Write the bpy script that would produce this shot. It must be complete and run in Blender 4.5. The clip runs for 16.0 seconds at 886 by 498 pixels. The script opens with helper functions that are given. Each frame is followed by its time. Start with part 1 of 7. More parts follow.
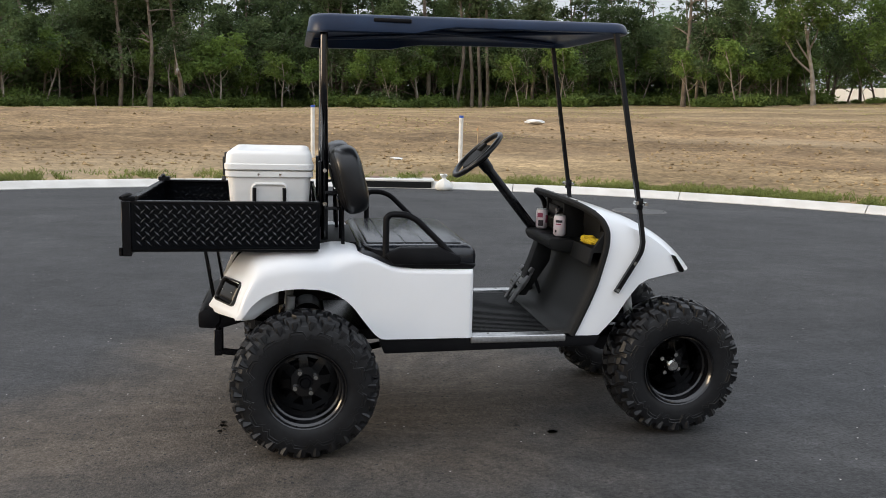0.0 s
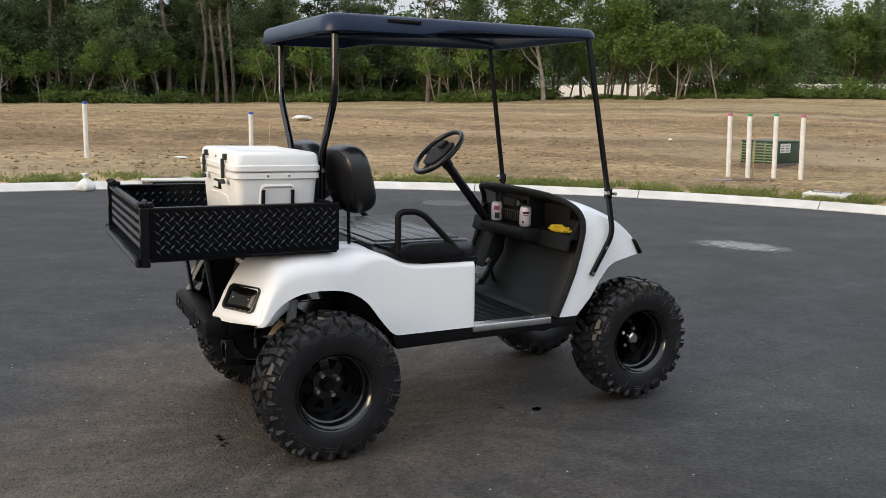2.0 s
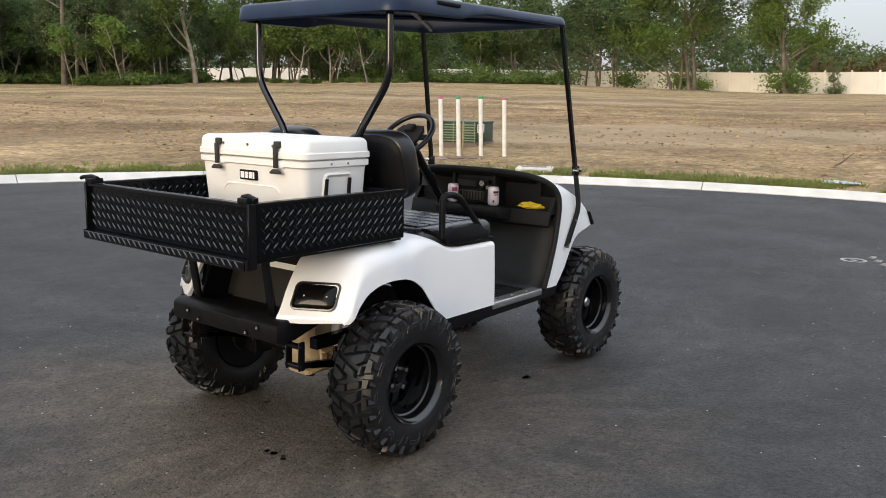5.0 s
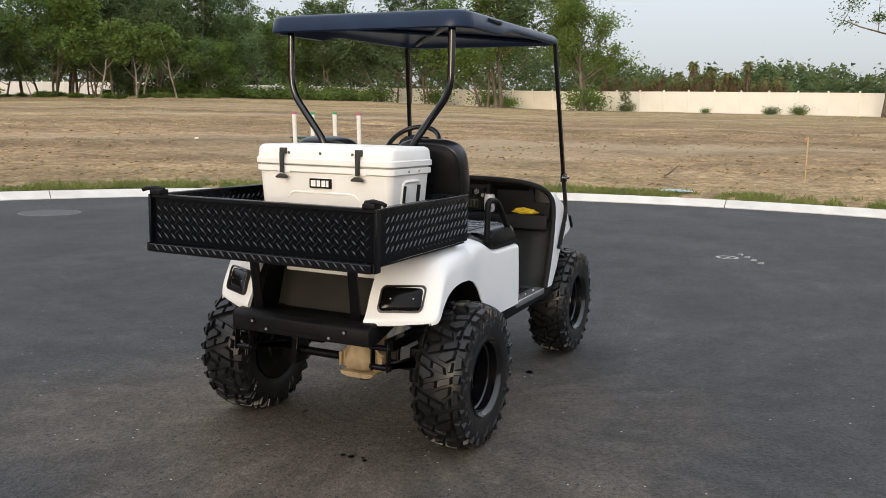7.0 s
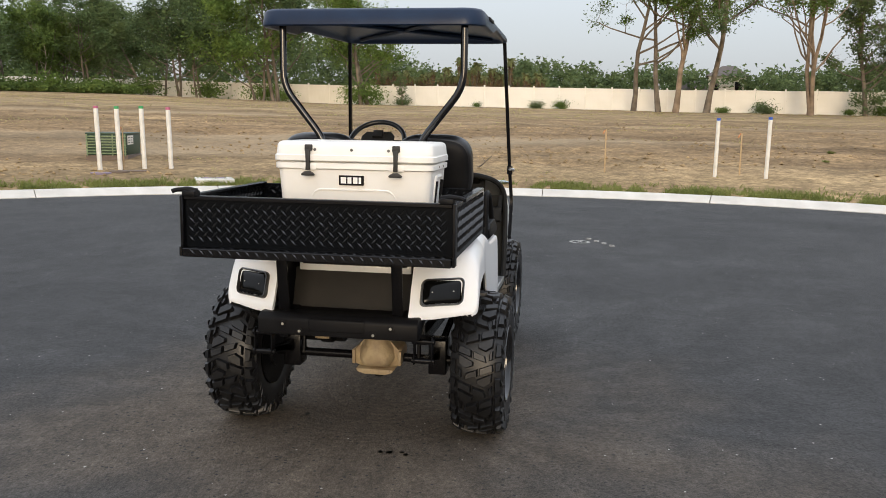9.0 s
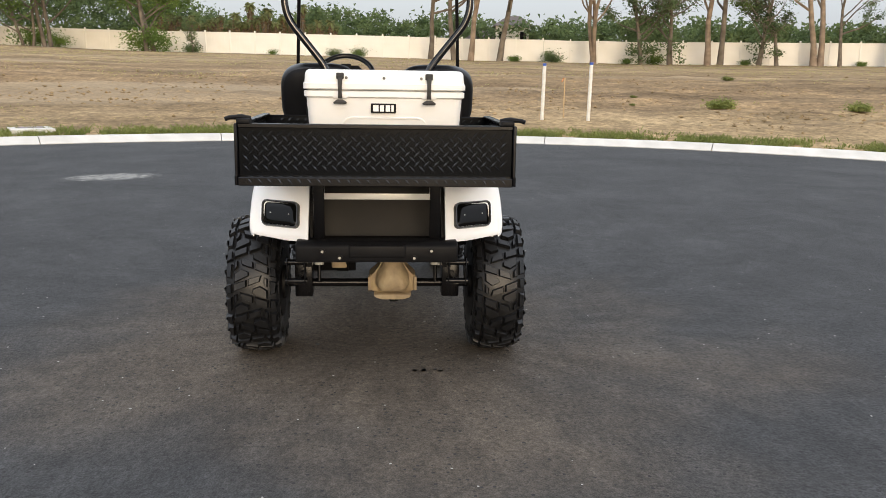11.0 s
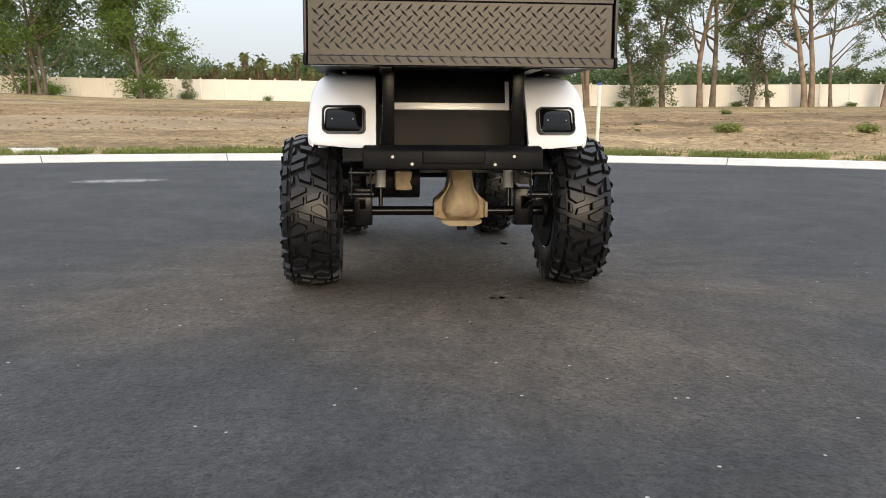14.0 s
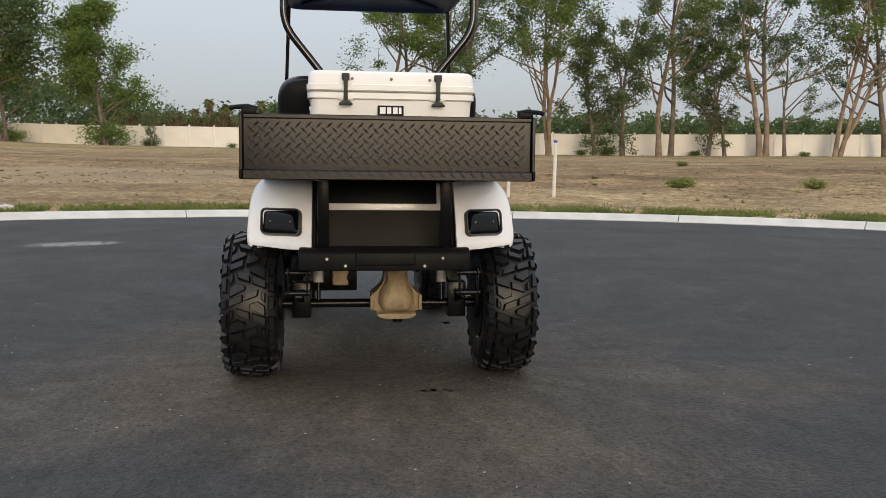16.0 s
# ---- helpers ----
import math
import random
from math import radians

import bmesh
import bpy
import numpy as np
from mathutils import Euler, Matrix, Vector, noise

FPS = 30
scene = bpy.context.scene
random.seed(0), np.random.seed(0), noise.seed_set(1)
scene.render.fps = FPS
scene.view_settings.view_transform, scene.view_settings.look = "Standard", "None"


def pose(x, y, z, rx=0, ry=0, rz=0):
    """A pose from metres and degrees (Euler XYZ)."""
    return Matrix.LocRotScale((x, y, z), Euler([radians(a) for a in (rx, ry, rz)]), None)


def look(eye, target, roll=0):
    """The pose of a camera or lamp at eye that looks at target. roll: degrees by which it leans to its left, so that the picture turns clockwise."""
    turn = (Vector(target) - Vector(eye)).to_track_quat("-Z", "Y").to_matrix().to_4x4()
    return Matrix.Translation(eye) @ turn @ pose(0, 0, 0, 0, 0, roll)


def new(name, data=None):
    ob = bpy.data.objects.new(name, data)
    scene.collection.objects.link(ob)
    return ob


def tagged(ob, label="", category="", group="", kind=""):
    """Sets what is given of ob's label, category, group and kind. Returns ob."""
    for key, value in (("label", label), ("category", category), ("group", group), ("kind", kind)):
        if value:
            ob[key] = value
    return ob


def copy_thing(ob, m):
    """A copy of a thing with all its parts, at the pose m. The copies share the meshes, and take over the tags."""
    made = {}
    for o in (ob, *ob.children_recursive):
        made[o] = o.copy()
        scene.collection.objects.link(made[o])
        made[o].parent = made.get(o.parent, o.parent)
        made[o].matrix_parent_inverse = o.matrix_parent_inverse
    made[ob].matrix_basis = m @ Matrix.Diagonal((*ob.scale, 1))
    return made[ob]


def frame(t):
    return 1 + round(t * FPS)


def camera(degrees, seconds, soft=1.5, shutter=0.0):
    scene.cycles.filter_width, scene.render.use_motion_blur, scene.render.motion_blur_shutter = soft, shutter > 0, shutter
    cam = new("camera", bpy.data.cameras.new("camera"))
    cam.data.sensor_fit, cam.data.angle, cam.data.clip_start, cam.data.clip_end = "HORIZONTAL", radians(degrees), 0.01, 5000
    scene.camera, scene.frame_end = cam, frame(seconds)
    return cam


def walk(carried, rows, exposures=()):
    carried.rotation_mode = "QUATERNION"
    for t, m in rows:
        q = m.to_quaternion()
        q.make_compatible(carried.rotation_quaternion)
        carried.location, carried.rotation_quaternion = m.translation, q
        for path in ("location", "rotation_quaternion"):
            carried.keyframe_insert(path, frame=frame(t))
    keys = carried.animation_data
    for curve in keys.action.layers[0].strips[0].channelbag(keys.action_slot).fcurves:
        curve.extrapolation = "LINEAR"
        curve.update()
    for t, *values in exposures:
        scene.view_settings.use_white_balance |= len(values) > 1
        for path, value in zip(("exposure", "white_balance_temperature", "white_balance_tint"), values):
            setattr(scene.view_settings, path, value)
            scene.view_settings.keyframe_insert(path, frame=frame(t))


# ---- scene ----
cam = camera(55.3, 16.0, soft=0.9)
PATH = [
    (0, (-0.051, -4.017, 1.457), (0.299, -2.074, 1.133), 1.5),
    (0.5, (-0.346, -4.004, 1.454), (0.182, -2.102, 1.133), 1.5),
    (1, (-0.6, -3.911, 1.439), (0.061, -2.051, 1.119), 1.4),
    (1.5, (-0.858, -3.835, 1.45), (-0.067, -2.026, 1.131), 1.4),
    (2, (-1.166, -3.772, 1.446), (-0.248, -2.024, 1.126), 1.3),
    (2.5, (-1.386, -3.652, 1.425), (-0.346, -1.972, 1.114), 1.3),
    (3, (-1.627, -3.521, 1.432), (-0.469, -1.919, 1.127), 1.3),
    (3.5, (-1.94, -3.393, 1.427), (-0.673, -1.876, 1.122), 1.0),
    (4, (-2.161, -3.204, 1.392), (-0.788, -1.781, 1.088), 1.1),
    (4.2, (-2.23, -3.09, 1.427), (-0.815, -1.714, 1.106), 1.0),
    (6.3, (-2.973, -2.245, 1.373), (-1.27, -1.24, 1.073), 1.2),
    (6.5, (-3.065, -2.156, 1.376), (-1.338, -1.193, 1.074), 1.1),
    (7, (-3.21, -1.938, 1.364), (-1.42, -1.095, 1.07), 1.1),
    (7.5, (-3.299, -1.698, 1.378), (-1.464, -0.963, 1.08), 1.1),
    (8, (-3.439, -1.446, 1.379), (-1.557, -0.838, 1.084), 1.2),
    (8.5, (-3.556, -1.217, 1.369), (-1.636, -0.741, 1.074), 1.1),
    (9, (-3.602, -0.967, 1.354), (-1.653, -0.631, 1.055), 0.9),
    (9.5, (-3.715, -0.692, 1.354), (-1.747, -0.495, 1.054), 1.1),
    (10, (-3.819, -0.413, 1.34), (-1.844, -0.356, 1.029), 1.3),
    (10.2, (-3.82, -0.321, 1.314), (-1.851, -0.312, 0.97), 1.2),
    (12.3, (-3.85, 0.214, 1.052), (-1.903, -0.043, 0.675), 0.7),
    (12.5, (-3.826, 0.21, 0.965), (-1.87, 0.017, 0.592), 0.6),
    (13, (-3.778, 0.228, 0.812), (-1.81, 0.194, 0.456), -0.6),
    (13.5, (-3.636, 0.278, 0.705), (-1.665, 0.199, 0.372), -0.5),
    (14, (-3.528, 0.296, 0.659), (-1.556, 0.13, 0.368), 0.4),
    (14.5, (-3.534, 0.275, 0.613), (-1.565, 0.029, 0.356), 0.6),
    (15, (-3.575, 0.264, 0.585), (-1.6, 0.036, 0.367), 0.5),
    (15.5, (-3.627, 0.23, 0.683), (-1.645, 0.041, 0.491), 0.3),
    (16, (-3.676, 0.181, 0.884), (-1.699, -0.066, 0.698), 0.6),
]
EXPOSURES = [(0, 0.30), (2, 0.24), (4, 0.37), (7, 0.29), (8.5, 0.20), (9.5, 0.32), (10.2, 0.34), (12.5, 0.57), (13.5, 0.63), (14.5, 0.27), (15, 0.10), (15.5, -0.03), (16, -0.06)]
walk(cam, [(t, look(eye, target, roll)) for t, eye, target, roll in PATH], EXPOSURES)

# ---- world, sun, exposure ----
SUN_AZ, SUN_EL = 187.0, 9.0
world = bpy.data.worlds.new("world")
scene.world = world
world.use_nodes = True
wn = world.node_tree.nodes
wl = world.node_tree.links
sky = wn.new("ShaderNodeTexSky")
sky.sky_type = "NISHITA"
sky.sun_disc = False
sky.sun_elevation = radians(SUN_EL)
sky.sun_rotation = radians(90 - SUN_AZ)
sky.air_density, sky.dust_density, sky.ozone_density = 1.0, 4.0, 1.0
wn["Background"].inputs["Strength"].default_value = 0.15
# a high thin veil of cloud: the clear sky mixed with an even pale grey
veil = wn.new("ShaderNodeMix")
veil.data_type = "RGBA"
veil.inputs["Factor"].default_value = 0.72
# brighter overhead than at the horizon, as a clouded sky is
where = wn.new("ShaderNodeTexCoord")
split = wn.new("ShaderNodeSeparateXYZ")
wl.new(where.outputs["Generated"], split.inputs["Vector"])
rise = wn.new("ShaderNodeMapRange")
rise.inputs["To Min"].default_value, rise.inputs["To Max"].default_value = 0.85, 2.95
wl.new(split.outputs["Z"], rise.inputs["Value"])
pale = wn.new("ShaderNodeVectorMath")
pale.operation = "SCALE"
pale.inputs[0].default_value = (4.15, 4.38, 4.82)
wl.new(rise.outputs["Result"], pale.inputs["Scale"])
wl.new(pale.outputs["Vector"], veil.inputs["B"])
wl.new(sky.outputs["Color"], veil.inputs["A"])
wl.new(veil.outputs["Result"], wn["Background"].inputs["Color"])
sun_dir = Vector((math.cos(radians(SUN_AZ)) * math.cos(radians(SUN_EL)), math.sin(radians(SUN_AZ)) * math.cos(radians(SUN_EL)), math.sin(radians(SUN_EL))))
sun = new("sun", bpy.data.lights.new("sun", "SUN"))
sun.data.energy, sun.data.angle, sun.data.color = 1.5, radians(28), (1.0, 0.83, 0.62)
sun.matrix_world = look(sun_dir * 50, (0, 0, 0))


# ---- materials ----
def material(name, color, rough=0.6, metal=0.0, dark=None, scale=6.0, bump=0.0, bump_scale=60.0, coat=0.0, fine=None, vary=0.0, spec=0.5, detail=6.0):
    """A principled surface: colour mottled with a darker one at a large scale, grain at a fine scale, and relief."""
    m = bpy.data.materials.new(name)
    m.use_nodes = True
    n, l = m.node_tree.nodes, m.node_tree.links
    p = n["Principled BSDF"]
    p.inputs["Roughness"].default_value, p.inputs["Metallic"].default_value = rough, metal
    p.inputs["Coat Weight"].default_value = coat
    p.inputs["Coat Roughness"].default_value = 0.08
    p.inputs["Specular IOR Level"].default_value = spec
    tc = n.new("ShaderNodeTexCoord")
    out = None
    dark = dark or tuple(c * 0.85 for c in color)
    a = n.new("ShaderNodeTexNoise")
    a.inputs["Scale"].default_value, a.inputs["Detail"].default_value = scale, detail
    l.new(tc.outputs["Object"], a.inputs["Vector"])
    ramp = n.new("ShaderNodeValToRGB")
    ramp.color_ramp.elements[0].position, ramp.color_ramp.elements[1].position = 0.35, 0.65
    ramp.color_ramp.elements[0].color, ramp.color_ramp.elements[1].color = (*dark, 1), (*color, 1)
    l.new(a.outputs["Fac"], ramp.inputs["Fac"])
    out = ramp.outputs["Color"]
    if fine:
        b = n.new("ShaderNodeTexNoise")
        b.inputs["Scale"].default_value, b.inputs["Detail"].default_value = fine[0], 3.0
        l.new(tc.outputs["Object"], b.inputs["Vector"])
        mr = n.new("ShaderNodeMapRange")
        mr.inputs["From Min"].default_value, mr.inputs["From Max"].default_value = 0.3, 0.7
        mr.inputs["To Min"].default_value, mr.inputs["To Max"].default_value = 1 - fine[1], 1 + fine[1]
        l.new(b.outputs["Fac"], mr.inputs["Value"])
        mx = n.new("ShaderNodeVectorMath")
        mx.operation = "SCALE"
        l.new(out, mx.inputs[0])
        l.new(mr.outputs["Result"], mx.inputs["Scale"])
        out = mx.outputs["Vector"]
    if vary:
        g = n.new("ShaderNodeNewGeometry")
        o = n.new("ShaderNodeObjectInfo")
        add = n.new("ShaderNodeMath")
        add.operation = "ADD"
        l.new(g.outputs["Random Per Island"], add.inputs[0])
        l.new(o.outputs["Random"], add.inputs[1])
        mr = n.new("ShaderNodeMapRange")
        mr.inputs["From Max"].default_value = 2.0
        mr.inputs["To Min"].default_value, mr.inputs["To Max"].default_value = 1 - vary, 1 + vary
        l.new(add.outputs["Value"], mr.inputs["Value"])
        mx = n.new("ShaderNodeVectorMath")
        mx.operation = "SCALE"
        l.new(out, mx.inputs[0])
        l.new(mr.outputs["Result"], mx.inputs["Scale"])
        out = mx.outputs["Vector"]
    l.new(out, p.inputs["Base Color"])
    if bump:
        c = n.new("ShaderNodeTexNoise")
        c.inputs["Scale"].default_value, c.inputs["Detail"].default_value = bump_scale, 5.0
        l.new(tc.outputs["Object"], c.inputs["Vector"])
        bp = n.new("ShaderNodeBump")
        bp.inputs["Strength"].default_value, bp.inputs["Distance"].default_value = bump, 0.01
        l.new(c.outputs["Fac"], bp.inputs["Height"])
        l.new(bp.outputs["Normal"], p.inputs["Normal"])
    return m


M_PAINT = material("white_paint", (0.86, 0.87, 0.88), 0.28, dark=(0.83, 0.84, 0.85), scale=3, coat=0.4)
M_COOLER = material("cooler_plastic", (0.85, 0.84, 0.81), 0.45, dark=(0.81, 0.80, 0.77), scale=9, bump=0.08, bump_scale=220)
M_BLACK = material("black_plastic", (0.009, 0.009, 0.010), 0.48, dark=(0.006, 0.006, 0.007), scale=14, bump=0.1, bump_scale=260, spec=0.12)
M_DASH = material("dash_plastic", (0.014, 0.014, 0.0135), 0.6, dark=(0.009, 0.009, 0.009), scale=8, bump=0.2, bump_scale=320, spec=0.18)
M_GREYMAT = material("kick_panel", (0.019, 0.0185, 0.0165), 0.6, dark=(0.012, 0.012, 0.011), scale=7, bump=0.2, bump_scale=250, spec=0.3)
M_STEEL = material("black_powder_coat", (0.005, 0.005, 0.006), 0.26, dark=(0.004, 0.004, 0.005), scale=10, spec=0.25)
# paler, shinier copy of the plate black: highlights painted onto the lozenges
M_PLATEGLINT = material("glint_lozenges", (0.020, 0.021, 0.024), 0.20, dark=(0.010, 0.0105, 0.012), scale=25, spec=0.75)
M_PLATE = material("black_tread_plate", (0.0030, 0.0036, 0.0048), 0.15, dark=(0.0022, 0.0028, 0.0038), scale=10, spec=0.19, bump=0.02, bump_scale=120)
M_ROOF = material("roof_plastic", (0.009, 0.023, 0.056), 0.32, dark=(0.007, 0.016, 0.041), scale=6, bump=0.06, bump_scale=200, spec=0.25)
M_VINYL = material("black_vinyl", (0.009, 0.010, 0.012), 0.32, dark=(0.007, 0.007, 0.008), scale=12, bump=0.05, bump_scale=240, spec=0.5)
M_RUBBER = material("tyre_rubber", (0.0100, 0.0105, 0.0120), 0.40, dark=(0.006, 0.006, 0.0068), scale=11, bump=0.05, bump_scale=220, fine=(45, 0.25), spec=0.42)
M_LATCH = material("worn_rubber", (0.040, 0.038, 0.036), 0.6, dark=(0.028, 0.027, 0.026), scale=20, spec=0.3)
M_WELL = material("well_plastic", (0.018, 0.016, 0.0135), 0.6, dark=(0.013, 0.0115, 0.010), scale=8, bump=0.2, bump_scale=300, spec=0.3)
M_SEAT = material("seat_vinyl", (0.012, 0.014, 0.018), 0.26, dark=(0.009, 0.010, 0.013), scale=12, bump=0.04, bump_scale=240, spec=0.6)
M_BOLT = material("dull_zinc", (0.42, 0.41, 0.38), 0.5, metal=0.8, scale=20)
M_GRILLE = material("olive_grille", (0.085, 0.078, 0.045), 0.5, dark=(0.05, 0.046, 0.03), scale=40, metal=0.3)
M_RIM = material("gloss_black_rim", (0.005, 0.005, 0.006), 0.16, coat=0.45, spec=0.5, scale=9)
M_CHROME = material("bright_metal", (0.62, 0.61, 0.58), 0.25, metal=1.0, scale=20)
M_ALU = material("brushed_aluminium", (0.55, 0.55, 0.55), 0.38, metal=1.0, scale=30, fine=(90, 0.12))
M_TAN = material("raw_cast_alloy", (0.42, 0.33, 0.20), 0.6, dark=(0.28, 0.21, 0.13), scale=16, bump=0.35, bump_scale=90)
M_LENS = material("smoked_lens", (0.004, 0.004, 0.004), 0.12, spec=0.22, scale=9)
M_GREYPLASTIC = material("grey_bezel", (0.010, 0.010, 0.010), 0.45, spec=0.2, scale=20)
M_BEZEL = material("gloss_bezel", (0.030, 0.028, 0.026), 0.20, spec=0.6, coat=0.2, scale=20)
M_PEDAL = material("worn_pedal_metal", (0.16, 0.16, 0.155), 0.5, metal=0.6, dark=(0.08, 0.08, 0.08), scale=25)
M_WHITEPIPE = material("white_pipe", (0.78, 0.77, 0.74), 0.5, dark=(0.66, 0.64, 0.58), scale=7)
M_SHOCK = material("shock_white", (0.6, 0.6, 0.58), 0.45, scale=20)


def leafy(name, color, rough=0.7, **more):
    """Foliage: the same, with some light let through each leaf."""
    m = material(name, color, rough, **more)
    n, l = m.node_tree.nodes, m.node_tree.links
    p, out = n["Principled BSDF"], n["Material Output"]
    t = n.new("ShaderNodeBsdfTranslucent")
    l.new(p.inputs["Base Color"].links[0].from_socket, t.inputs["Color"])
    mix = n.new("ShaderNodeMixShader")
    mix.inputs["Fac"].default_value = 0.4
    l.new(p.outputs["BSDF"], mix.inputs[1])
    l.new(t.outputs["BSDF"], mix.inputs[2])
    l.new(mix.outputs["Shader"], out.inputs["Surface"])
    return m


def chain(m, kind, a, b, fac=None):
    """A mix of two colours in m's nodes; a, b sockets or colours."""
    n, l = m.node_tree.nodes, m.node_tree.links
    mix = n.new("ShaderNodeMix")
    mix.data_type, mix.blend_type = "RGBA", kind
    for name, v in (("A", a), ("B", b), ("Factor", fac)):
        if v is None:
            mix.inputs[name].default_value = 1.0
        elif isinstance(v, (tuple, float)):
            mix.inputs[name].default_value = (*v, 1) if isinstance(v, tuple) else v
        else:
            l.new(v, mix.inputs[name])
    return mix.outputs["Result"]


def noise_band(m, vector, scale, lo, hi, to_lo, to_hi, detail=5.0, rough=0.55):
    """Noise read along a vector socket, stretched between two values."""
    n, l = m.node_tree.nodes, m.node_tree.links
    t = n.new("ShaderNodeTexNoise")
    t.inputs["Scale"].default_value, t.inputs["Detail"].default_value, t.inputs["Roughness"].default_value = scale, detail, rough
    l.new(vector, t.inputs["Vector"])
    r = n.new("ShaderNodeMapRange")
    for k, v in zip(("From Min", "From Max", "To Min", "To Max"), (lo, hi, to_lo, to_hi)):
        r.inputs[k].default_value = v
    l.new(t.outputs["Fac"], r.inputs["Value"])
    return r.outputs["Result"]


def stretched(m, vector, sx, sy, sz):
    n, l = m.node_tree.nodes, m.node_tree.links
    v = n.new("ShaderNodeVectorMath")
    v.operation = "MULTIPLY"
    l.new(vector, v.inputs[0])
    v.inputs[1].default_value = (sx, sy, sz)
    return v.outputs["Vector"]


def speckles(m, vector, scale, size, share):
    """A mask of sparse small round flecks."""
    n, l = m.node_tree.nodes, m.node_tree.links
    v = n.new("ShaderNodeTexVoronoi")
    v.inputs["Scale"].default_value = scale
    l.new(vector, v.inputs["Vector"])
    lt = n.new("ShaderNodeMath")
    lt.operation = "LESS_THAN"
    lt.inputs[1].default_value = size
    l.new(v.outputs["Distance"], lt.inputs[0])
    sep = n.new("ShaderNodeSeparateColor")
    l.new(v.outputs["Color"], sep.inputs["Color"])
    gt = n.new("ShaderNodeMath")
    gt.operation = "GREATER_THAN"
    gt.inputs[1].default_value = 1 - share
    l.new(sep.outputs["Red"], gt.inputs[0])
    mul = n.new("ShaderNodeMath")
    mul.operation = "MULTIPLY"
    l.new(lt.outputs["Value"], mul.inputs[0])
    l.new(gt.outputs["Value"], mul.inputs[1])
    return mul.outputs["Value"]


def asphalt_material():
    """Fresh asphalt: stone grain, pale grit, pits, sweeping wheel tracks and a brown dusty stain, lightened to offset
    the cart's shade.
    """
    m = material("asphalt", (0.0428, 0.0430, 0.0434), 0.8, dark=(0.0325, 0.0328, 0.0333), scale=0.5, bump=0.9, bump_scale=75, spec=0.35)
    n, l = m.node_tree.nodes, m.node_tree.links
    p = n["Principled BSDF"]
    c = p.inputs["Base Color"].links[0].from_socket
    obj = n.new("ShaderNodeTexCoord").outputs["Object"]
    # brown dust round the middle, colour lifted against the cart's shade, ragged at its edge
    ln = n.new("ShaderNodeVectorMath")
    ln.operation = "LENGTH"
    l.new(stretched(m, obj, 0.46, 0.48, 0.0), ln.inputs[0])
    ad = n.new("ShaderNodeMath")
    ad.operation = "ADD"
    l.new(ln.outputs["Value"], ad.inputs[0])
    l.new(noise_band(m, obj, 0.6, 0.3, 0.7, -0.35, 0.35), ad.inputs[1])
    mr = n.new("ShaderNodeMapRange")
    mr.interpolation_type = "SMOOTHSTEP"
    for k, v in zip(("From Min", "From Max", "To Min", "To Max"), (0.28, 1.00, 0.92, 0.0)):
        mr.inputs[k].default_value = v
    l.new(ad.outputs["Value"], mr.inputs["Value"])
    c = chain(m, "MIX", c, (0.098, 0.078, 0.058), mr.outputs["Result"])
    # wheel tracks that sweep round the turning area
    polar = n.new("ShaderNodeAttribute")
    polar.attribute_name = "polar"
    c = chain(m, "MULTIPLY", c, noise_band(m, stretched(m, polar.outputs["Vector"], 1.1, 0.5, 1), 1.0, 0.35, 0.65, 0.82, 1.16))
    c = chain(m, "MULTIPLY", c, noise_band(m, stretched(m, polar.outputs["Vector"], 4.5, 0.9, 1), 1.0, 0.38, 0.66, 0.93, 1.13, 3.0))
    c = chain(m, "MULTIPLY", c, noise_band(m, stretched(m, obj, 1.0, 2.2, 1), 1.2, 0.35, 0.65, 0.88, 1.10))
    # grain
    c = chain(m, "MULTIPLY", c, noise_band(m, obj, 9, 0.38, 0.62, 0.84, 1.14, 5.0, 0.7))
    c = chain(m, "MULTIPLY", c, noise_band(m, obj, 42, 0.36, 0.64, 0.64, 1.36, 4.0, 0.7))
    c = chain(m, "MULTIPLY", c, noise_band(m, obj, 150, 0.36, 0.64, 0.70, 1.30, 2.0))
    c = chain(m, "MIX", c, (0.022, 0.021, 0.021), speckles(m, obj, 38, 0.24, 0.26))
    c = chain(m, "MIX", c, (0.45, 0.43, 0.40), speckles(m, obj, 24, 0.11, 0.07))
    l.new(c, p.inputs["Base Color"])
    return m


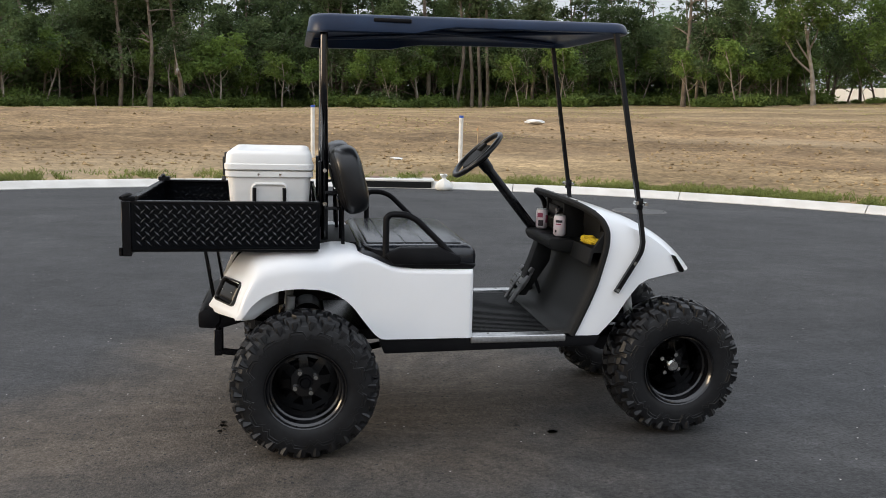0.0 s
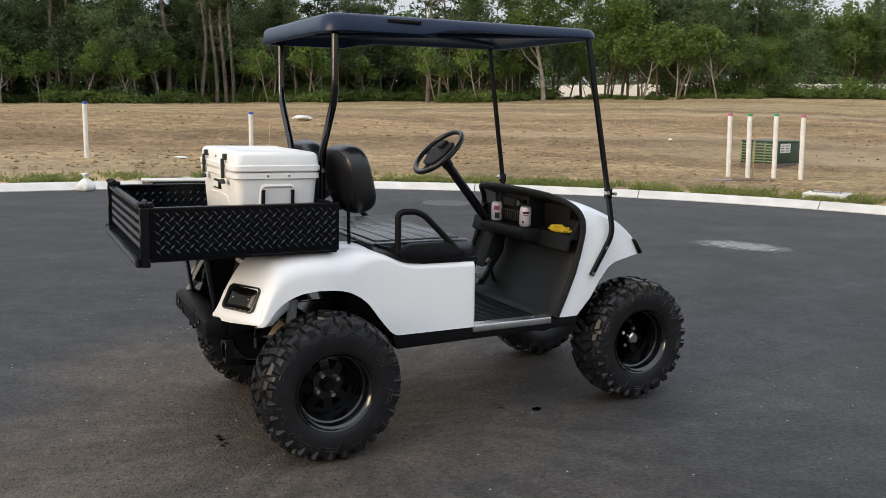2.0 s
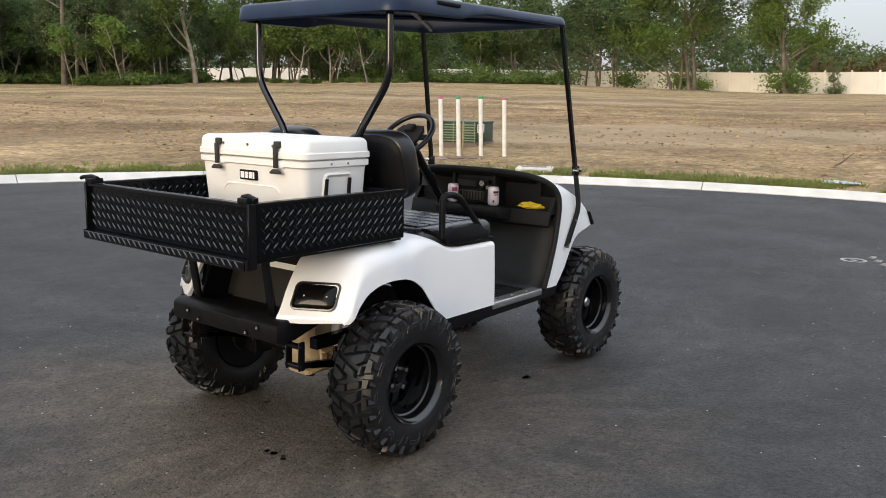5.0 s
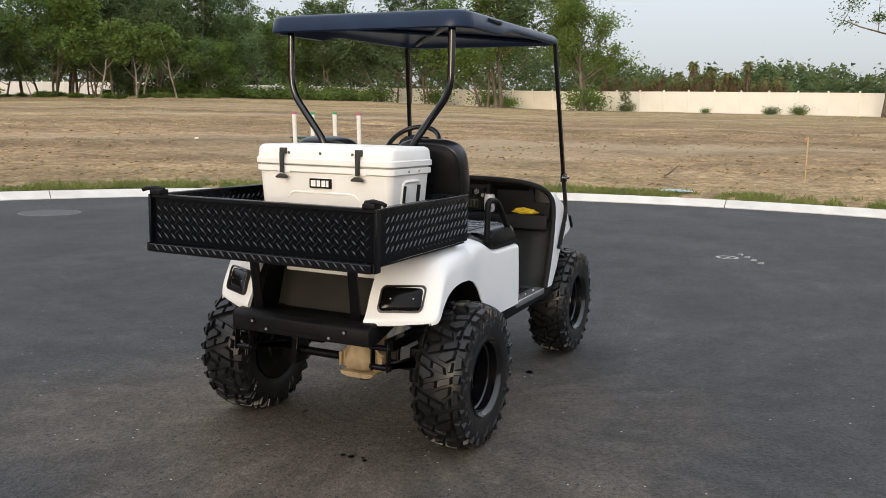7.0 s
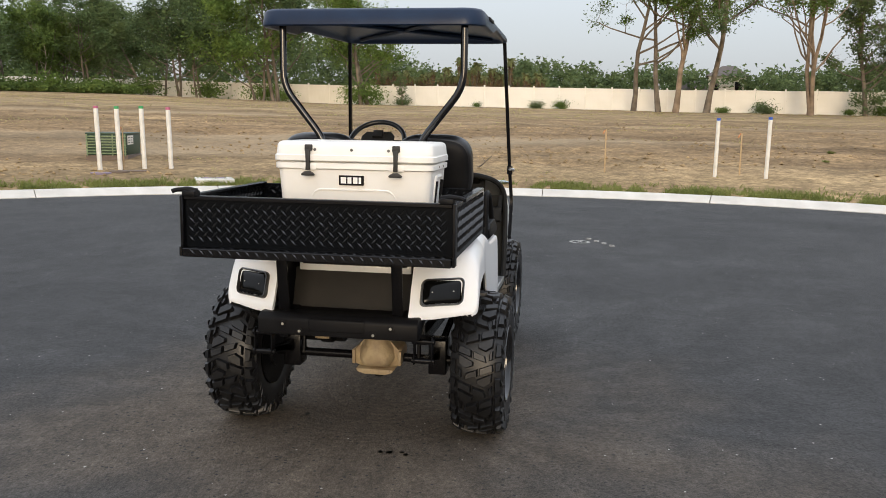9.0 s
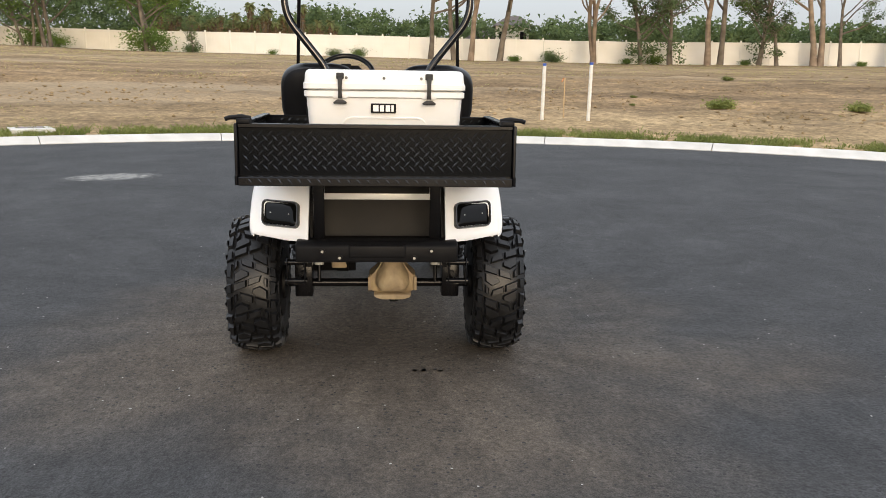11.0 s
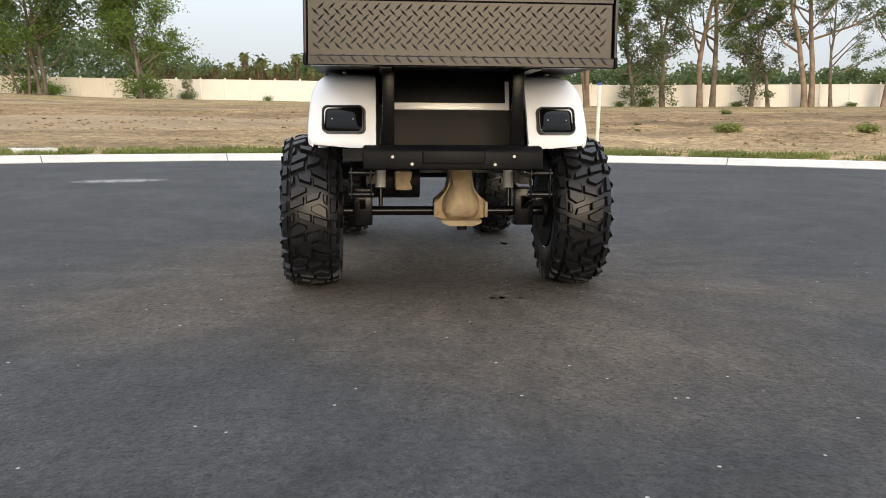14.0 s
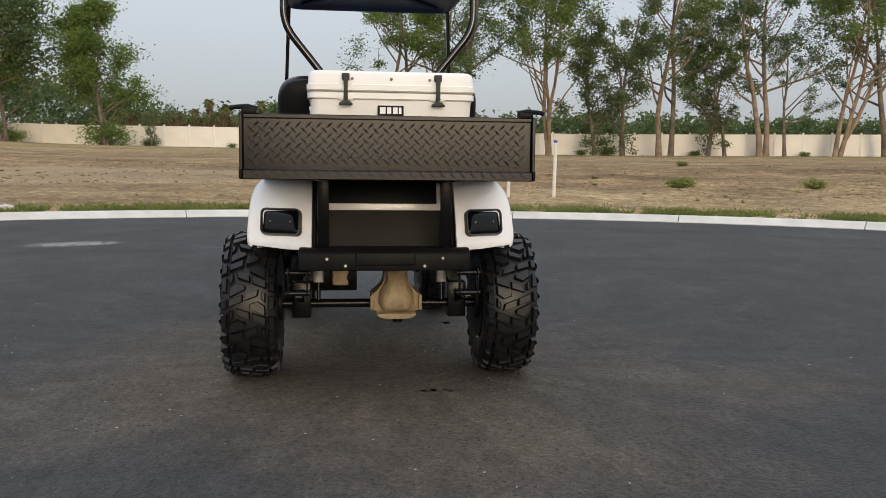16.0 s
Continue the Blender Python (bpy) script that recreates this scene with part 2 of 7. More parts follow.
def dirt_material():
    """Graded sandy ground: pale dry sand, darker turned earth in long bands, wheel ruts, stones."""
    m = material("sandy_dirt", (0.448, 0.322, 0.174), 0.95, dark=(0.318, 0.224, 0.118), scale=0.3, bump=1.0, bump_scale=7, spec=0.15, detail=9.0)
    n, l = m.node_tree.nodes, m.node_tree.links
    p = n["Principled BSDF"]
    c = p.inputs["Base Color"].links[0].from_socket
    obj = n.new("ShaderNodeTexCoord").outputs["Object"]
    polar = n.new("ShaderNodeAttribute")
    polar.attribute_name = "polar"
    pv = polar.outputs["Vector"]
    c = chain(m, "MULTIPLY", c, noise_band(m, stretched(m, pv, 0.35, 0.03, 1), 1.0, 0.38, 0.62, 0.72, 1.16, 6.0))
    c = chain(m, "MULTIPLY", c, noise_band(m, stretched(m, pv, 1.2, 0.30, 1), 1.0, 0.36, 0.64, 0.86, 1.08, 6.0, 0.65))
    c = chain(m, "MULTIPLY", c, noise_band(m, obj, 1.1, 0.36, 0.64, 0.78, 1.14, 7.0, 0.75))
    c = chain(m, "MULTIPLY", c, noise_band(m, obj, 3.4, 0.36, 0.64, 0.66, 1.22, 6.0, 0.75))
    c = chain(m, "MULTIPLY", c, noise_band(m, obj, 8.5, 0.38, 0.62, 0.70, 1.18, 4.0, 0.7))
    c = chain(m, "MIX", c, (0.125, 0.083, 0.048), noise_band(m, stretched(m, pv, 2.2, 0.7, 1), 1.0, 0.56, 0.68, 0.0, 0.8, 6.0, 0.7))
    c = chain(m, "MIX", c, (0.150, 0.100, 0.058), noise_band(m, obj, 0.45, 0.50, 0.68, 0.0, 0.45, 7.0, 0.72))
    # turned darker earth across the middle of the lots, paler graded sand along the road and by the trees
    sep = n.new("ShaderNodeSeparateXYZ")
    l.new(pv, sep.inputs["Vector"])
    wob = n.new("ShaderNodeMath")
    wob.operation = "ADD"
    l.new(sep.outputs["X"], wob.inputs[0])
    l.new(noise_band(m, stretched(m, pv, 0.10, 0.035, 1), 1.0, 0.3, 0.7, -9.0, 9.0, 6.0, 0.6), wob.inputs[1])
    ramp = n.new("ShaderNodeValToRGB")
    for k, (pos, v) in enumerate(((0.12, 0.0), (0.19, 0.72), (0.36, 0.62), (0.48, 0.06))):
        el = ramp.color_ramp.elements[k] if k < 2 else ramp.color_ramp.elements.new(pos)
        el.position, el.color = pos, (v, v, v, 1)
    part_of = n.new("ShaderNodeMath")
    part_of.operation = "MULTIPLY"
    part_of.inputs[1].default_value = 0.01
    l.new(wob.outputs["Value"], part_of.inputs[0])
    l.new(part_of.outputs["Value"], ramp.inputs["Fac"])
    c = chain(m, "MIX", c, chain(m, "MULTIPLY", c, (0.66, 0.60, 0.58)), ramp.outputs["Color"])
    c = chain(m, "MIX", c, (0.090, 0.060, 0.036), noise_band(m, stretched(m, pv, 0.9, 0.22, 1), 1.0, 0.60, 0.70, 0.0, 0.5, 8.0, 0.75))
    c = chain(m, "MIX", c, (0.40, 0.315, 0.205), noise_band(m, stretched(m, pv, 0.10, 0.04, 1), 1.0, 0.52, 0.66, 0.0, 0.5, 4.0))
    l.new(c, p.inputs["Base Color"])
    return m


M_ASPHALT = asphalt_material()
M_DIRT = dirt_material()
M_KERB = material("kerb_concrete", (0.62, 0.60, 0.56), 0.85, dark=(0.50, 0.48, 0.44), scale=2.2, bump=0.3, bump_scale=90, vary=0.06)
M_GRASS = leafy("grass", (0.215, 0.235, 0.075), 0.8, dark=(0.145, 0.17, 0.05), scale=1.1, vary=0.45, spec=0.2)
M_DRYGRASS = leafy("dry_grass", (0.40, 0.34, 0.15), 0.85, dark=(0.28, 0.27, 0.10), scale=1.1, vary=0.4, spec=0.2)
M_LEAF = leafy("leaves", (0.165, 0.235, 0.055), 0.7, dark=(0.090, 0.145, 0.034), scale=0.5, vary=0.55, spec=0.25)
M_LEAFDARK = leafy("dark_leaves", (0.150, 0.198, 0.080), 0.75, dark=(0.082, 0.120, 0.052), scale=0.3, vary=0.5, spec=0.2)
M_LEAFDEEP = leafy("deep_green_leaves", (0.128, 0.178, 0.070), 0.75, dark=(0.070, 0.108, 0.046), scale=0.4, vary=0.5, spec=0.2)
M_SCRUB = leafy("palmetto_scrub", (0.150, 0.205, 0.050), 0.7, dark=(0.080, 0.125, 0.032), scale=0.6, vary=0.45, spec=0.25)
M_PINE = leafy("pine_needles", (0.085, 0.115, 0.045), 0.75, dark=(0.035, 0.055, 0.022), scale=0.5, vary=0.5, spec=0.2)
M_PALM = leafy("palm_fronds", (0.19, 0.205, 0.085), 0.75, dark=(0.13, 0.145, 0.055), scale=0.4, vary=0.5, spec=0.2)
M_BARK = material("bark", (0.20, 0.165, 0.125), 0.95, dark=(0.10, 0.08, 0.06), scale=1.6, bump=0.8, bump_scale=9, vary=0.25)
M_REDBARK = material("reddish_bark", (0.31, 0.235, 0.165), 0.95, dark=(0.165, 0.120, 0.085), scale=1.6, bump=0.8, bump_scale=9, vary=0.2)
M_PALEBARK = material("pale_bark", (0.34, 0.30, 0.25), 0.95, dark=(0.18, 0.15, 0.12), scale=1.6, bump=0.8, bump_scale=9, vary=0.2)
M_LIDIRON = material("worn_iron", (0.062, 0.061, 0.060), 0.7, dark=(0.042, 0.042, 0.041), scale=14, bump=0.5, bump_scale=60)
M_LIDRIM = material("worn_collar", (0.17, 0.16, 0.15), 0.8, dark=(0.06, 0.06, 0.058), scale=9)
M_FENCE = material("vinyl_fence", (0.82, 0.79, 0.72), 0.6, dark=(0.76, 0.73, 0.65), scale=0.6)


# ---- helpers of this scene ----
def finish(name, bm, mat, smooth=40, weld=False):
    """Links a bmesh as one mesh object."""
    if weld:
        bmesh.ops.remove_doubles(bm, verts=bm.verts, dist=1e-4)
    bmesh.ops.recalc_face_normals(bm, faces=bm.faces)
    me = bpy.data.meshes.new(name)
    bm.to_mesh(me)
    bm.free()
    if smooth:
        me.shade_smooth()
        me.set_sharp_from_angle(angle=radians(smooth))
    me.materials.append(mat)
    return new(name, me)


def part(name, bm, mat, parent, label="", smooth=40, weld=False):
    ob = finish(name, bm, mat, smooth, weld)
    ob.parent = parent
    return tagged(ob, label)


def raw(name, verts, faces, mat, smooth=0):
    """Links numpy or list geometry as one mesh object."""
    me = bpy.data.meshes.new(name)
    me.from_pydata([tuple(v) for v in verts], [], [tuple(f) for f in faces])
    me.materials.append(mat)
    if smooth:
        me.shade_smooth()
        me.set_sharp_from_angle(angle=radians(smooth))
    return new(name, me)


def thing(name, label, category, at=(0, 0, 0), group="", kind=""):
    e = new(name)
    e.empty_display_size = 0.1
    e.location = at
    return tagged(e, label, category, group, kind)


def box(bm, x0, x1, y0, y1, z0, z1, bevel=0.0, seg=2, m=None):
    """A box with bevelled edges, added to bm."""
    r = bmesh.ops.create_cube(bm, size=1, matrix=Matrix.Translation(((x0 + x1) / 2, (y0 + y1) / 2, (z0 + z1) / 2)) @ Matrix.Diagonal((abs(x1 - x0), abs(y1 - y0), abs(z1 - z0), 1)))
    vs = r["verts"]
    if bevel:
        es = list({e for v in vs for e in v.link_edges})
        out = bmesh.ops.bevel(bm, geom=es, offset=bevel, segments=seg, affect="EDGES", profile=0.5)
        vs = list({v for f in out["faces"] for v in f.verts} | {v for v in vs if v.is_valid})
    if m:
        bmesh.ops.transform(bm, matrix=m, verts=vs)
    return bm


def cyl(bm, p, q, r, r2=None, n=16):
    """A capped cylinder or cone from p to q."""
    p, q = Vector(p), Vector(q)
    m = Matrix.Translation((p + q) / 2) @ (q - p).to_track_quat("Z", "Y").to_matrix().to_4x4()
    bmesh.ops.create_cone(bm, cap_ends=True, segments=n, radius1=r, radius2=r if r2 is None else r2, depth=(q - p).length, matrix=m)
    return bm


def smooth_path(pts, fillet=0.04, n=5):
    """A polyline with its corners rounded."""
    pts = [Vector(p) for p in pts]
    out = [pts[0]]
    for a, b, c in zip(pts, pts[1:], pts[2:]):
        f = min(fillet, (a - b).length * 0.45, (c - b).length * 0.45)
        s, e = b + (a - b).normalized() * f, b + (c - b).normalized() * f
        for i in range(n + 1):
            t = i / n
            out.append(s * (1 - t) ** 2 + b * 2 * t * (1 - t) + e * t * t)
    return out + [pts[-1]]


def tube(bm, pts, r, n=10, fillet=0.04, square=False, close=False):
    """A swept tube along a polyline with rounded corners; r may be a list."""
    path = smooth_path(pts, fillet) if not close else [Vector(p) for p in pts]
    k = len(path)
    rs = r if isinstance(r, (list, tuple)) else [r] * k
    up = Vector((0, 0, 1))
    rings = []
    ref = None
    for i, p in enumerate(path):
        a, b = path[i - 1 if (i or close) else 0], path[(i + 1) % k if close else min(i + 1, k - 1)]
        d = (b - a).normalized()
        if ref is None:
            ref = d.cross(up if abs(d.z) < 0.9 else Vector((1, 0, 0))).normalized()
        ref = (ref - d * ref.dot(d)).normalized()
        s = d.cross(ref)
        ring = []
        for j in range(n):
            a2 = 2 * math.pi * (j + (0.5 if square else 0)) / n
            rr = rs[min(i, len(rs) - 1)] * (1.0 if not square else 1.35)
            ring.append(bm.verts.new(p + ref * math.cos(a2) * rr + s * math.sin(a2) * rr))
        rings.append(ring)
    for i in range(k if close else k - 1):
        a, b = rings[i], rings[(i + 1) % k]
        for j in range(n):
            bm.faces.new((a[j], a[(j + 1) % n], b[(j + 1) % n], b[j]))
    if not close:
        bm.faces.new(rings[0][::-1])
        bm.faces.new(rings[-1])
    return bm


def prism(bm, outline, y0, y1, bevel=0.0):
    """An outline in x and z, extruded along y."""
    a = [bm.verts.new((x, y0, z)) for x, z in outline]
    b = [bm.verts.new((x, y1, z)) for x, z in outline]
    fs = [bm.faces.new(a), bm.faces.new(b[::-1])]
    n = len(a)
    fs += [bm.faces.new((a[i], a[(i + 1) % n], b[(i + 1) % n], b[i])) for i in range(n)]
    if bevel:
        es = list({e for f in fs for e in f.edges})
        bmesh.ops.bevel(bm, geom=es, offset=bevel, segments=2, affect="EDGES", profile=0.5)
    return bm


def revolve(bm, profile, n=40, at=(0, 0, 0)):
    """A profile of (along the axis, radius) turned about the y axis."""
    rings = []
    for i in range(n):
        a = 2 * math.pi * i / n
        rings.append([bm.verts.new((at[0] + r * math.cos(a), at[1] + u, at[2] + r * math.sin(a))) for u, r in profile])
    for i in range(n):
        a, b = rings[i], rings[(i + 1) % n]
        for j in range(len(profile) - 1):
            bm.faces.new((a[j], a[j + 1], b[j + 1], b[j]))
    return bm


def grid(bm, rows):
    """A sheet of quads through rows of points."""
    vs = [[bm.verts.new(p) for p in row] for row in rows]
    for a, b in zip(vs, vs[1:]):
        for j in range(len(a) - 1):
            bm.faces.new((a[j], a[j + 1], b[j + 1], b[j]))
    return vs


def curve_at(pts, x):
    """A line through (x, value) points, straight between them."""
    return float(np.interp(x, [p[0] for p in pts], [p[1] for p in pts]))


def eased(pts, x):
    """The same, with its corners softened."""
    w = 0.02
    return sum(curve_at(pts, x + k * w) for k in (-1, -0.5, 0, 0.5, 1)) / 5


# ---- the ground ----
CX, CY, R_ROAD = 0.3, -0.1, 11.85
EL = [(-60, 0.6), (-30, 0.72), (-15, 0.75), (0, 0.92), (17, 1.0), (30, 1.35), (45, 1.5), (55, 1.15), (65, 0.8), (80, 0.3), (94, -0.15), (110, -0.5), (150, -0.6), (240, 0.0), (300, 0.6)]
FAR = 80.0


def height(x, y):
    """Height of the dirt lots round the road: a verge, a bank, then a gentle rise to the trees."""
    dx, dy = x - CX, y - CY
    r = math.hypot(dx, dy)
    az = (math.degrees(math.atan2(dy, dx)) + 60) % 360 - 60
    far = 1.45 + FAR * math.tan(radians(curve_at(EL, az)))
    z = curve_at([(0, -0.06), (R_ROAD + 0.25, -0.06), (R_ROAD + 0.30, 0.105), (R_ROAD + 0.95, 0.19), (14.3, 0.33), (16, 0.42), (26, 0.96), (31, 1.12), (FAR, far), (140, far + 0.5), (4000, far)], r)
    if R_ROAD + 1.0 < r < 75:
        k = min(1.0, (r - R_ROAD - 1.0) / 4.0)
        z += k * (0.12 * noise.noise((x * 0.18, y * 0.18, 0)) + 0.08 * noise.noise((x * 0.7, y * 0.7, 3)) + 0.05 * noise.noise((x * 2.3, y * 2.3, 7)))
    return z


def polar_attribute(ob):
    """Stores, for the materials, how far out and how far round the turning area each corner lies."""
    at = ob.data.attributes.new("polar", "FLOAT_VECTOR", "POINT")
    for v, d in zip(ob.data.vertices, at.data):
        dx, dy = v.co.x - CX, v.co.y - CY
        a = math.atan2(dy, dx) - 0.001
        d.vector = (math.hypot(dx, dy), (a + math.pi * 2 + 2.4) % (math.pi * 2) * 14.0, 0.0)


def build_ground():
    radii = [0.0, 8.0, R_ROAD + 0.2, R_ROAD + 0.25, R_ROAD + 0.3]
    r = R_ROAD + 0.45
    while r < 36:
        radii.append(r)
        r += 0.22 + (r - 12) * 0.012
    while r < 4000:
        radii.append(r)
        r *= 1.12
    n = 420
    verts, faces = [], []
    for r in radii:
        for i in range(n):
            a = 2 * math.pi * i / n
            x, y = CX + r * math.cos(a), CY + r * math.sin(a)
            verts.append((x, y, height(x, y)))
    for k in range(len(radii) - 1):
        for i in range(n):
            j = (i + 1) % n
            faces.append((k * n + i, (k + 1) * n + i, (k + 1) * n + j, k * n + j))
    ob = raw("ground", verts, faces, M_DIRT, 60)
    polar_attribute(ob)
    tagged(ob, "bare sandy brown dirt lots rising beyond the kerb", "ground", kind="structure")


def build_road():
    n, verts, faces = 160, [(CX, CY, 0.0)], []
    radii = [0.6 * k for k in range(1, 20)] + [R_ROAD + 0.02]
    for r in radii:
        verts += [(CX + r * math.cos(2 * math.pi * i / n), CY + r * math.sin(2 * math.pi * i / n), 0.0) for i in range(n)]
    faces += [(0, 1 + i, 1 + (i + 1) % n) for i in range(n)]
    for k in range(len(radii) - 1):
        a, b = 1 + k * n, 1 + (k + 1) * n
        faces += [(a + i, b + i, b + (i + 1) % n, a + (i + 1) % n) for i in range(n)]
    ob = raw("road", verts, faces, M_ASPHALT)
    polar_attribute(ob)
    tagged(ob, "dark grey asphalt of a round turning area", "road", kind="structure")
    bm = bmesh.new()
    box(bm, -60, -10.2, -4, 4, -0.2, -0.005)
    ob = finish("road", bm, M_ASPHALT, 0)
    ob.matrix_world = pose(CX, CY, 0, 0, 0, 40)
    tagged(ob, "dark grey asphalt lane that leads away", "road", kind="structure")


def build_kerb():
    kerb = thing("kerb", "pale concrete kerb laid in segments round the asphalt", "kerb", kind="structure")
    w, n = 0.30, 25
    prof = [(-0.02, -0.05), (-0.02, 0.012), (0.03, 0.03), (0.12, 0.09), (0.17, 0.115), (w, 0.12), (w, -0.05)]
    step = 2 * math.pi / n
    me = None
    for k in range(n):
        mid = (k + 0.5) * step
        if abs((math.degrees(mid) - 220 + 180) % 360 - 180) < 20:
            continue
        if me is None:
            bm = bmesh.new()
            rows = []
            for i in range(9):
                a = (i / 8 - 0.5) * (step - 0.0012)
                rows.append([((R_ROAD + u) * math.cos(a), (R_ROAD + u) * math.sin(a), z) for u, z in prof])
            vs = grid(bm, rows)
            bm.faces.new(vs[0][::-1])
            bm.faces.new(vs[-1])
            bmesh.ops.recalc_face_normals(bm, faces=bm.faces)
            me = bpy.data.meshes.new("kerb_segment")
            bm.to_mesh(me)
            bm.free()
            me.materials.append(M_KERB)
            me.shade_smooth()
            me.set_sharp_from_angle(angle=radians(35))
        ob = new("kerb_segment", me)
        ob.parent = kerb
        ob.matrix_basis = pose(CX, CY, 0, 0, 0, math.degrees(mid))


def blades(name, spots, mat, label, tall=0.10, wide=0.012, lean=0.5, category="grass"):
    """Many single blades, one object of stuff."""
    verts, faces = [], []
    for x, y, s in spots:
        z = height(x, y) - 0.01
        h = tall * s * random.uniform(0.5, 1.3)
        a, b = random.uniform(0, 6.28), random.uniform(0, 6.28)
        dx, dy = math.cos(a) * wide, math.sin(a) * wide
        lx, ly = math.cos(b) * lean * h, math.sin(b) * lean * h
        k = len(verts)
        verts += [(x - dx, y - dy, z), (x + dx, y + dy, z), (x + dx * 0.6 + lx * 0.4, y + dy * 0.6 + ly * 0.4, z + h * 0.6), (x - dx * 0.6 + lx * 0.4, y - dy * 0.6 + ly * 0.4, z + h * 0.6), (x + lx, y + ly, z + h)]
        faces += [(k, k + 1, k + 2, k + 3), (k + 3, k + 2, k + 4)]
    return tagged(raw(name, verts, faces, mat), label, category, kind="stuff")


def build_grass():
    rnd = random.Random(5)
    spots = []
    while len(spots) < 32000:
        a = radians(rnd.uniform(-45, 118))
        r = R_ROAD + 0.30 + abs(rnd.gauss(0, 0.30))
        if noise.noise((a * 14, r * 0.7, 2)) + 0.7 * noise.noise((a * 60, r * 2.5, 4)) + rnd.uniform(-0.4, 0.4) < -0.02:
            continue
        spots.append((CX + r * math.cos(a), CY + r * math.sin(a), 1.0))
    blades("verge_grass", spots, M_GRASS, "short green grass verge behind the kerb", 0.080, 0.011, 0.8)
    spots = []
    while len(spots) < 26000:
        a = radians(rnd.uniform(-45, 118))
        r = R_ROAD + rnd.uniform(2.0, 62)
        x, y = CX + r * math.cos(a), CY + r * math.sin(a)
        if noise.noise((x * 0.12, y * 0.12, 9)) + 0.5 * noise.noise((x * 0.6, y * 0.6, 2)) < curve_at([(14, 0.5), (28, 0.35), (34, 0.05), (45, 0.05), (58, -0.25), (75, -0.6)], r):
            continue
        spots.append((x, y, 0.45 + r / 60))
    blades("field_grass", spots, M_DRYGRASS, "thin dry tufts of grass on the dirt", 0.05, 0.022, 1.4)


build_ground()
build_road()
build_kerb()
build_grass()

# ---- trees, fence and far woods ----
M_DEADLEAF = leafy("dead_leaves", (0.26, 0.185, 0.105), 0.85, dark=(0.12, 0.08, 0.045), scale=0.5, vary=0.4, spec=0.15)


def leaf_cloud(rnd, centres, per, radius, size, flat=0.7):
    """Small three-cornered leaf sprays scattered in clumps; returns vertices and faces."""
    verts, faces = [], []
    for c in centres:
        rr = radius * rnd.uniform(0.55, 1.3)
        for _ in range(int(per * rnd.uniform(0.6, 1.4))):
            p = Vector(c) + Vector((rnd.gauss(0, 0.5), rnd.gauss(0, 0.5), rnd.gauss(0, 0.5) * flat)) * rr
            u = Vector((rnd.gauss(0, 1), rnd.gauss(0, 1), rnd.gauss(0, 0.6))).normalized()
            v = u.cross(Vector((rnd.gauss(0, 1), rnd.gauss(0, 1), rnd.gauss(0, 1)))).normalized()
            s = size * rnd.uniform(0.5, 1.4)
            k = len(verts)
            verts += [p - u * s * 0.8 + v * s * 0.5, p - u * s * 0.5 - v * s * 0.6, p + u * s * 1.1 - Vector((0, 0, s * 0.3))]
            faces.append((k, k + 1, k + 2))
    return verts, faces


def twigs(bm, rnd, tips, count, length):
    """Bare thin twigs that fan out from the ends of the limbs."""
    for p in tips:
        for _ in range(count):
            d = Vector((rnd.gauss(0, 1), rnd.gauss(0, 1), rnd.gauss(0.3, 0.7))).normalized()
            q = p + d * length * rnd.uniform(0.5, 1.2)
            tapered(bm, [p, p.lerp(q, 0.5) + Vector((0, 0, rnd.uniform(-0.1, 0.15))), q], [0.022, 0.014, 0.006], 3)


def limb(bm, rnd, p, d, length, r, depth, tips, bend=0.35, split=2, up=0.25):
    """A limb with bends that forks; its tips are gathered for the leaves."""
    pts, rs, q = [p], [r], p
    n = 4
    for i in range(n):
        d = (d + Vector((rnd.gauss(0, bend), rnd.gauss(0, bend), rnd.gauss(0, bend) + up)) * 0.35).normalized()
        q = q + d * length / n
        pts.append(q)
        rs.append(r * (1 - 0.55 * (i + 1) / n))
    tapered(bm, pts, rs, 7 if depth == 0 else 5 if depth == 1 else 4)
    if depth >= 2:
        tips += [pts[-1], pts[-2], pts[-3]]
    else:
        if depth == 1:
            tips.append(pts[-1])
        for i in range(split + (1 if depth == 0 else 0)):
            k = rnd.choice((2, 3, 4)) if i else 4
            side = Vector((rnd.gauss(0, 1), rnd.gauss(0, 1), rnd.uniform(0.0, 0.7))).normalized()
            limb(bm, rnd, pts[k], (d * 0.6 + side * 0.8).normalized(), length * rnd.uniform(0.5, 0.75), rs[k] * 0.7, depth + 1, tips, bend, split, up)


def tapered(bm, pts, rs, n):
    rings = []
    for i, p in enumerate(pts):
        d = (pts[min(i + 1, len(pts) - 1)] - pts[max(i - 1, 0)]).normalized()
        a = d.cross(Vector((0.3, 1, 0.1))).normalized()
        b = d.cross(a)
        rings.append([bm.verts.new(p + (a * math.cos(6.2832 * j / n) + b * math.sin(6.2832 * j / n)) * rs[i]) for j in range(n)])
    for a, b in zip(rings, rings[1:]):
        for j in range(n):
            bm.faces.new((a[j], a[(j + 1) % n], b[(j + 1) % n], b[j]))
    bm.faces.new(rings[-1])


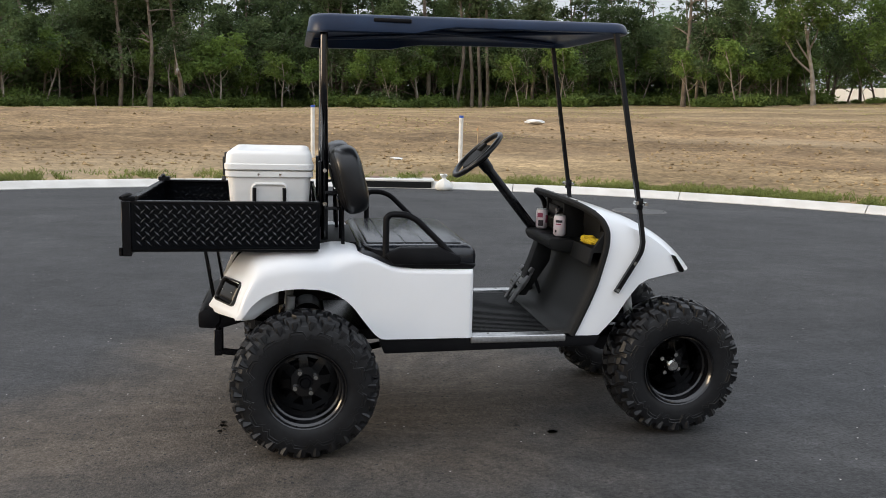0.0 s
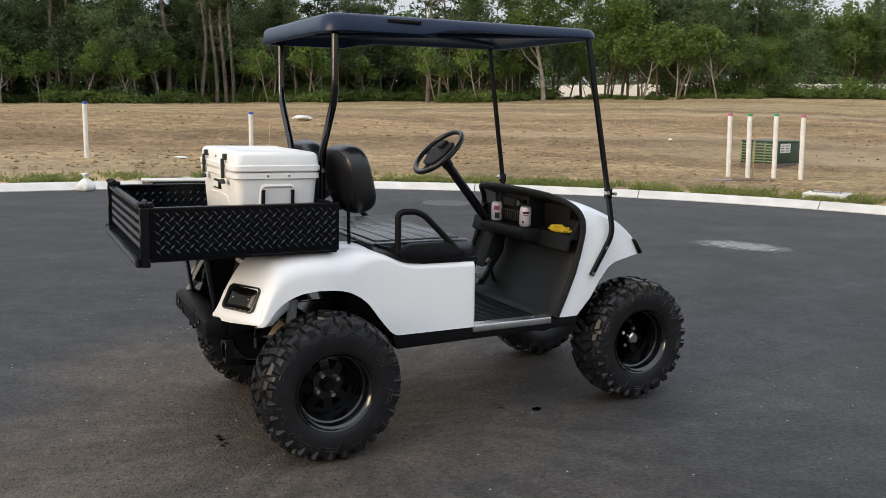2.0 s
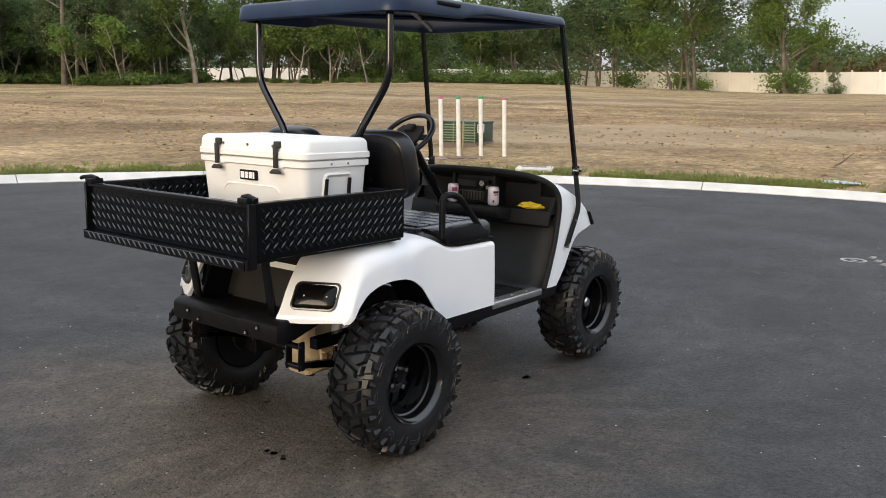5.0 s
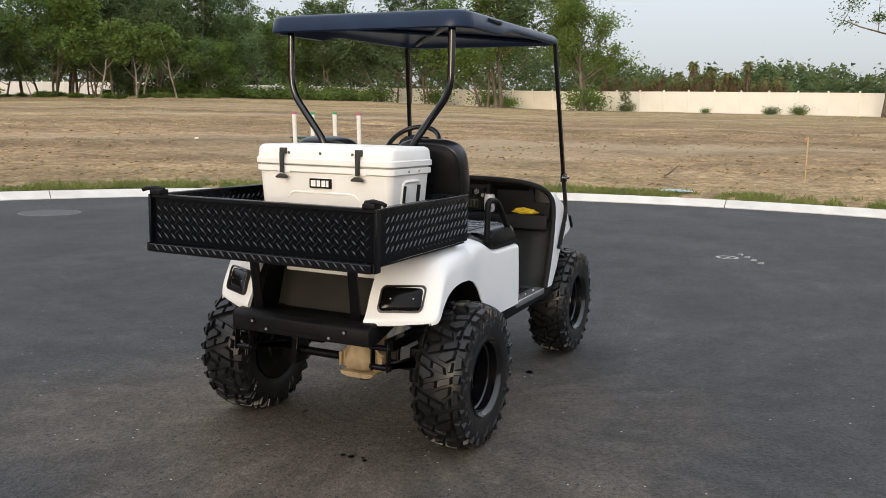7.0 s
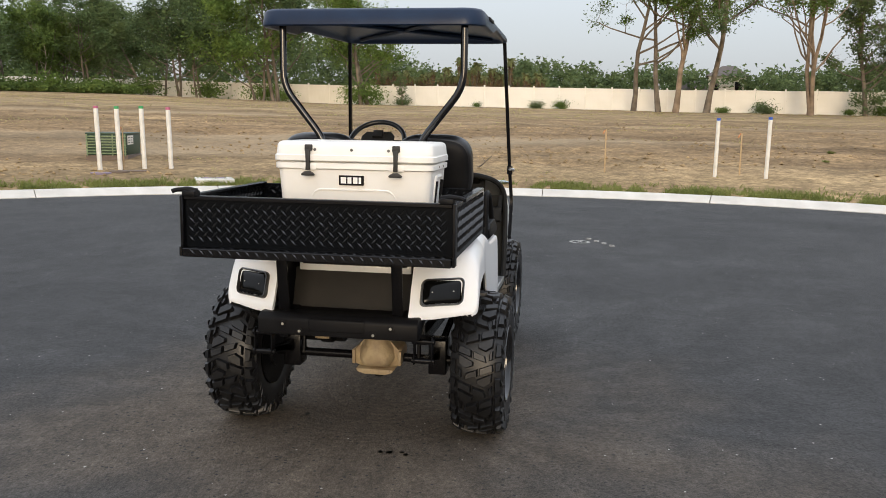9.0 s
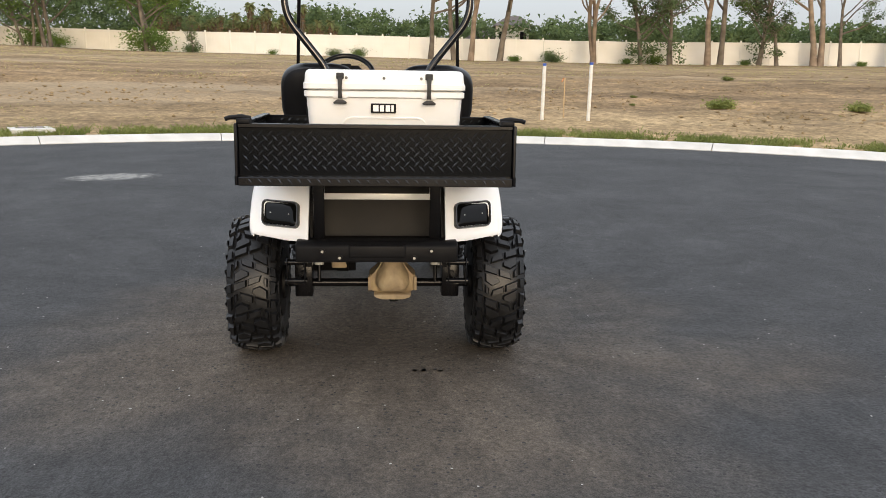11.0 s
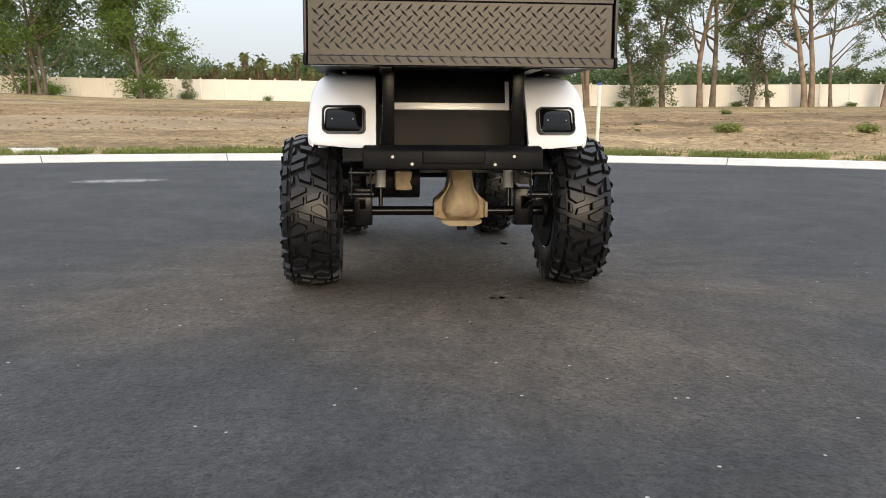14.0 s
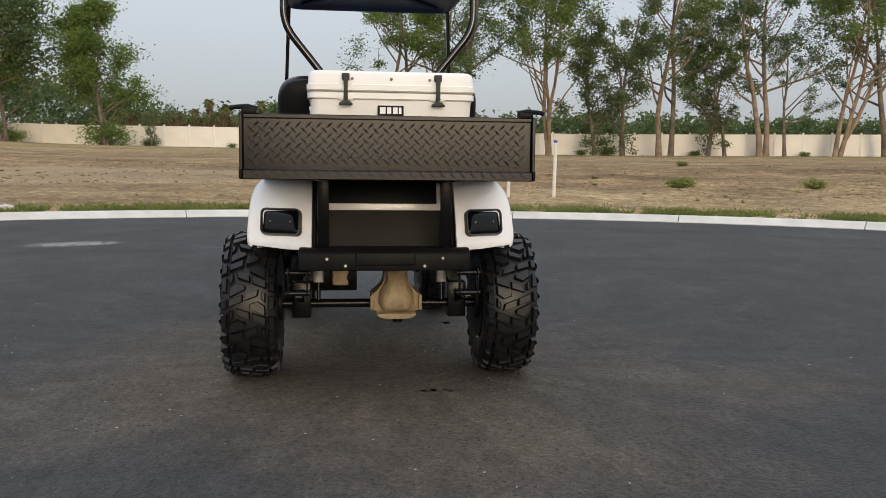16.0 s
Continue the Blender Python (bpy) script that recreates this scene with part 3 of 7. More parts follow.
def make_tree(seed, tall, stems=1, clear=0.35, spread=0.5, per=26, clump=0.9, leaf=0.26, thick=0.02, bark=None, foliage=None, lean=0.12, label="", category="tree", limbs=6, name="tree", skirt=0, vines=0, bare=0, skip=0.0):
    """A tree: a tapered, bent trunk with forking limbs and a crown of many small leaves."""
    rnd = random.Random(seed)
    t = thing(name, label, category)
    bm = bmesh.new()
    tips = []
    for s in range(stems):
        d = Vector((rnd.gauss(0, lean), rnd.gauss(0, lean), 1)).normalized()
        p = Vector((rnd.uniform(-1, 1), rnd.uniform(-1, 1), 0)) * (0.0 if stems == 1 else 0.5) - Vector((0, 0, 0.3))
        h = tall * rnd.uniform(0.85, 1.0)
        n = 8
        pts, rs = [p], [tall * thick * 1.35]
        for i in range(n):
            d = (d + Vector((rnd.gauss(0, 0.10), rnd.gauss(0, 0.10), 0.06))).normalized()
            p = p + d * h / n * 0.92
            pts.append(p)
            rs.append(tall * thick * (1 - 0.8 * (i + 1) / n) + 0.02)
        tapered(bm, pts, rs, 9)
        for i in range(limbs):
            f = clear + (1 - clear) * (i + 0.5) / limbs
            k = min(n - 1, int(f * n))
            q = pts[k].lerp(pts[k + 1], f * n - k)
            a = rnd.uniform(0, 6.28) if i else rnd.uniform(0, 6.28)
            out = Vector((math.cos(a), math.sin(a), rnd.uniform(0.2, 0.9))).normalized()
            limb(bm, rnd, q, out, tall * spread * (1.1 - 0.65 * f) * rnd.uniform(0.7, 1.1), rs[k] * 0.55, 1, tips)
        tips.append(pts[-1])
        for i in range(vines):
            k = rnd.uniform(0.4, n * 0.62)
            q = pts[int(k)].lerp(pts[int(k) + 1], k % 1)
            tips.append(q + Vector((rnd.gauss(0, 0.25), rnd.gauss(0, 0.25), 0.3)))
    if bare:
        twigs(bm, rnd, tips, bare, 1.1)
    part("trunk", bm, bark or M_BARK, t, smooth=60)
    tips = [p for p in tips if rnd.random() >= skip]
    for _ in range(skirt):
        a, r = rnd.uniform(0, 6.28), rnd.uniform(0.3, 1.8)
        tips.append(Vector((r * math.cos(a), r * math.sin(a), rnd.uniform(0.3, 1.6))))
    v, f = leaf_cloud(rnd, tips, per, clump, leaf)
    ob = raw("crown", v, f, foliage or M_LEAF)
    ob.parent = t
    return t


def make_pine(seed, tall, label):
    """A pine: a tall bare trunk with short dead stubs and tufted branches near the top."""
    rnd = random.Random(seed)
    t = thing("pine_tree", label, "pine tree")
    bm = bmesh.new()
    pts = [Vector((0.25 * math.sin(i * 0.9 + seed), 0.25 * math.cos(i * 0.7 + seed), -0.3 + tall * i / 9)) for i in range(10)]
    tapered(bm, pts, [0.22 * (1 - 0.075 * i) for i in range(10)], 8)
    tips = []
    for i in range(26):
        f = rnd.uniform(0.30, 0.98)
        p = pts[0].lerp(pts[-1], f)
        k = min(8, int(f * 9))
        p = pts[k].lerp(pts[k + 1], f * 9 - k)
        a = rnd.uniform(0, 6.28)
        d = Vector((math.cos(a), math.sin(a), rnd.uniform(-0.1, 0.5))).normalized()
        ln = rnd.uniform(0.5, 1.2) if f < 0.55 else rnd.uniform(1.3, 2.6) * (1.25 - 0.6 * f)
        e = p + d * ln
        tapered(bm, [p, p.lerp(e, 0.5) + Vector((0, 0, 0.1)), e], [0.05, 0.035, 0.015], 4)
        if f >= 0.55:
            tips += [e, p.lerp(e, 0.65)]
    part("trunk", bm, M_BARK, t, smooth=60)
    v, f = leaf_cloud(rnd, tips, 36, 0.75, 0.20)
    raw("crown", v, f, M_PINE).parent = t
    return t


def make_palm(seed, tall, label):
    """A palm: a straight trunk and a crown of drooping fronds."""
    rnd = random.Random(seed)
    t = thing("palm_tree", label, "palm tree")
    bm = bmesh.new()
    pts = [Vector((0.06 * i * math.sin(seed), 0.06 * i * math.cos(seed), -0.3 + tall * i / 6)) for i in range(7)]
    tapered(bm, pts, [0.26, 0.22, 0.21, 0.2, 0.21, 0.3, 0.24], 8)
    part("trunk", bm, M_BARK, t, smooth=60)
    v, f = [], []
    top = pts[-1]
    for i in range(46):
        a, e = rnd.uniform(0, 6.28), rnd.uniform(-1.0, 1.1)
        d = Vector((math.cos(a), math.sin(a), 0))
        side = Vector((-d.y, d.x, 0))
        ln = rnd.uniform(1.0, 1.6)
        prev = None
        for j in range(5):
            s = j / 4
            c = top + d * ln * s * math.cos(e * 0.6) + Vector((0, 0, ln * (s * math.sin(e) - 0.55 * s * s)))
            w = 0.27 * math.sin(math.pi * min(1, 0.15 + s * 0.85))
            cur = (c - side * w - Vector((0, 0, w * 0.7)), c, c + side * w - Vector((0, 0, w * 0.7)))
            k = len(v)
            v += cur
            if prev is not None:
                f += [(prev, prev + 1, k + 1, k), (prev + 1, prev + 2, k + 2, k + 1)]
            prev = k
    raw("crown", v, f, M_PALM).parent = t
    cs = [top - Vector((0, 0, 0.5 + 0.5 * k)) for k in range(8)]
    v, f = leaf_cloud(rnd, cs, 44, 0.6, 0.26, 0.9)
    ob = raw("dead_skirt", v, f, M_DEADLEAF)
    ob.parent = t
    tagged(ob, "brown skirt of dead fronds")
    return t


def make_bush(seed, wide, tall, label, foliage, per=60, leaf=0.16, name="bush"):
    rnd = random.Random(seed)
    t = thing(name, label, "bush")
    bm = bmesh.new()
    cs = []
    for i in range(9):
        a = rnd.uniform(0, 6.28)
        e = Vector((math.cos(a) * wide * rnd.uniform(0.1, 0.5), math.sin(a) * wide * rnd.uniform(0.1, 0.5), tall * rnd.uniform(0.35, 0.8)))
        tapered(bm, [Vector((0, 0, -0.1)), e * 0.5 + Vector((0, 0, 0.05)), e], [0.03, 0.02, 0.008], 4)
        cs += [e, e * 0.6]
    part("stems", bm, M_BARK, t, smooth=60)
    v, f = leaf_cloud(rnd, cs, per, wide * 0.42, leaf, tall / wide)
    v = [Vector((p.x, p.y, max(p.z, 0.02))) for p in v]
    raw("foliage", v, f, foliage).parent = t
    return t


def spot(az, dist, drop=0.0):
    """A place on the ground at a bearing and distance from the middle of the road."""
    x, y = CX + dist * math.cos(radians(az)), CY + dist * math.sin(radians(az))
    return x, y, height(x, y) - drop


def plant(proto, az, dist, turn=0.0, size=1.0):
    """Sets a copy of a tree on the ground."""
    x, y, z = spot(az, dist)
    ob = copy_thing(proto, pose(x, y, z, 0, 0, turn))
    ob.scale = (size, size, size)
    return ob


def drop_proto(*protos):
    for t in protos:
        for o in list(t.children_recursive) + [t]:
            bpy.data.objects.remove(o)


def make_snag(seed, tall, label):
    """A dead pine: a bare tapering trunk with a few broken crooked limbs."""
    rnd = random.Random(seed)
    t = thing("dead_pine", label, "dead tree")
    bm = bmesh.new()
    pts = [Vector((0.10 * math.sin(i * 1.1 + seed), 0.10 * math.cos(i * 0.8), -0.3 + tall * i / 8)) for i in range(9)]
    tapered(bm, pts, [0.23 * (1 - 0.10 * i) for i in range(9)], 9)
    for i in range(13):
        f = rnd.uniform(0.42, 0.99)
        p = pts[0].lerp(pts[-1], f)
        a = rnd.uniform(0, 6.28)
        d = Vector((math.cos(a), math.sin(a), rnd.uniform(-0.15, 0.5))).normalized()
        ln = rnd.uniform(0.8, 2.4)
        tapered(bm, [p, p + d * ln * 0.5 + Vector((0, 0, 0.12)), p + d * ln + Vector((0, 0, rnd.uniform(-0.1, 0.5)))], [0.075, 0.05, 0.015], 5)
    part("trunk", bm, M_BARK, t, smooth=60)
    return t


def make_fallen(seed, label):
    """A fallen trunk that arches up from the ground, with the stubs of its branches."""
    rnd = random.Random(seed)
    t = thing("fallen_tree", label, "fallen tree")
    bm = bmesh.new()
    pts = [Vector(p) for p in ((0, 0, -0.1), (-0.6, 0.1, 1.0), (-1.5, 0.1, 2.0), (-2.6, 0.2, 2.6), (-3.8, 0.2, 2.75), (-5.0, 0.3, 2.4), (-6.2, 0.2, 2.55))]
    tapered(bm, pts, [0.20, 0.18, 0.16, 0.14, 0.11, 0.08, 0.03], 7)
    for k, d in ((2, (0.2, 0.1, 1.0)), (3, (-0.5, 0.1, 0.9)), (4, (-0.6, 0.2, 1.6)), (5, (-0.8, 0.0, 0.7))):
        q = pts[k] + Vector(d) * rnd.uniform(0.9, 1.5)
        tapered(bm, [pts[k], pts[k].lerp(q, 0.5) + Vector((0.1, 0, 0)), q], [0.07, 0.045, 0.012], 5)
    part("trunk", bm, M_PALEBARK, t, smooth=60)
    return t


def build_trees():
    rnd = random.Random(11)
    oak = "broad-crowned green oak at the edge of the lots"
    thin = "tall sparse tree with bare limbs before the fence"
    oaks = [make_tree(21 + i, 10.5 + i, 1 if i % 2 else 2, 0.12, 0.42, 112, 1.2, 0.15, 0.0100, M_BARK, [M_LEAF, M_LEAFDARK, M_LEAFDEEP, M_LEAFDARK][i], label=oak, limbs=9, skip=0.10) for i in range(4)]
    tall = [make_tree(41 + i, 17.0 + i * 0.7, 1 + (i == 1), 0.26, 0.36, 165, 1.0, 0.115, 0.0125, M_REDBARK if i % 2 else M_BARK, M_LEAFDEEP if i in (1, 4) else M_LEAF, 0.09, label=thin, limbs=11, bare=2, skip=0.22 + 0.06 * (i % 3)) for i in range(5)]
    forked = make_tree(51, 16.5, 3, 0.24, 0.40, 150, 1.0, 0.115, 0.0105, M_REDBARK, M_LEAF, 0.22, label="tall forked tree with several reddish stems before the fence", limbs=8, bare=2, skip=0.25)
    ivy = make_tree(55, 12.5, 2, 0.16, 0.20, 70, 0.75, 0.115, 0.012, M_BARK, M_LEAFDARK, 0.07, label="slim tree wrapped in dark creeper before the fence", limbs=11, skirt=4, vines=6, bare=2, skip=0.4)
    pines = [make_pine(61 + i, 16.0 + 1.4 * i, "tall pine with a long bare trunk in the woods") for i in range(3)]
    leafy = make_tree(71, 13.5, 2, 0.14, 0.29, 230, 1.15, 0.12, 0.0125, M_BARK, M_LEAF, 0.08, label="leafy tree with two leaning stems by the fence", limbs=10, skirt=10, bare=1)
    pale = make_tree(77, 11.5, 1, 0.24, 0.46, 210, 1.1, 0.13, 0.015, M_PALEBARK, M_LEAF, 0.10, label="pale-barked tree with a long low limb at the wood's edge", limbs=8, bare=2)
    young = make_tree(75, 5.5, 1, 0.3, 0.35, 40, 0.6, 0.13, 0.009, M_PALEBARK, M_LEAF, 0.05, label="slender young tree with thin pale bark at the wood's edge", limbs=6)
    slim = make_tree(78, 8.0, 1, 0.45, 0.22, 40, 0.7, 0.14, 0.007, M_PALEBARK, M_LEAFDARK, 0.05, label="thin straight tree with a pale bare stem in the woods", limbs=6, bare=2)
    snag = make_snag(64, 11.5, "dead pine with broken limbs at the wood's edge")
    fallen = make_fallen(66, "pale fallen trunk that arches before the woods")
    bushes = [make_bush(81 + i, 2.4 + 0.5 * i, 1.3 + 0.4 * i, "dense green shrub at the foot of the trees", [M_LEAF, M_LEAFDARK, M_LEAF][i], 66, 0.14) for i in range(3)]
    scrub = make_bush(86, 2.2, 1.1, "low bright green palmetto scrub before the woods", M_SCRUB, 60, 0.17)
    weed = make_bush(91, 1.1, 0.5, "low green weed clump on the bare dirt", M_GRASS, 120, 0.07, "weed")
    palms = [make_palm(95 + i, 8.0 + i, "palm tree beyond the fence") for i in range(3)]

    # the wood's edge, thick from the dark side round to the fence
    az = 112.0
    i = 0
    while az > 40:
        d = 70 + 4 * math.sin(az * 0.5) + rnd.uniform(-2, 2)
        low = curve_at([(40, 0.76), (62, 0.80), (73, 0.88), (82, 1.0)], az)
        open_side = az < 55
        kinds = oaks if az < 78 else oaks[1:]
        plant(rnd.choice(kinds), az + rnd.uniform(-0.5, 0.5), d + 3, rnd.uniform(0, 360), rnd.uniform(0.62, 0.90) * low)
        plant(rnd.choice(kinds), az - 0.9 + rnd.uniform(-0.6, 0.6), d + 8, rnd.uniform(0, 360), rnd.uniform(0.62, 0.86) * low)
        for k in range(1 + i % 2):
            plant(rnd.choice(pines), az + rnd.uniform(-1, 1), d + rnd.uniform(1, 10), rnd.uniform(0, 360), rnd.uniform(0.72, 0.98) * low ** 1.6)
        if i % 3 == 0 or not open_side:
            plant(young, az + rnd.uniform(-1, 1), d + rnd.uniform(-2, 0), rnd.uniform(0, 360), rnd.uniform(0.6, 1.15))
        for k in range(0 if open_side else 1):
            plant(slim, az + rnd.uniform(-1, 1), d + rnd.uniform(-1, 2), rnd.uniform(0, 360), rnd.uniform(0.7, 1.1))
        for k in range(0 if open_side else 3):
            plant(rnd.choice(bushes), az - k * 0.6 + rnd.uniform(-0.4, 0.4), d + rnd.uniform(-0.5, 3.0), rnd.uniform(0, 360), rnd.choice((0.4, 0.55, 0.8)))
        for k in range(3):
            plant(scrub, az - k * 0.66 + rnd.uniform(-0.3, 0.3), d - 1.5 + rnd.uniform(-1.2, 1.0), rnd.uniform(0, 360), rnd.uniform(0.22, 0.40) if open_side else rnd.uniform(0.4, 0.85))
        az -= 2.0
        i += 1
    # trees that stand out at the wood's edge
    plant(pale, 55.1, 66.5, 250)
    plant(snag, 63.2, 66.5, 40, 1.0)
    plant(snag, 99.6, 66.5, 150, 0.95)
    plant(fallen, 97.6, 66.0, 95)
    for a, s in ((97.2, 0.8), (95.2, 1.15), (91.0, 0.85), (84.0, 0.8), (71.0, 0.9), (60.5, 0.8), (48.3, 1.15), (45.6, 0.95), (43.5, 1.1), (35.9, 1.0)):
        plant(young, a, 66.5 if a > 40 else 84, a * 40, s)
    for a in (78.6, 77.9, 77.3, 76.8, 101.5, 88.0, 86.9):
        plant(pines[int(a) % 3], a, 70.0, a * 50, 0.8)
    # trees by the fence where the woods thin out
    for a, d, s in ((51, 72, 0.9), (47, 80, 0.85), (43, 82, 0.78), (39.5, 84, 0.8), (36, 86, 0.82), (33, 86, 0.8), (30, 88, 0.9), (27.4, 89, 1.0), (26.2, 88, 0.8), (21.0, 82, 1.3), (22.3, 83, 1.1)):
        plant(rnd.choice(oaks[:3]), a, d, rnd.uniform(0, 360), s)
        if a > 28:
            plant(rnd.choice(oaks), a - 1.5, d + 5, rnd.uniform(0, 360), s * 0.9)
            plant(scrub, a + 0.7, d - 3, rnd.uniform(0, 360), 0.4)
    for a, d, s in ((25.7, 88, 1.0), (22.4, 84.5, 0.95), (20.9, 84, 0.6), (29.5, 85, 0.9), (32.4, 84, 0.8)):
        plant(bushes[2], a, d, a * 30, s)
    az = 46.5
    while az > 30.5:
        d = curve_at([(30, 84), (38, 80), (47, 76)], az)
        plant(rnd.choice(bushes), az, d + rnd.uniform(-2, 2), rnd.uniform(0, 360), rnd.uniform(0.5, 1.05))
        plant(scrub, az - 0.5, d - 3 + rnd.uniform(-1, 1), rnd.uniform(0, 360), rnd.uniform(0.5, 0.85))
        az -= 0.95
    plant(leafy, 15.2, 79.0, 20)
    plant(ivy, 12.6, 77.0, 0, 0.26)
    # the row of tall trees before the fence
    for a, kind, s, turn in ((-3.4, tall[0], 1.0, 0), (-5.1, tall[2], 0.95, 70), (-6.2, tall[3], 1.0, 140), (-8.2, tall[4], 1.0, 215), (-14.8, forked, 1.0, 20), (-17.8, ivy, 1.0, 30), (-19.4, ivy, 1.1, 120), (-22.2, tall[3], 1.0, 10), (-23.0, tall[2], 1.0, 190), (-25.7, ivy, 0.95, 260), (-26.5, tall[0], 0.72, 200), (-29.0, tall[1], 1.08, 90), (-30.2, tall[4], 0.62, 300), (-33.0, forked, 1.08, 110), (-36.0, tall[4], 1.0, 45), (-39.0, forked, 0.9, 200)):
        plant(kind, a, 74.8 / math.cos(radians(a + 12.5)) - 2.6, turn, s)
    for a, s in ((12.7, 0.5), (3.3, 0.42), (1.5, 0.42), (7.4, 0.25), (-9.2, 0.4), (-11.9, 0.6), (-17.0, 0.35), (-18.6, 0.5), (-24.6, 0.35), (-31.4, 0.3)):
        plant(rnd.choice(bushes), a, 74.8 / math.cos(radians(a + 12.5)) - 1.6, rnd.uniform(0, 360), s)
    for x, y, s in ((16.56, -8.3, 0.44), (14.9, -10.9, 0.36), (17.6, -6.4, 0.10), (19.5, -7.0, 0.12), (30, -14, 0.3)):
        ob = copy_thing(weed, pose(x, y, height(x, y), 0, 0, rnd.uniform(0, 360)))
        ob.scale = (s, s, s)
    # palms and woods past the fence
    for k in range(64):
        a = 14.6 - 0.185 * k + rnd.uniform(-0.12, 0.12)
        plant(rnd.choice(palms), a, 124 + rnd.uniform(-7, 9), rnd.uniform(0, 360), rnd.uniform(0.46, 0.60))
    for a in (9.6, 8.7, 7.6, 6.6, 5.2):
        plant(palms[int(a) % 3], a, 120, a * 90, 0.73)
    drop_proto(*oaks, *tall, forked, ivy, *pines, leafy, pale, young, slim, snag, fallen, *bushes, scrub, weed, *palms)

    cs = []
    for k in range(3600):
        a = rnd.uniform(-62, 46)
        d = rnd.uniform(134, 176)
        x, y, z = spot(a, d)
        top = 6.4 + 2.6 * noise.noise((a * 0.16, 1, 0)) + 1.5 * noise.noise((a * 0.7, 4, 0)) + max(0, a - 8) * 0.10 + min(4.5, max(0, a - 15) * 0.9) - max(0, -a - 22) * 0.10
        cs.append((x, y, z - 0.5 + rnd.uniform(0, 1) ** 0.7 * max(2.0, top + 1.0)))
    v, f = leaf_cloud(rnd, cs, 56, 1.7, 0.37, 0.8)
    tagged(raw("far_woods", v, f, M_LEAFDARK), "distant dark green tree line beyond the fence", "woods", kind="stuff")
    cs = []
    for k in range(2600):
        a = rnd.uniform(34, 122)
        d = rnd.uniform(76, 92) if a > 57 else rnd.uniform(126, 146)
        x, y, z = spot(a, d)
        cs.append((x, y, z + rnd.random() ** 1.15 * (7.0 if a > 57 else 11.5) * (1 + 0.3 * noise.noise((a * 0.5, 7, 0)))))
    v, f = leaf_cloud(rnd, cs, 75, 1.7, 0.28, 0.9)
    tagged(raw("deep_woods", v, f, M_LEAFDEEP), "dense dark undergrowth deep in the woods", "woods", kind="stuff")


def build_fence():
    fence = thing("fence", "cream vinyl privacy fence with capped posts", "fence", kind="structure")
    line = [(62.0, -62.0), (72.0, -21.0), (78.0, 8.0), (86.0, 44.0), (82.0, 73.0), (66.0, 92.0), (50.0, 106.0)]
    bm = bmesh.new()
    box(bm, 0, 2.40, -0.02, 0.02, 0.08, 1.90)
    box(bm, 0, 2.40, -0.03, 0.03, 0.02, 0.14, 0.004)
    box(bm, 0, 2.40, -0.03, 0.03, 1.84, 1.94, 0.004)
    for i in range(15):
        box(bm, 0.08 + i * 0.16 - 0.004, 0.08 + i * 0.16 + 0.004, -0.025, 0.025, 0.14, 1.84)
    panel = finish("fence_panel", bm, M_FENCE, 30)
    bm = bmesh.new()
    box(bm, -0.065, 0.065, -0.065, 0.065, -0.2, 2.01, 0.006)
    box(bm, -0.08, 0.08, -0.08, 0.08, 2.01, 2.05, 0.006)
    bmesh.ops.create_cone(bm, cap_ends=True, segments=4, radius1=0.10, radius2=0.01, depth=0.06, matrix=pose(0, 0, 2.08, 0, 0, 45))
    post = finish("fence_post", bm, M_FENCE, 30)
    lens = [math.dist(a, b) for a, b in zip(line, line[1:])]
    s, first = 0.0, True
    while s < sum(lens) - 2.5:
        def at(u):
            for (a, b), ln in zip(zip(line, line[1:]), lens):
                if u <= ln:
                    return a[0] + (b[0] - a[0]) * u / ln, a[1] + (b[1] - a[1]) * u / ln
                u -= ln
            return line[-1]
        (x, y), (x2, y2) = at(s), at(s + 2.44)
        z, z2 = height(x, y), height(x2, y2)
        yaw = math.degrees(math.atan2(y2 - y, x2 - x))
        for proto in (panel, post):
            ob = proto if first else proto.copy()
            if not first:
                scene.collection.objects.link(ob)
            ob.parent = fence
            ob.matrix_basis = pose(x, y, z, 0, -math.degrees(math.atan2(z2 - z, 2.44)) if proto is panel else 0, yaw)
        first = False
        s += 2.44


build_trees()
build_fence()


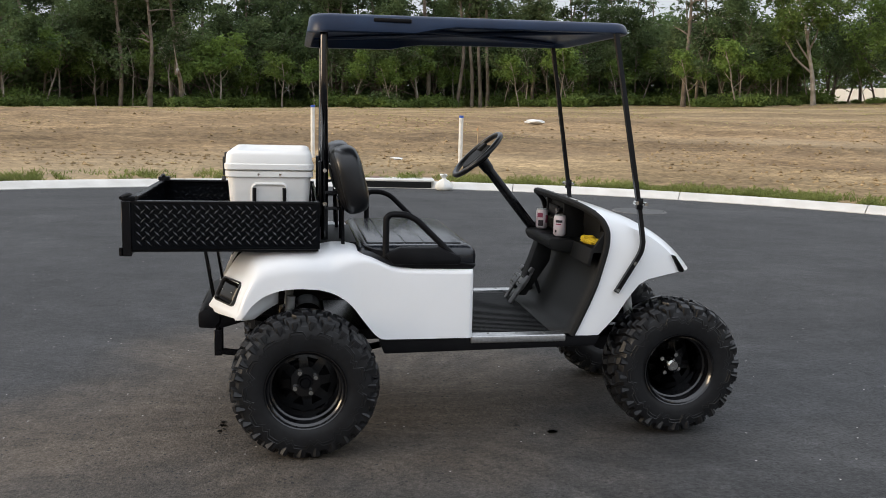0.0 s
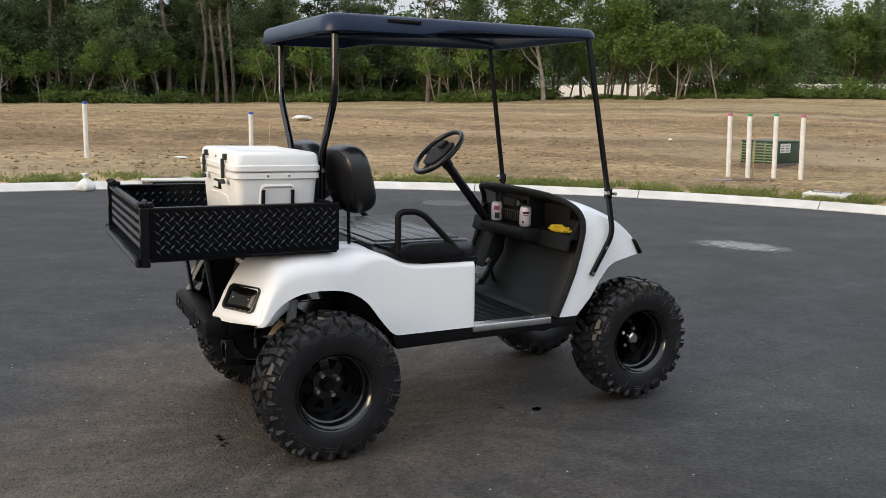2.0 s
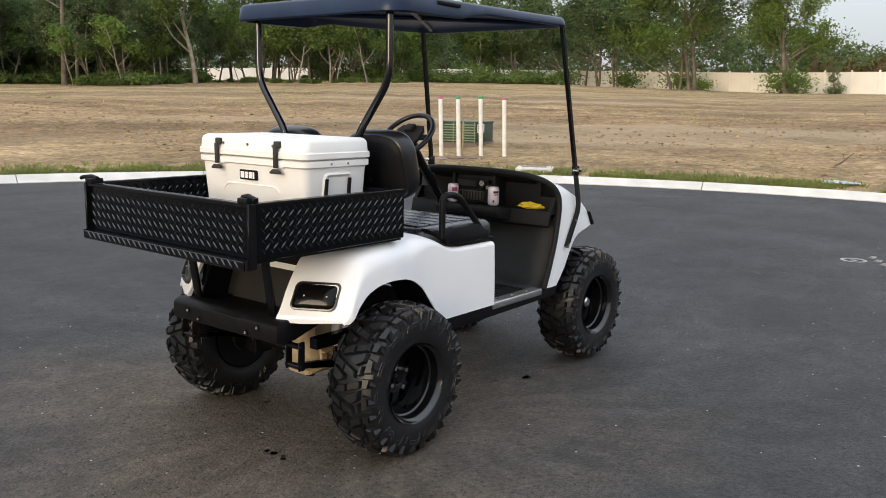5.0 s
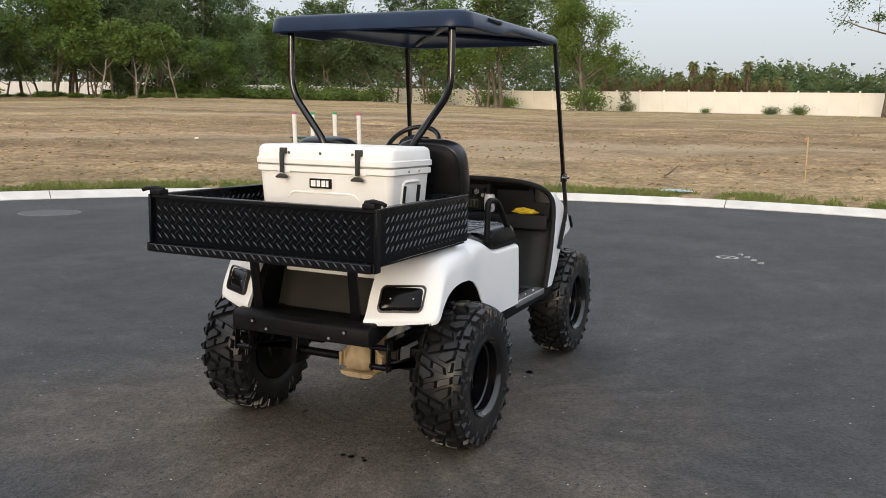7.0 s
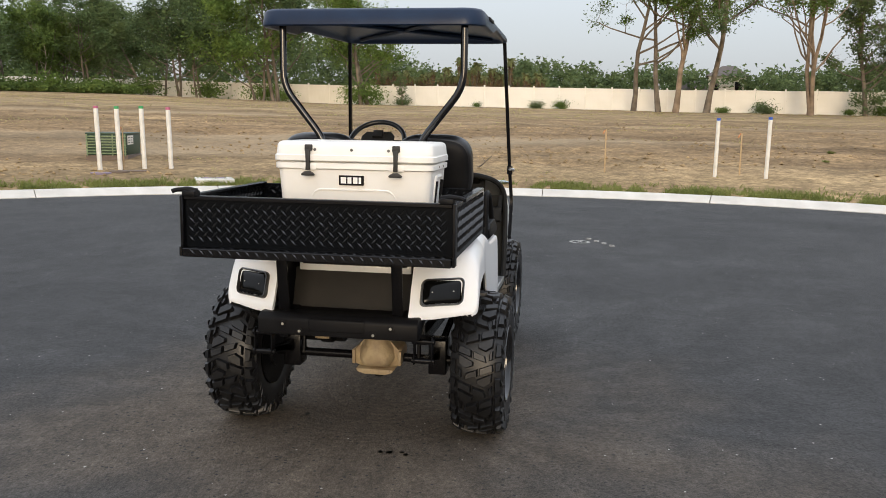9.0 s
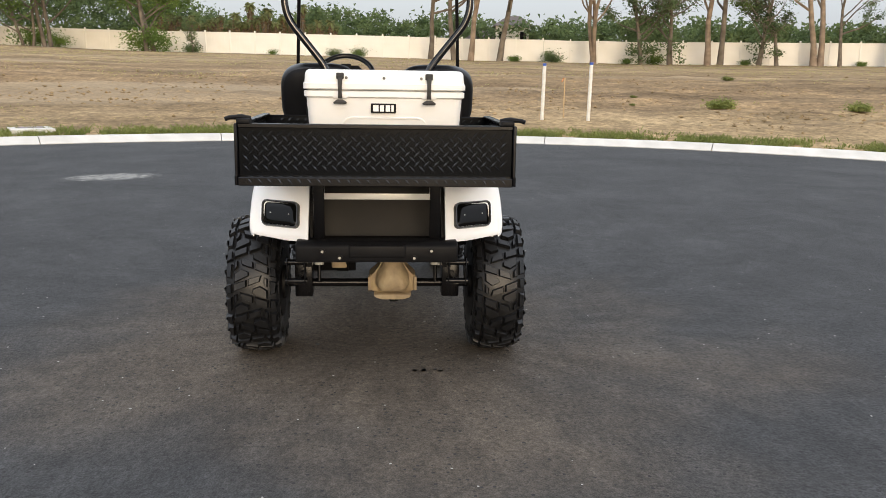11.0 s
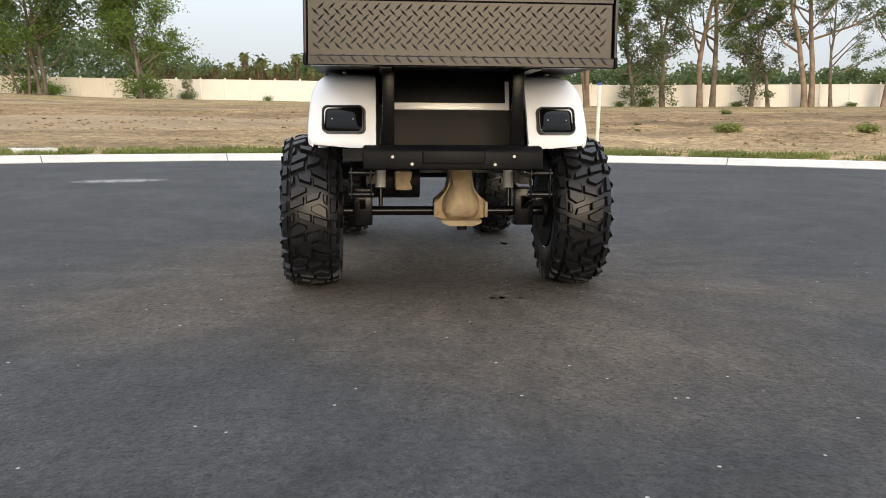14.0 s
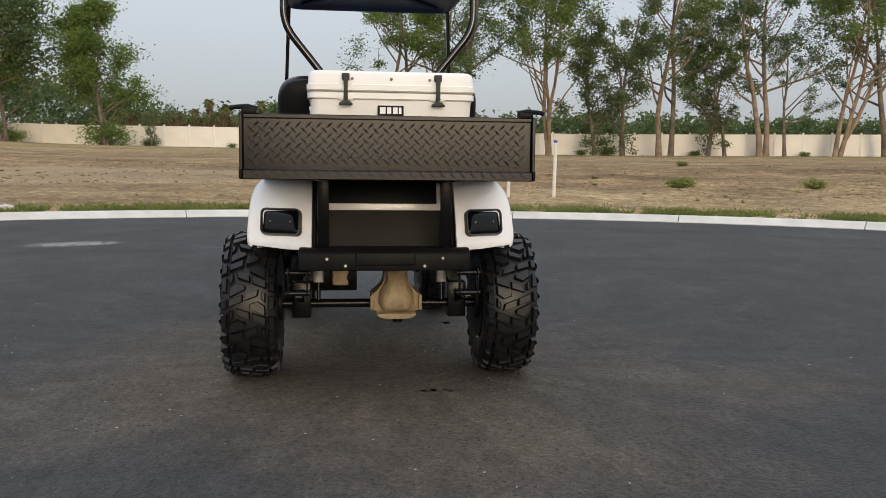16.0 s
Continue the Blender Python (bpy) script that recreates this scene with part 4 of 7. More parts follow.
def build_houses():
    """Two houses past the fence: one finished, one still a timber roof."""
    m_wall = material("house_stucco", (0.70, 0.66, 0.58), 0.85, scale=0.5)
    m_roof = material("roof_shingle", (0.12, 0.10, 0.09), 0.9, scale=0.8, bump=0.5, bump_scale=6)
    m_wood = material("new_timber", (0.50, 0.36, 0.19), 0.85, dark=(0.40, 0.28, 0.14), scale=0.7)
    x, y, z = spot(-8.6, 142)
    h = thing("house", "cream two-storey house with a brown shingle roof", "house", (x, y, z - 0.5))
    h.rotation_euler = (0, 0, radians(80))
    for (x0, x1, y0, y1, top, ridge) in ((-3.6, 2.0, -4, 4, 6.4, 8.2), (2.0, 7.0, -3.5, 3.5, 4.0, 5.8)):
        bm = bmesh.new()
        box(bm, x0, x1, y0, y1, 0, top)
        part("wall", bm, m_wall, h)
        bm = bmesh.new()
        mx, my = (x0 + x1) / 2, (y0 + y1) / 2
        a = [bm.verts.new(p) for p in ((x0 - 0.5, y0 - 0.5, top), (x1 + 0.5, y0 - 0.5, top), (x1 + 0.5, y1 + 0.5, top), (x0 - 0.5, y1 + 0.5, top))]
        b = [bm.verts.new(p) for p in ((mx - 1, my, ridge), (mx + 1, my, ridge))]
        for f in ((a[0], a[1], b[1], b[0]), (a[1], a[2], b[1]), (a[2], a[3], b[0], b[1]), (a[3], a[0], b[0]), (a[3], a[2], a[1], a[0])):
            bm.faces.new(f)
        part("roof", bm, m_roof, h, smooth=0)
        for wx in np.linspace(x0 + 1.1, x1 - 1.1, 2):
            for wy in (y0 - 0.03, y1 + 0.03):
                bm = bmesh.new()
                box(bm, wx - 0.5, wx + 0.5, wy - 0.05, wy + 0.05, top - 2.2, top - 0.9, 0.02)
                part("window", bm, M_LENS, h)
    x, y, z = spot(-25.5, 150)
    h = thing("house", "unfinished house with a bare timber roof frame", "house", (x, y, z - 0.5))
    h.rotation_euler = (0, 0, radians(62))
    bm = bmesh.new()
    box(bm, -9, 9, -5, 5, 0, 2.9)
    part("wall", bm, m_wall, h)
    for i in range(19):
        bm = bmesh.new()
        X = -9 + i
        for s in (-1, 1):
            tapered(bm, [Vector((X, s * 5.4, 2.9)), Vector((X, 0, 4.7))], [0.08, 0.08], 4)
        tapered(bm, [Vector((X, -5.4, 2.95)), Vector((X, 5.4, 2.95))], [0.08, 0.08], 4)
        part("truss", bm, m_wood, h)
    bm = bmesh.new()
    grid(bm, [[(x, s * 5.5, 2.95), (x, 0, 4.75)] for s in (1,) for x in (-9, 2)])
    part("sheathing", bm, m_wood, h, smooth=0)


build_houses()

# ---- the golf cart ----
cart = thing("golf_cart", "white lifted golf cart with black knobbly tyres parked on the asphalt", "golf cart")
Z_HI = [(-0.402, 0.585), (-0.387, 0.640), (-0.356, 0.700), (-0.322, 0.757), (-0.288, 0.806), (-0.255, 0.833), (-0.21, 0.845), (-0.15, 0.852), (-0.08, 0.856), (0.06, 0.860), (0.12, 0.868), (0.19, 0.866), (0.26, 0.843), (0.355, 0.797), (0.42, 0.785), (0.73, 0.779)]
Z_LO = [(-0.292, 0.586), (-0.280, 0.572), (-0.268, 0.566), (-0.255, 0.582), (-0.238, 0.620), (-0.178, 0.676), (-0.105, 0.703), (-0.03, 0.710), (0.06, 0.703), (0.12, 0.685), (0.189, 0.640), (0.25, 0.556), (0.311, 0.482), (0.33, 0.480), (0.73, 0.480)]


def body_shell(side):
    """One flank of the rear body: fender rounded off at the back, wheel arch, shoulder and side panel."""
    bm = bmesh.new()
    xs = np.concatenate([np.linspace(-0.288, -0.10, 40), np.linspace(-0.09, 0.34, 40), np.linspace(0.36, 0.694, 13), np.linspace(0.698, 0.722, 9)])
    rows = []
    for xo in xs:
        g = max(0.0, (-0.04 - xo) / 0.23)
        xi = xo - 0.114 * g ** 1.25
        hi, lo = eased(Z_HI, xi), eased(Z_LO, xo)
        flare = min(1.0, max(0.0, (0.24 - xo) / 0.30))
        w = (0.516 if xo <= 0.702 else 0.516 - 0.022 * (1 - math.sqrt(max(0.0, 1 - ((xo - 0.702) / 0.020) ** 2)))) + 0.026 * flare * flare * (3 - 2 * flare)
        lo_in = min(lo, hi - 0.006) if xo > -0.22 else min(0.578, hi - 0.004)
        soft = min(1.0, max(0.0, (xo - 0.06) / 0.26))
        r = min(0.118 - 0.096 * soft * soft * (3 - 2 * soft), max(0.004, (hi - min(lo, hi - 0.01)) * 0.62))
        prof = []
        base = min(lo, hi - 0.012)
        for k in range(5):
            z = base + (hi - r - base) * k / 4
            tuck = max(0.0, (0.612 - z) / 0.05) ** 2 * min(1.0, max(0.0, (-0.14 - xo) / 0.12))
            prof.append((w - (0.012 + 0.004 * flare) * max(0, (z - 0.48) / 0.35) ** 2 - 0.011 * min(1.0, tuck) - 0.020 * max(0.0, (-0.250 - xo) / 0.038) ** 2, z))
        w2 = prof[-1][0]
        for k in range(1, 11):
            a = math.pi / 2 * k / 10
            prof.append((w2 - r * (1 - math.cos(a)), hi - r + r * math.sin(a)))
        prof += [(y, hi + 0.003) for y in (0.378, 0.35, 0.32, 0.29, 0.282)]
        prof += [(0.280, max(lo_in, hi - 0.03))]
        row = []
        for y, z in prof:
            f = min(1.0, max(0.0, (y - 0.28) / 0.235)) ** 1.15
            row.append((xi + (xo - xi) * f, side * y, z))
        rows.append(row)
    vs = grid(bm, rows)
    # short drop of the rear edge down to the bumper line
    low = [bm.verts.new((v.co.x + 0.004, v.co.y, min(v.co.z - 0.003, 0.572 + 0.010 * max(0.0, (abs(v.co.y) - 0.40) / 0.12)))) for v in vs[0]]
    for a, b, c, d in zip(vs[0], vs[0][1:], low[1:], low):
        bm.faces.new((a, b, c, d))
    ob = part("fender_panel", bm, M_PAINT, cart, "white gloss painted side panel with wheel arch", smooth=50)
    s = ob.modifiers.new("thick", "SOLIDIFY")
    s.thickness, s.offset = 0.006, -1
    ob.modifiers.new("crisp", "EDGE_SPLIT").split_angle = radians(70)
    return ob


def tail_lamp(side, parent):
    """A lamp that wraps round the fender's rear corner, in width, outward and up axes of its own."""
    w = Vector((0.47, side * 0.88, 0)).normalized()
    n = Vector((-0.88, side * 0.47, 0)).normalized()
    up = Vector((math.sin(radians(24)), 0, math.cos(radians(24))))
    out = n * math.cos(radians(22)) + Vector((0, 0, 1)) * math.sin(radians(22))
    m = Matrix.Translation((-0.316, side * 0.400, 0.674)) @ Matrix((w, out, up)).transposed().to_4x4()
    bm = bmesh.new()
    stack_round(bm, [(-0.045, 0.091, 0.057, 0.024), (0.009, 0.091, 0.057, 0.024), (0.0135, 0.089, 0.055, 0.023), (0.0140, 0.0845, 0.0505, 0.020), (0.0100, 0.0830, 0.049, 0.019), (-0.004, 0.080, 0.046, 0.018), (-0.005, 0.050, 0.020, 0.010)])
    bmesh.ops.transform(bm, matrix=m, verts=bm.verts)
    lamp = part("tail_lamp", bm, M_BEZEL, parent, "black moulded tail lamp bezel", smooth=40)
    bm = bmesh.new()
    stack_round(bm, [(-0.006, 0.0805, 0.0465, 0.018), (0.004, 0.0805, 0.0465, 0.018), (0.0075, 0.076, 0.042, 0.016), (0.0100, 0.048, 0.026, 0.014), (0.0105, 0.024, 0.012, 0.010)])
    bmesh.ops.transform(bm, matrix=m, verts=bm.verts)
    part("lens", bm, M_LENS, lamp, "smoked black lens", smooth=60)
    for x in (-0.045, 0.045):
        bm = bmesh.new()
        cyl(bm, (x, 0.004, 0), (x, 0.0125, 0), 0.0030, n=8)
        bmesh.ops.transform(bm, matrix=m, verts=bm.verts)
        part("screw", bm, M_BOLT, lamp)


def stack_round(bm, levels):
    """Rounded rectangles at steps along y, joined and capped: (y, half width, half height, corner)."""
    loops = []
    for y, hw, hh, r in levels:
        vs = []
        for cx, cz, a0 in ((hw - r, hh - r, 0), (-hw + r, hh - r, 90), (-hw + r, -hh + r, 180), (hw - r, -hh + r, 270)):
            for i in range(6):
                a = radians(a0 + 18 * i)
                vs.append(bm.verts.new((cx + r * math.cos(a), y, cz + r * math.sin(a))))
        loops.append(vs)
    stack(bm, loops)


def stack(bm, loops):
    for a, b in zip(loops, loops[1:]):
        for j in range(len(a)):
            bm.faces.new((a[j], a[(j + 1) % len(a)], b[(j + 1) % len(a)], b[j]))
    bm.faces.new(loops[0][::-1])
    bm.faces.new(loops[-1])


R_TYRE = 0.314


def tyre_mesh():
    """A knobbly tyre about the y axis: rounded carcass, arrowed split bars, five-sided blocks and shoulder lugs."""
    bm = bmesh.new()
    prof = [(-0.098, 0.158), (-0.103, 0.166), (-0.110, 0.195), (-0.112, 0.225), (-0.110, 0.250), (-0.104, 0.270), (-0.088, 0.281), (-0.045, 0.290), (0, 0.292)]
    prof = prof + [(-u, r) for u, r in prof[-2::-1]]
    revolve(bm, prof, 66)
    rnd = random.Random(19)

    def base(u):
        return curve_at(sorted([(u2, r2) for u2, r2 in prof if r2 > 0.249]), u)

    def lug(corners, rise=0.0235):
        """A block over corners of (across, degrees) that stands proud of the carcass, its rim chamfered by 3 mm."""
        rings = []
        cu = sum(c[0] for c in corners) / len(corners)
        ca = sum(c[1] for c in corners) / len(corners)
        eu = max(abs(c[0] - cu) for c in corners)
        ea = max(abs(c[1] - ca) for c in corners)
        rise *= rnd.uniform(0.93, 1.05)
        for k, inset in ((0, 0.0010), (0.80, 0.0034), (1, 0.0066)):
            vs = []
            for u, a in corners:
                uu = cu + (u - cu) * (1 - inset / eu)
                aa = ca + (a - ca) * (1 - inset / 0.0052 / ea)
                crown = 0.024 * (abs(uu) / 0.11) ** 2.6
                r = min(base(max(-0.110, min(0.110, uu))) - 0.005 + k * (rise + 0.005), R_TYRE - crown - 0.004 * (k < 1))
                vs.append(bm.verts.new((r * math.cos(radians(aa)), uu, r * math.sin(radians(aa)))))
            rings.append(vs)
        n = len(corners)
        bm.faces.new(rings[-1])
        for lowv, topv in zip(rings, rings[1:]):
            for i in range(n):
                bm.faces.new((lowv[i], lowv[(i + 1) % n], topv[(i + 1) % n], topv[i]))

    n = 13
    p = 360 / n
    slope = 72.0
    for i in range(n):
        for s in (-1, 1):
            a = i * p + (0 if s < 0 else p / 2)

            def bar(u, off):
                return (s * u, a + slope * (u + 0.045) + off)
            # long slanting bar from past the middle to the shoulder, split by narrow cuts
            lug([bar(-0.047, -2.2), bar(0.012, -3.1), bar(0.012, 3.0), bar(-0.040, 2.9)])
            lug([bar(0.015, -3.1), bar(0.076, -3.3), bar(0.074, 3.1), bar(0.015, 3.0)])
            # five-sided block in the wide part of the gap, and a smaller one at its foot
            lug([(-s * 0.006, a + 8.9), (-s * 0.006, a + 12.2), (-s * 0.038, a + 15.2), (-s * 0.073, a + 18.2), (-s * 0.071, a + 10.6), (-s * 0.040, a + 6.4)], 0.022)
            lug([(-s * 0.053, a - 0.6), (-s * 0.073, a + 0.6), (-s * 0.072, a + 8.4), (-s * 0.052, a + 5.0)], 0.022)
            # shoulder lugs that reach down the sidewall
            lug([(s * 0.079, a + 4.4), (s * 0.105, a + 5.4), (s * 0.110, a + 14.2), (s * 0.077, a + 13.0)], 0.021)
            lug([(s * 0.077, a + 15.6), (s * 0.110, a + 17.4), (s * 0.104, a + 27.6), (s * 0.080, a + 28.6)], 0.021)
            for b in (a + 9.4, a + 22.6):
                q = [Vector((r * math.cos(radians(b + d)), s * u, r * math.sin(radians(b + d)))) for r, u, d in ((0.285, 0.098, 0), (0.272, 0.102, -0.6), (0.254, 0.1075, -1.4))]
                tapered(bm, q, [0.016, 0.013, 0.006], 5)
            # double rib that zigzags round the sidewall
            for drop in (0.0, 0.013):
                zig = [(a + 1, 0.250), (a + 5, 0.228), (a + 9, 0.240), (a + 13, 0.226), (a + 17, 0.252), (a + 22, 0.252), (a + p + 1, 0.250)]
                q = [Vector(((r - drop) * math.cos(radians(b)), s * 0.1095, (r - drop) * math.sin(radians(b)))) for b, r in zig]
                tapered(bm, q, [0.0032] * 7, 4)
    return bm


def wheel_mesh():
    """A steel wheel about the y axis, its face to +y: barrel with stepped lip and a disc with eight windows."""
    bm = bmesh.new()
    d = -0.022
    prof = [(-0.104, 0.160), (-0.095, 0.146), (-0.05, 0.138), (d - 0.006, 0.132), (d + 0.03, 0.134), (0.052, 0.139), (0.057, 0.146), (0.090, 0.150), (0.096, 0.157), (0.107, 0.163), (0.110, 0.168), (0.104, 0.169)]
    revolve(bm, prof, 48)
    ring = []
    r_in, r_out = 0.066, 0.108
    for k in range(8):
        c = 45 * k
        ring += [(c - 13, c - 4), (c + 13, c + 4)]

    def v(r, a, u):
        return bm.verts.new((r * math.cos(radians(a)), u, r * math.sin(radians(a))))
    hub = [v(r_in, b, d + 0.012) for a, b in ring]
    mid = [v(r_out, a, d) for a, b in ring]
    rim = [v(0.133, a, d - 0.004) for a, b in ring]
    n = len(ring)
    fs = [bm.faces.new(hub)]
    for i in range(n):
        j = (i + 1) % n
        if i % 2:
            fs.append(bm.faces.new((hub[i], mid[i], mid[j], hub[j])))
        fs.append(bm.faces.new((mid[i], rim[i], rim[j], mid[j])))
    bmesh.ops.solidify(bm, geom=fs, thickness=0.005)
    return bm


def build_wheels():
    meshes = {}
    for x, y, z, front in ((0.0, -0.537, 0.306, 0), (0.0, 0.537, 0.306, 0), (1.688, -0.434, 0.314, 1), (1.688, 0.434, 0.314, 1)):
        side = 1 if y > 0 else -1
        w = new("wheel")
        w.parent = cart
        w.matrix_basis = pose(x, y, z, 0, 17 * side + 31 * front, 0 if side > 0 else 180)
        if not meshes:
            a = part("tyre", tyre_mesh(), M_RUBBER, w, "black knobbly off-road tyre", smooth=32)
            b = part("rim", wheel_mesh(), M_RIM, w, "gloss black steel rim with eight windows", smooth=30)
            meshes["tyre"], meshes["rim"] = a.data, b.data
        else:
            for name, label in (("tyre", "black knobbly off-road tyre"), ("rim", "gloss black steel rim with eight windows")):
                ob = new(name, meshes[name])
                ob.parent = w
                tagged(ob, label)
        for k in range(4):
            a = radians(45 + 90 * k)
            bm = bmesh.new()
            cyl(bm, (0.049 * math.cos(a), -0.012, 0.049 * math.sin(a)), (0.049 * math.cos(a), 0.012, 0.049 * math.sin(a)), 0.0115, 0.010, 6)
            part("lug_nut", bm, M_CHROME, w)
        bm = bmesh.new()
        if front:
            cyl(bm, (0, -0.012, 0), (0, 0.040, 0), 0.031, 0.028, 24)
            cyl(bm, (0, 0.040, 0), (0, 0.047, 0), 0.028, 0.021, 24)
        else:
            cyl(bm, (0, -0.012, 0), (0, 0.004, 0), 0.034, 0.030, 24)
            cyl(bm, (0, 0.004, 0), (0, 0.012, 0), 0.024, 0.018, 24)
        part("hub_cap", bm, M_CHROME if front else M_STEEL, w, "bright metal dust cap" if front else "")
        bm = bmesh.new()
        cyl(bm, (0, -0.12, 0), (0, -0.035, 0), 0.075, 0.085, 24)
        # black disc added across the barrel in place of the shade inside it
        cyl(bm, (0, -0.106, 0), (0, -0.098, 0), 0.155, 0.155, 32)
        part("brake_drum", bm, M_BLACK, w)


def build_rear_body():
    for s in (-1, 1):
        body_shell(s)
        tail_lamp(s, cart)
        # dark inner wheel housing
        bm = bmesh.new()
        prism(bm, [(-0.25, 0.56), (-0.2, 0.66), (-0.13, 0.72), (-0.02, 0.745), (0.1, 0.735), (0.2, 0.68), (0.27, 0.58), (0.33, 0.49), (0.40, 0.49), (0.40, 0.77), (0.22, 0.86), (-0.2, 0.85), (-0.30, 0.76), (-0.33, 0.62)], s * 0.275, s * 0.30)
        part("wheel_housing", bm, M_BLACK, cart)
        bm = bmesh.new()
        grid(bm, [[(x, s * y, z) for y in (0.30, 0.495)] for x, z in ((-0.07, 0.728), (-0.02, 0.735), (0.1, 0.725), (0.2, 0.672), (0.3, 0.55))])
        part("arch_liner", bm, M_BLACK, cart)
        # the fender's inner return behind the wheel
        bm = bmesh.new()
        rows = []
        for x in np.linspace(-0.262, -0.112, 7):
            y = 0.500 - 0.60 * (x + 0.262)
            lo = max(0.568, 0.306 + math.sqrt(0.335 ** 2 - x * x))
            rows.append([(x, s * y, lo + (eased(Z_LO, x) + 0.03 - lo) * k / 3) for k in range(4)])
        grid(bm, rows)
        part("inner_fender", bm, M_PAINT, cart, "pale inner fender wall").modifiers.new("thick", "SOLIDIFY").thickness = 0.004
    # front wall of the seat base
    bm = bmesh.new()
    box(bm, 0.700, 0.716, -0.47, 0.47, 0.48, 0.785, 0.004)
    part("seat_base_front", bm, M_PAINT, cart)
    bm = bmesh.new()
    box(bm, 0.02, 0.70, -0.45, 0.45, 0.76, 0.80)
    box(bm, -0.10, 0.30, -0.29, 0.29, 0.83, 0.868)
    part("deck", bm, M_BLACK, cart)
    # bag well at the back
    bm = bmesh.new()
    box(bm, -0.345, -0.12, -0.282, 0.282, 0.545, 0.565)
    for s in (-1, 1):
        prism(bm, [(-0.355, 0.565), (-0.12, 0.565), (-0.12, 0.85), (-0.25, 0.85)], s * 0.268, s * 0.279)
    part("bag_well", bm, M_BLACK, cart)
    bm = bmesh.new()
    prism(bm, [(-0.225, 0.565), (-0.215, 0.565), (-0.165, 0.725), (-0.175, 0.725)], -0.262, 0.262)
    part("well_panel", bm, M_WELL, cart, "dark brown-grey moulded panel")
    bm = bmesh.new()
    prism(bm, [(-0.188, 0.716), (-0.150, 0.716), (-0.120, 0.83), (-0.160, 0.83)], -0.245, 0.245, 0.005)
    part("rear_trim", bm, M_PAINT, cart)
    # matte black block stands in for the dark of the opening inside the trim
    bm = bmesh.new()
    prism(bm, [(-0.193, 0.744), (-0.17, 0.744), (-0.14, 0.835), (-0.168, 0.835)], -0.226, 0.228, 0.003)
    part("rear_access_panel", bm, M_BLACK, cart)
    # bumper
    bm = bmesh.new()
    prism(bm, [(-0.455, 0.497), (-0.385, 0.492), (-0.36, 0.52), (-0.36, 0.585), (-0.43, 0.583), (-0.455, 0.565)], -0.330, 0.330, 0.010)
    bumper = part("bumper", bm, M_BLACK, cart, "black moulded plastic bumper")
    for s in (-1, 1):
        bm = bmesh.new()
        prism(bm, [(-0.400, 0.503), (-0.355, 0.492), (-0.190, 0.540), (-0.180, 0.570), (-0.370, 0.572)], s * 0.225, s * 0.318, 0.006)
        part("bumper_arm", bm, M_BLACK, bumper)
    bm = bmesh.new()
    box(bm, -0.4585, -0.44, -0.118, 0.118, 0.514, 0.570, 0.010, 3)
    part("bumper_pad", bm, M_BLACK, bumper)
    for y, z in ((0.222, 0.543), (-0.221, 0.546), (0.152, 0.517), (-0.151, 0.516)):
        bm = bmesh.new()
        cyl(bm, (-0.459, y, z), (-0.445, y, z), 0.0125, n=16)
        part("bolt_recess", bm, M_BLACK, bumper)
        bm = bmesh.new()
        cyl(bm, (-0.4615, y, z), (-0.452, y, z), 0.0056, n=10)
        part("bolt", bm, M_BOLT, bumper)
    # rocker panels, sill plates, floor
    for s in (-1, 1):
        bm = bmesh.new()
        prism(bm, [(0.312, 0.477), (0.337, 0.410), (1.29, 0.425), (1.315, 0.470)], s * 0.40, s * 0.497, 0.006)
        part("rocker_panel", bm, M_BLACK, cart)
        bm = bmesh.new()
        box(bm, 0.716, 1.150, s * 0.44, s * 0.505, 0.450, 0.484, 0.006, 3)
        sill = part("sill_plate", bm, M_ALU, cart, "bright aluminium sill plate")
        for x in (0.80, 0.93, 1.06):
            bm = bmesh.new()
            cyl(bm, (x, s * 0.47, 0.482), (x, s * 0.47, 0.488), 0.006, n=8)
            part("screw", bm, M_CHROME, sill)
    bm = bmesh.new()
    box(bm, 0.714, 1.24, -0.44, 0.44, 0.44, 0.474)
    floor = part("floor_mat", bm, M_DASH, cart, "black ribbed rubber floor mat")
    for i in range(34):
        bm = bmesh.new()
        box(bm, 0.735, 1.16, -0.405 + i * 0.0242, -0.392 + i * 0.0242, 0.474, 0.4775, 0.001, 1)
        part("mat_rib", bm, M_DASH, floor)


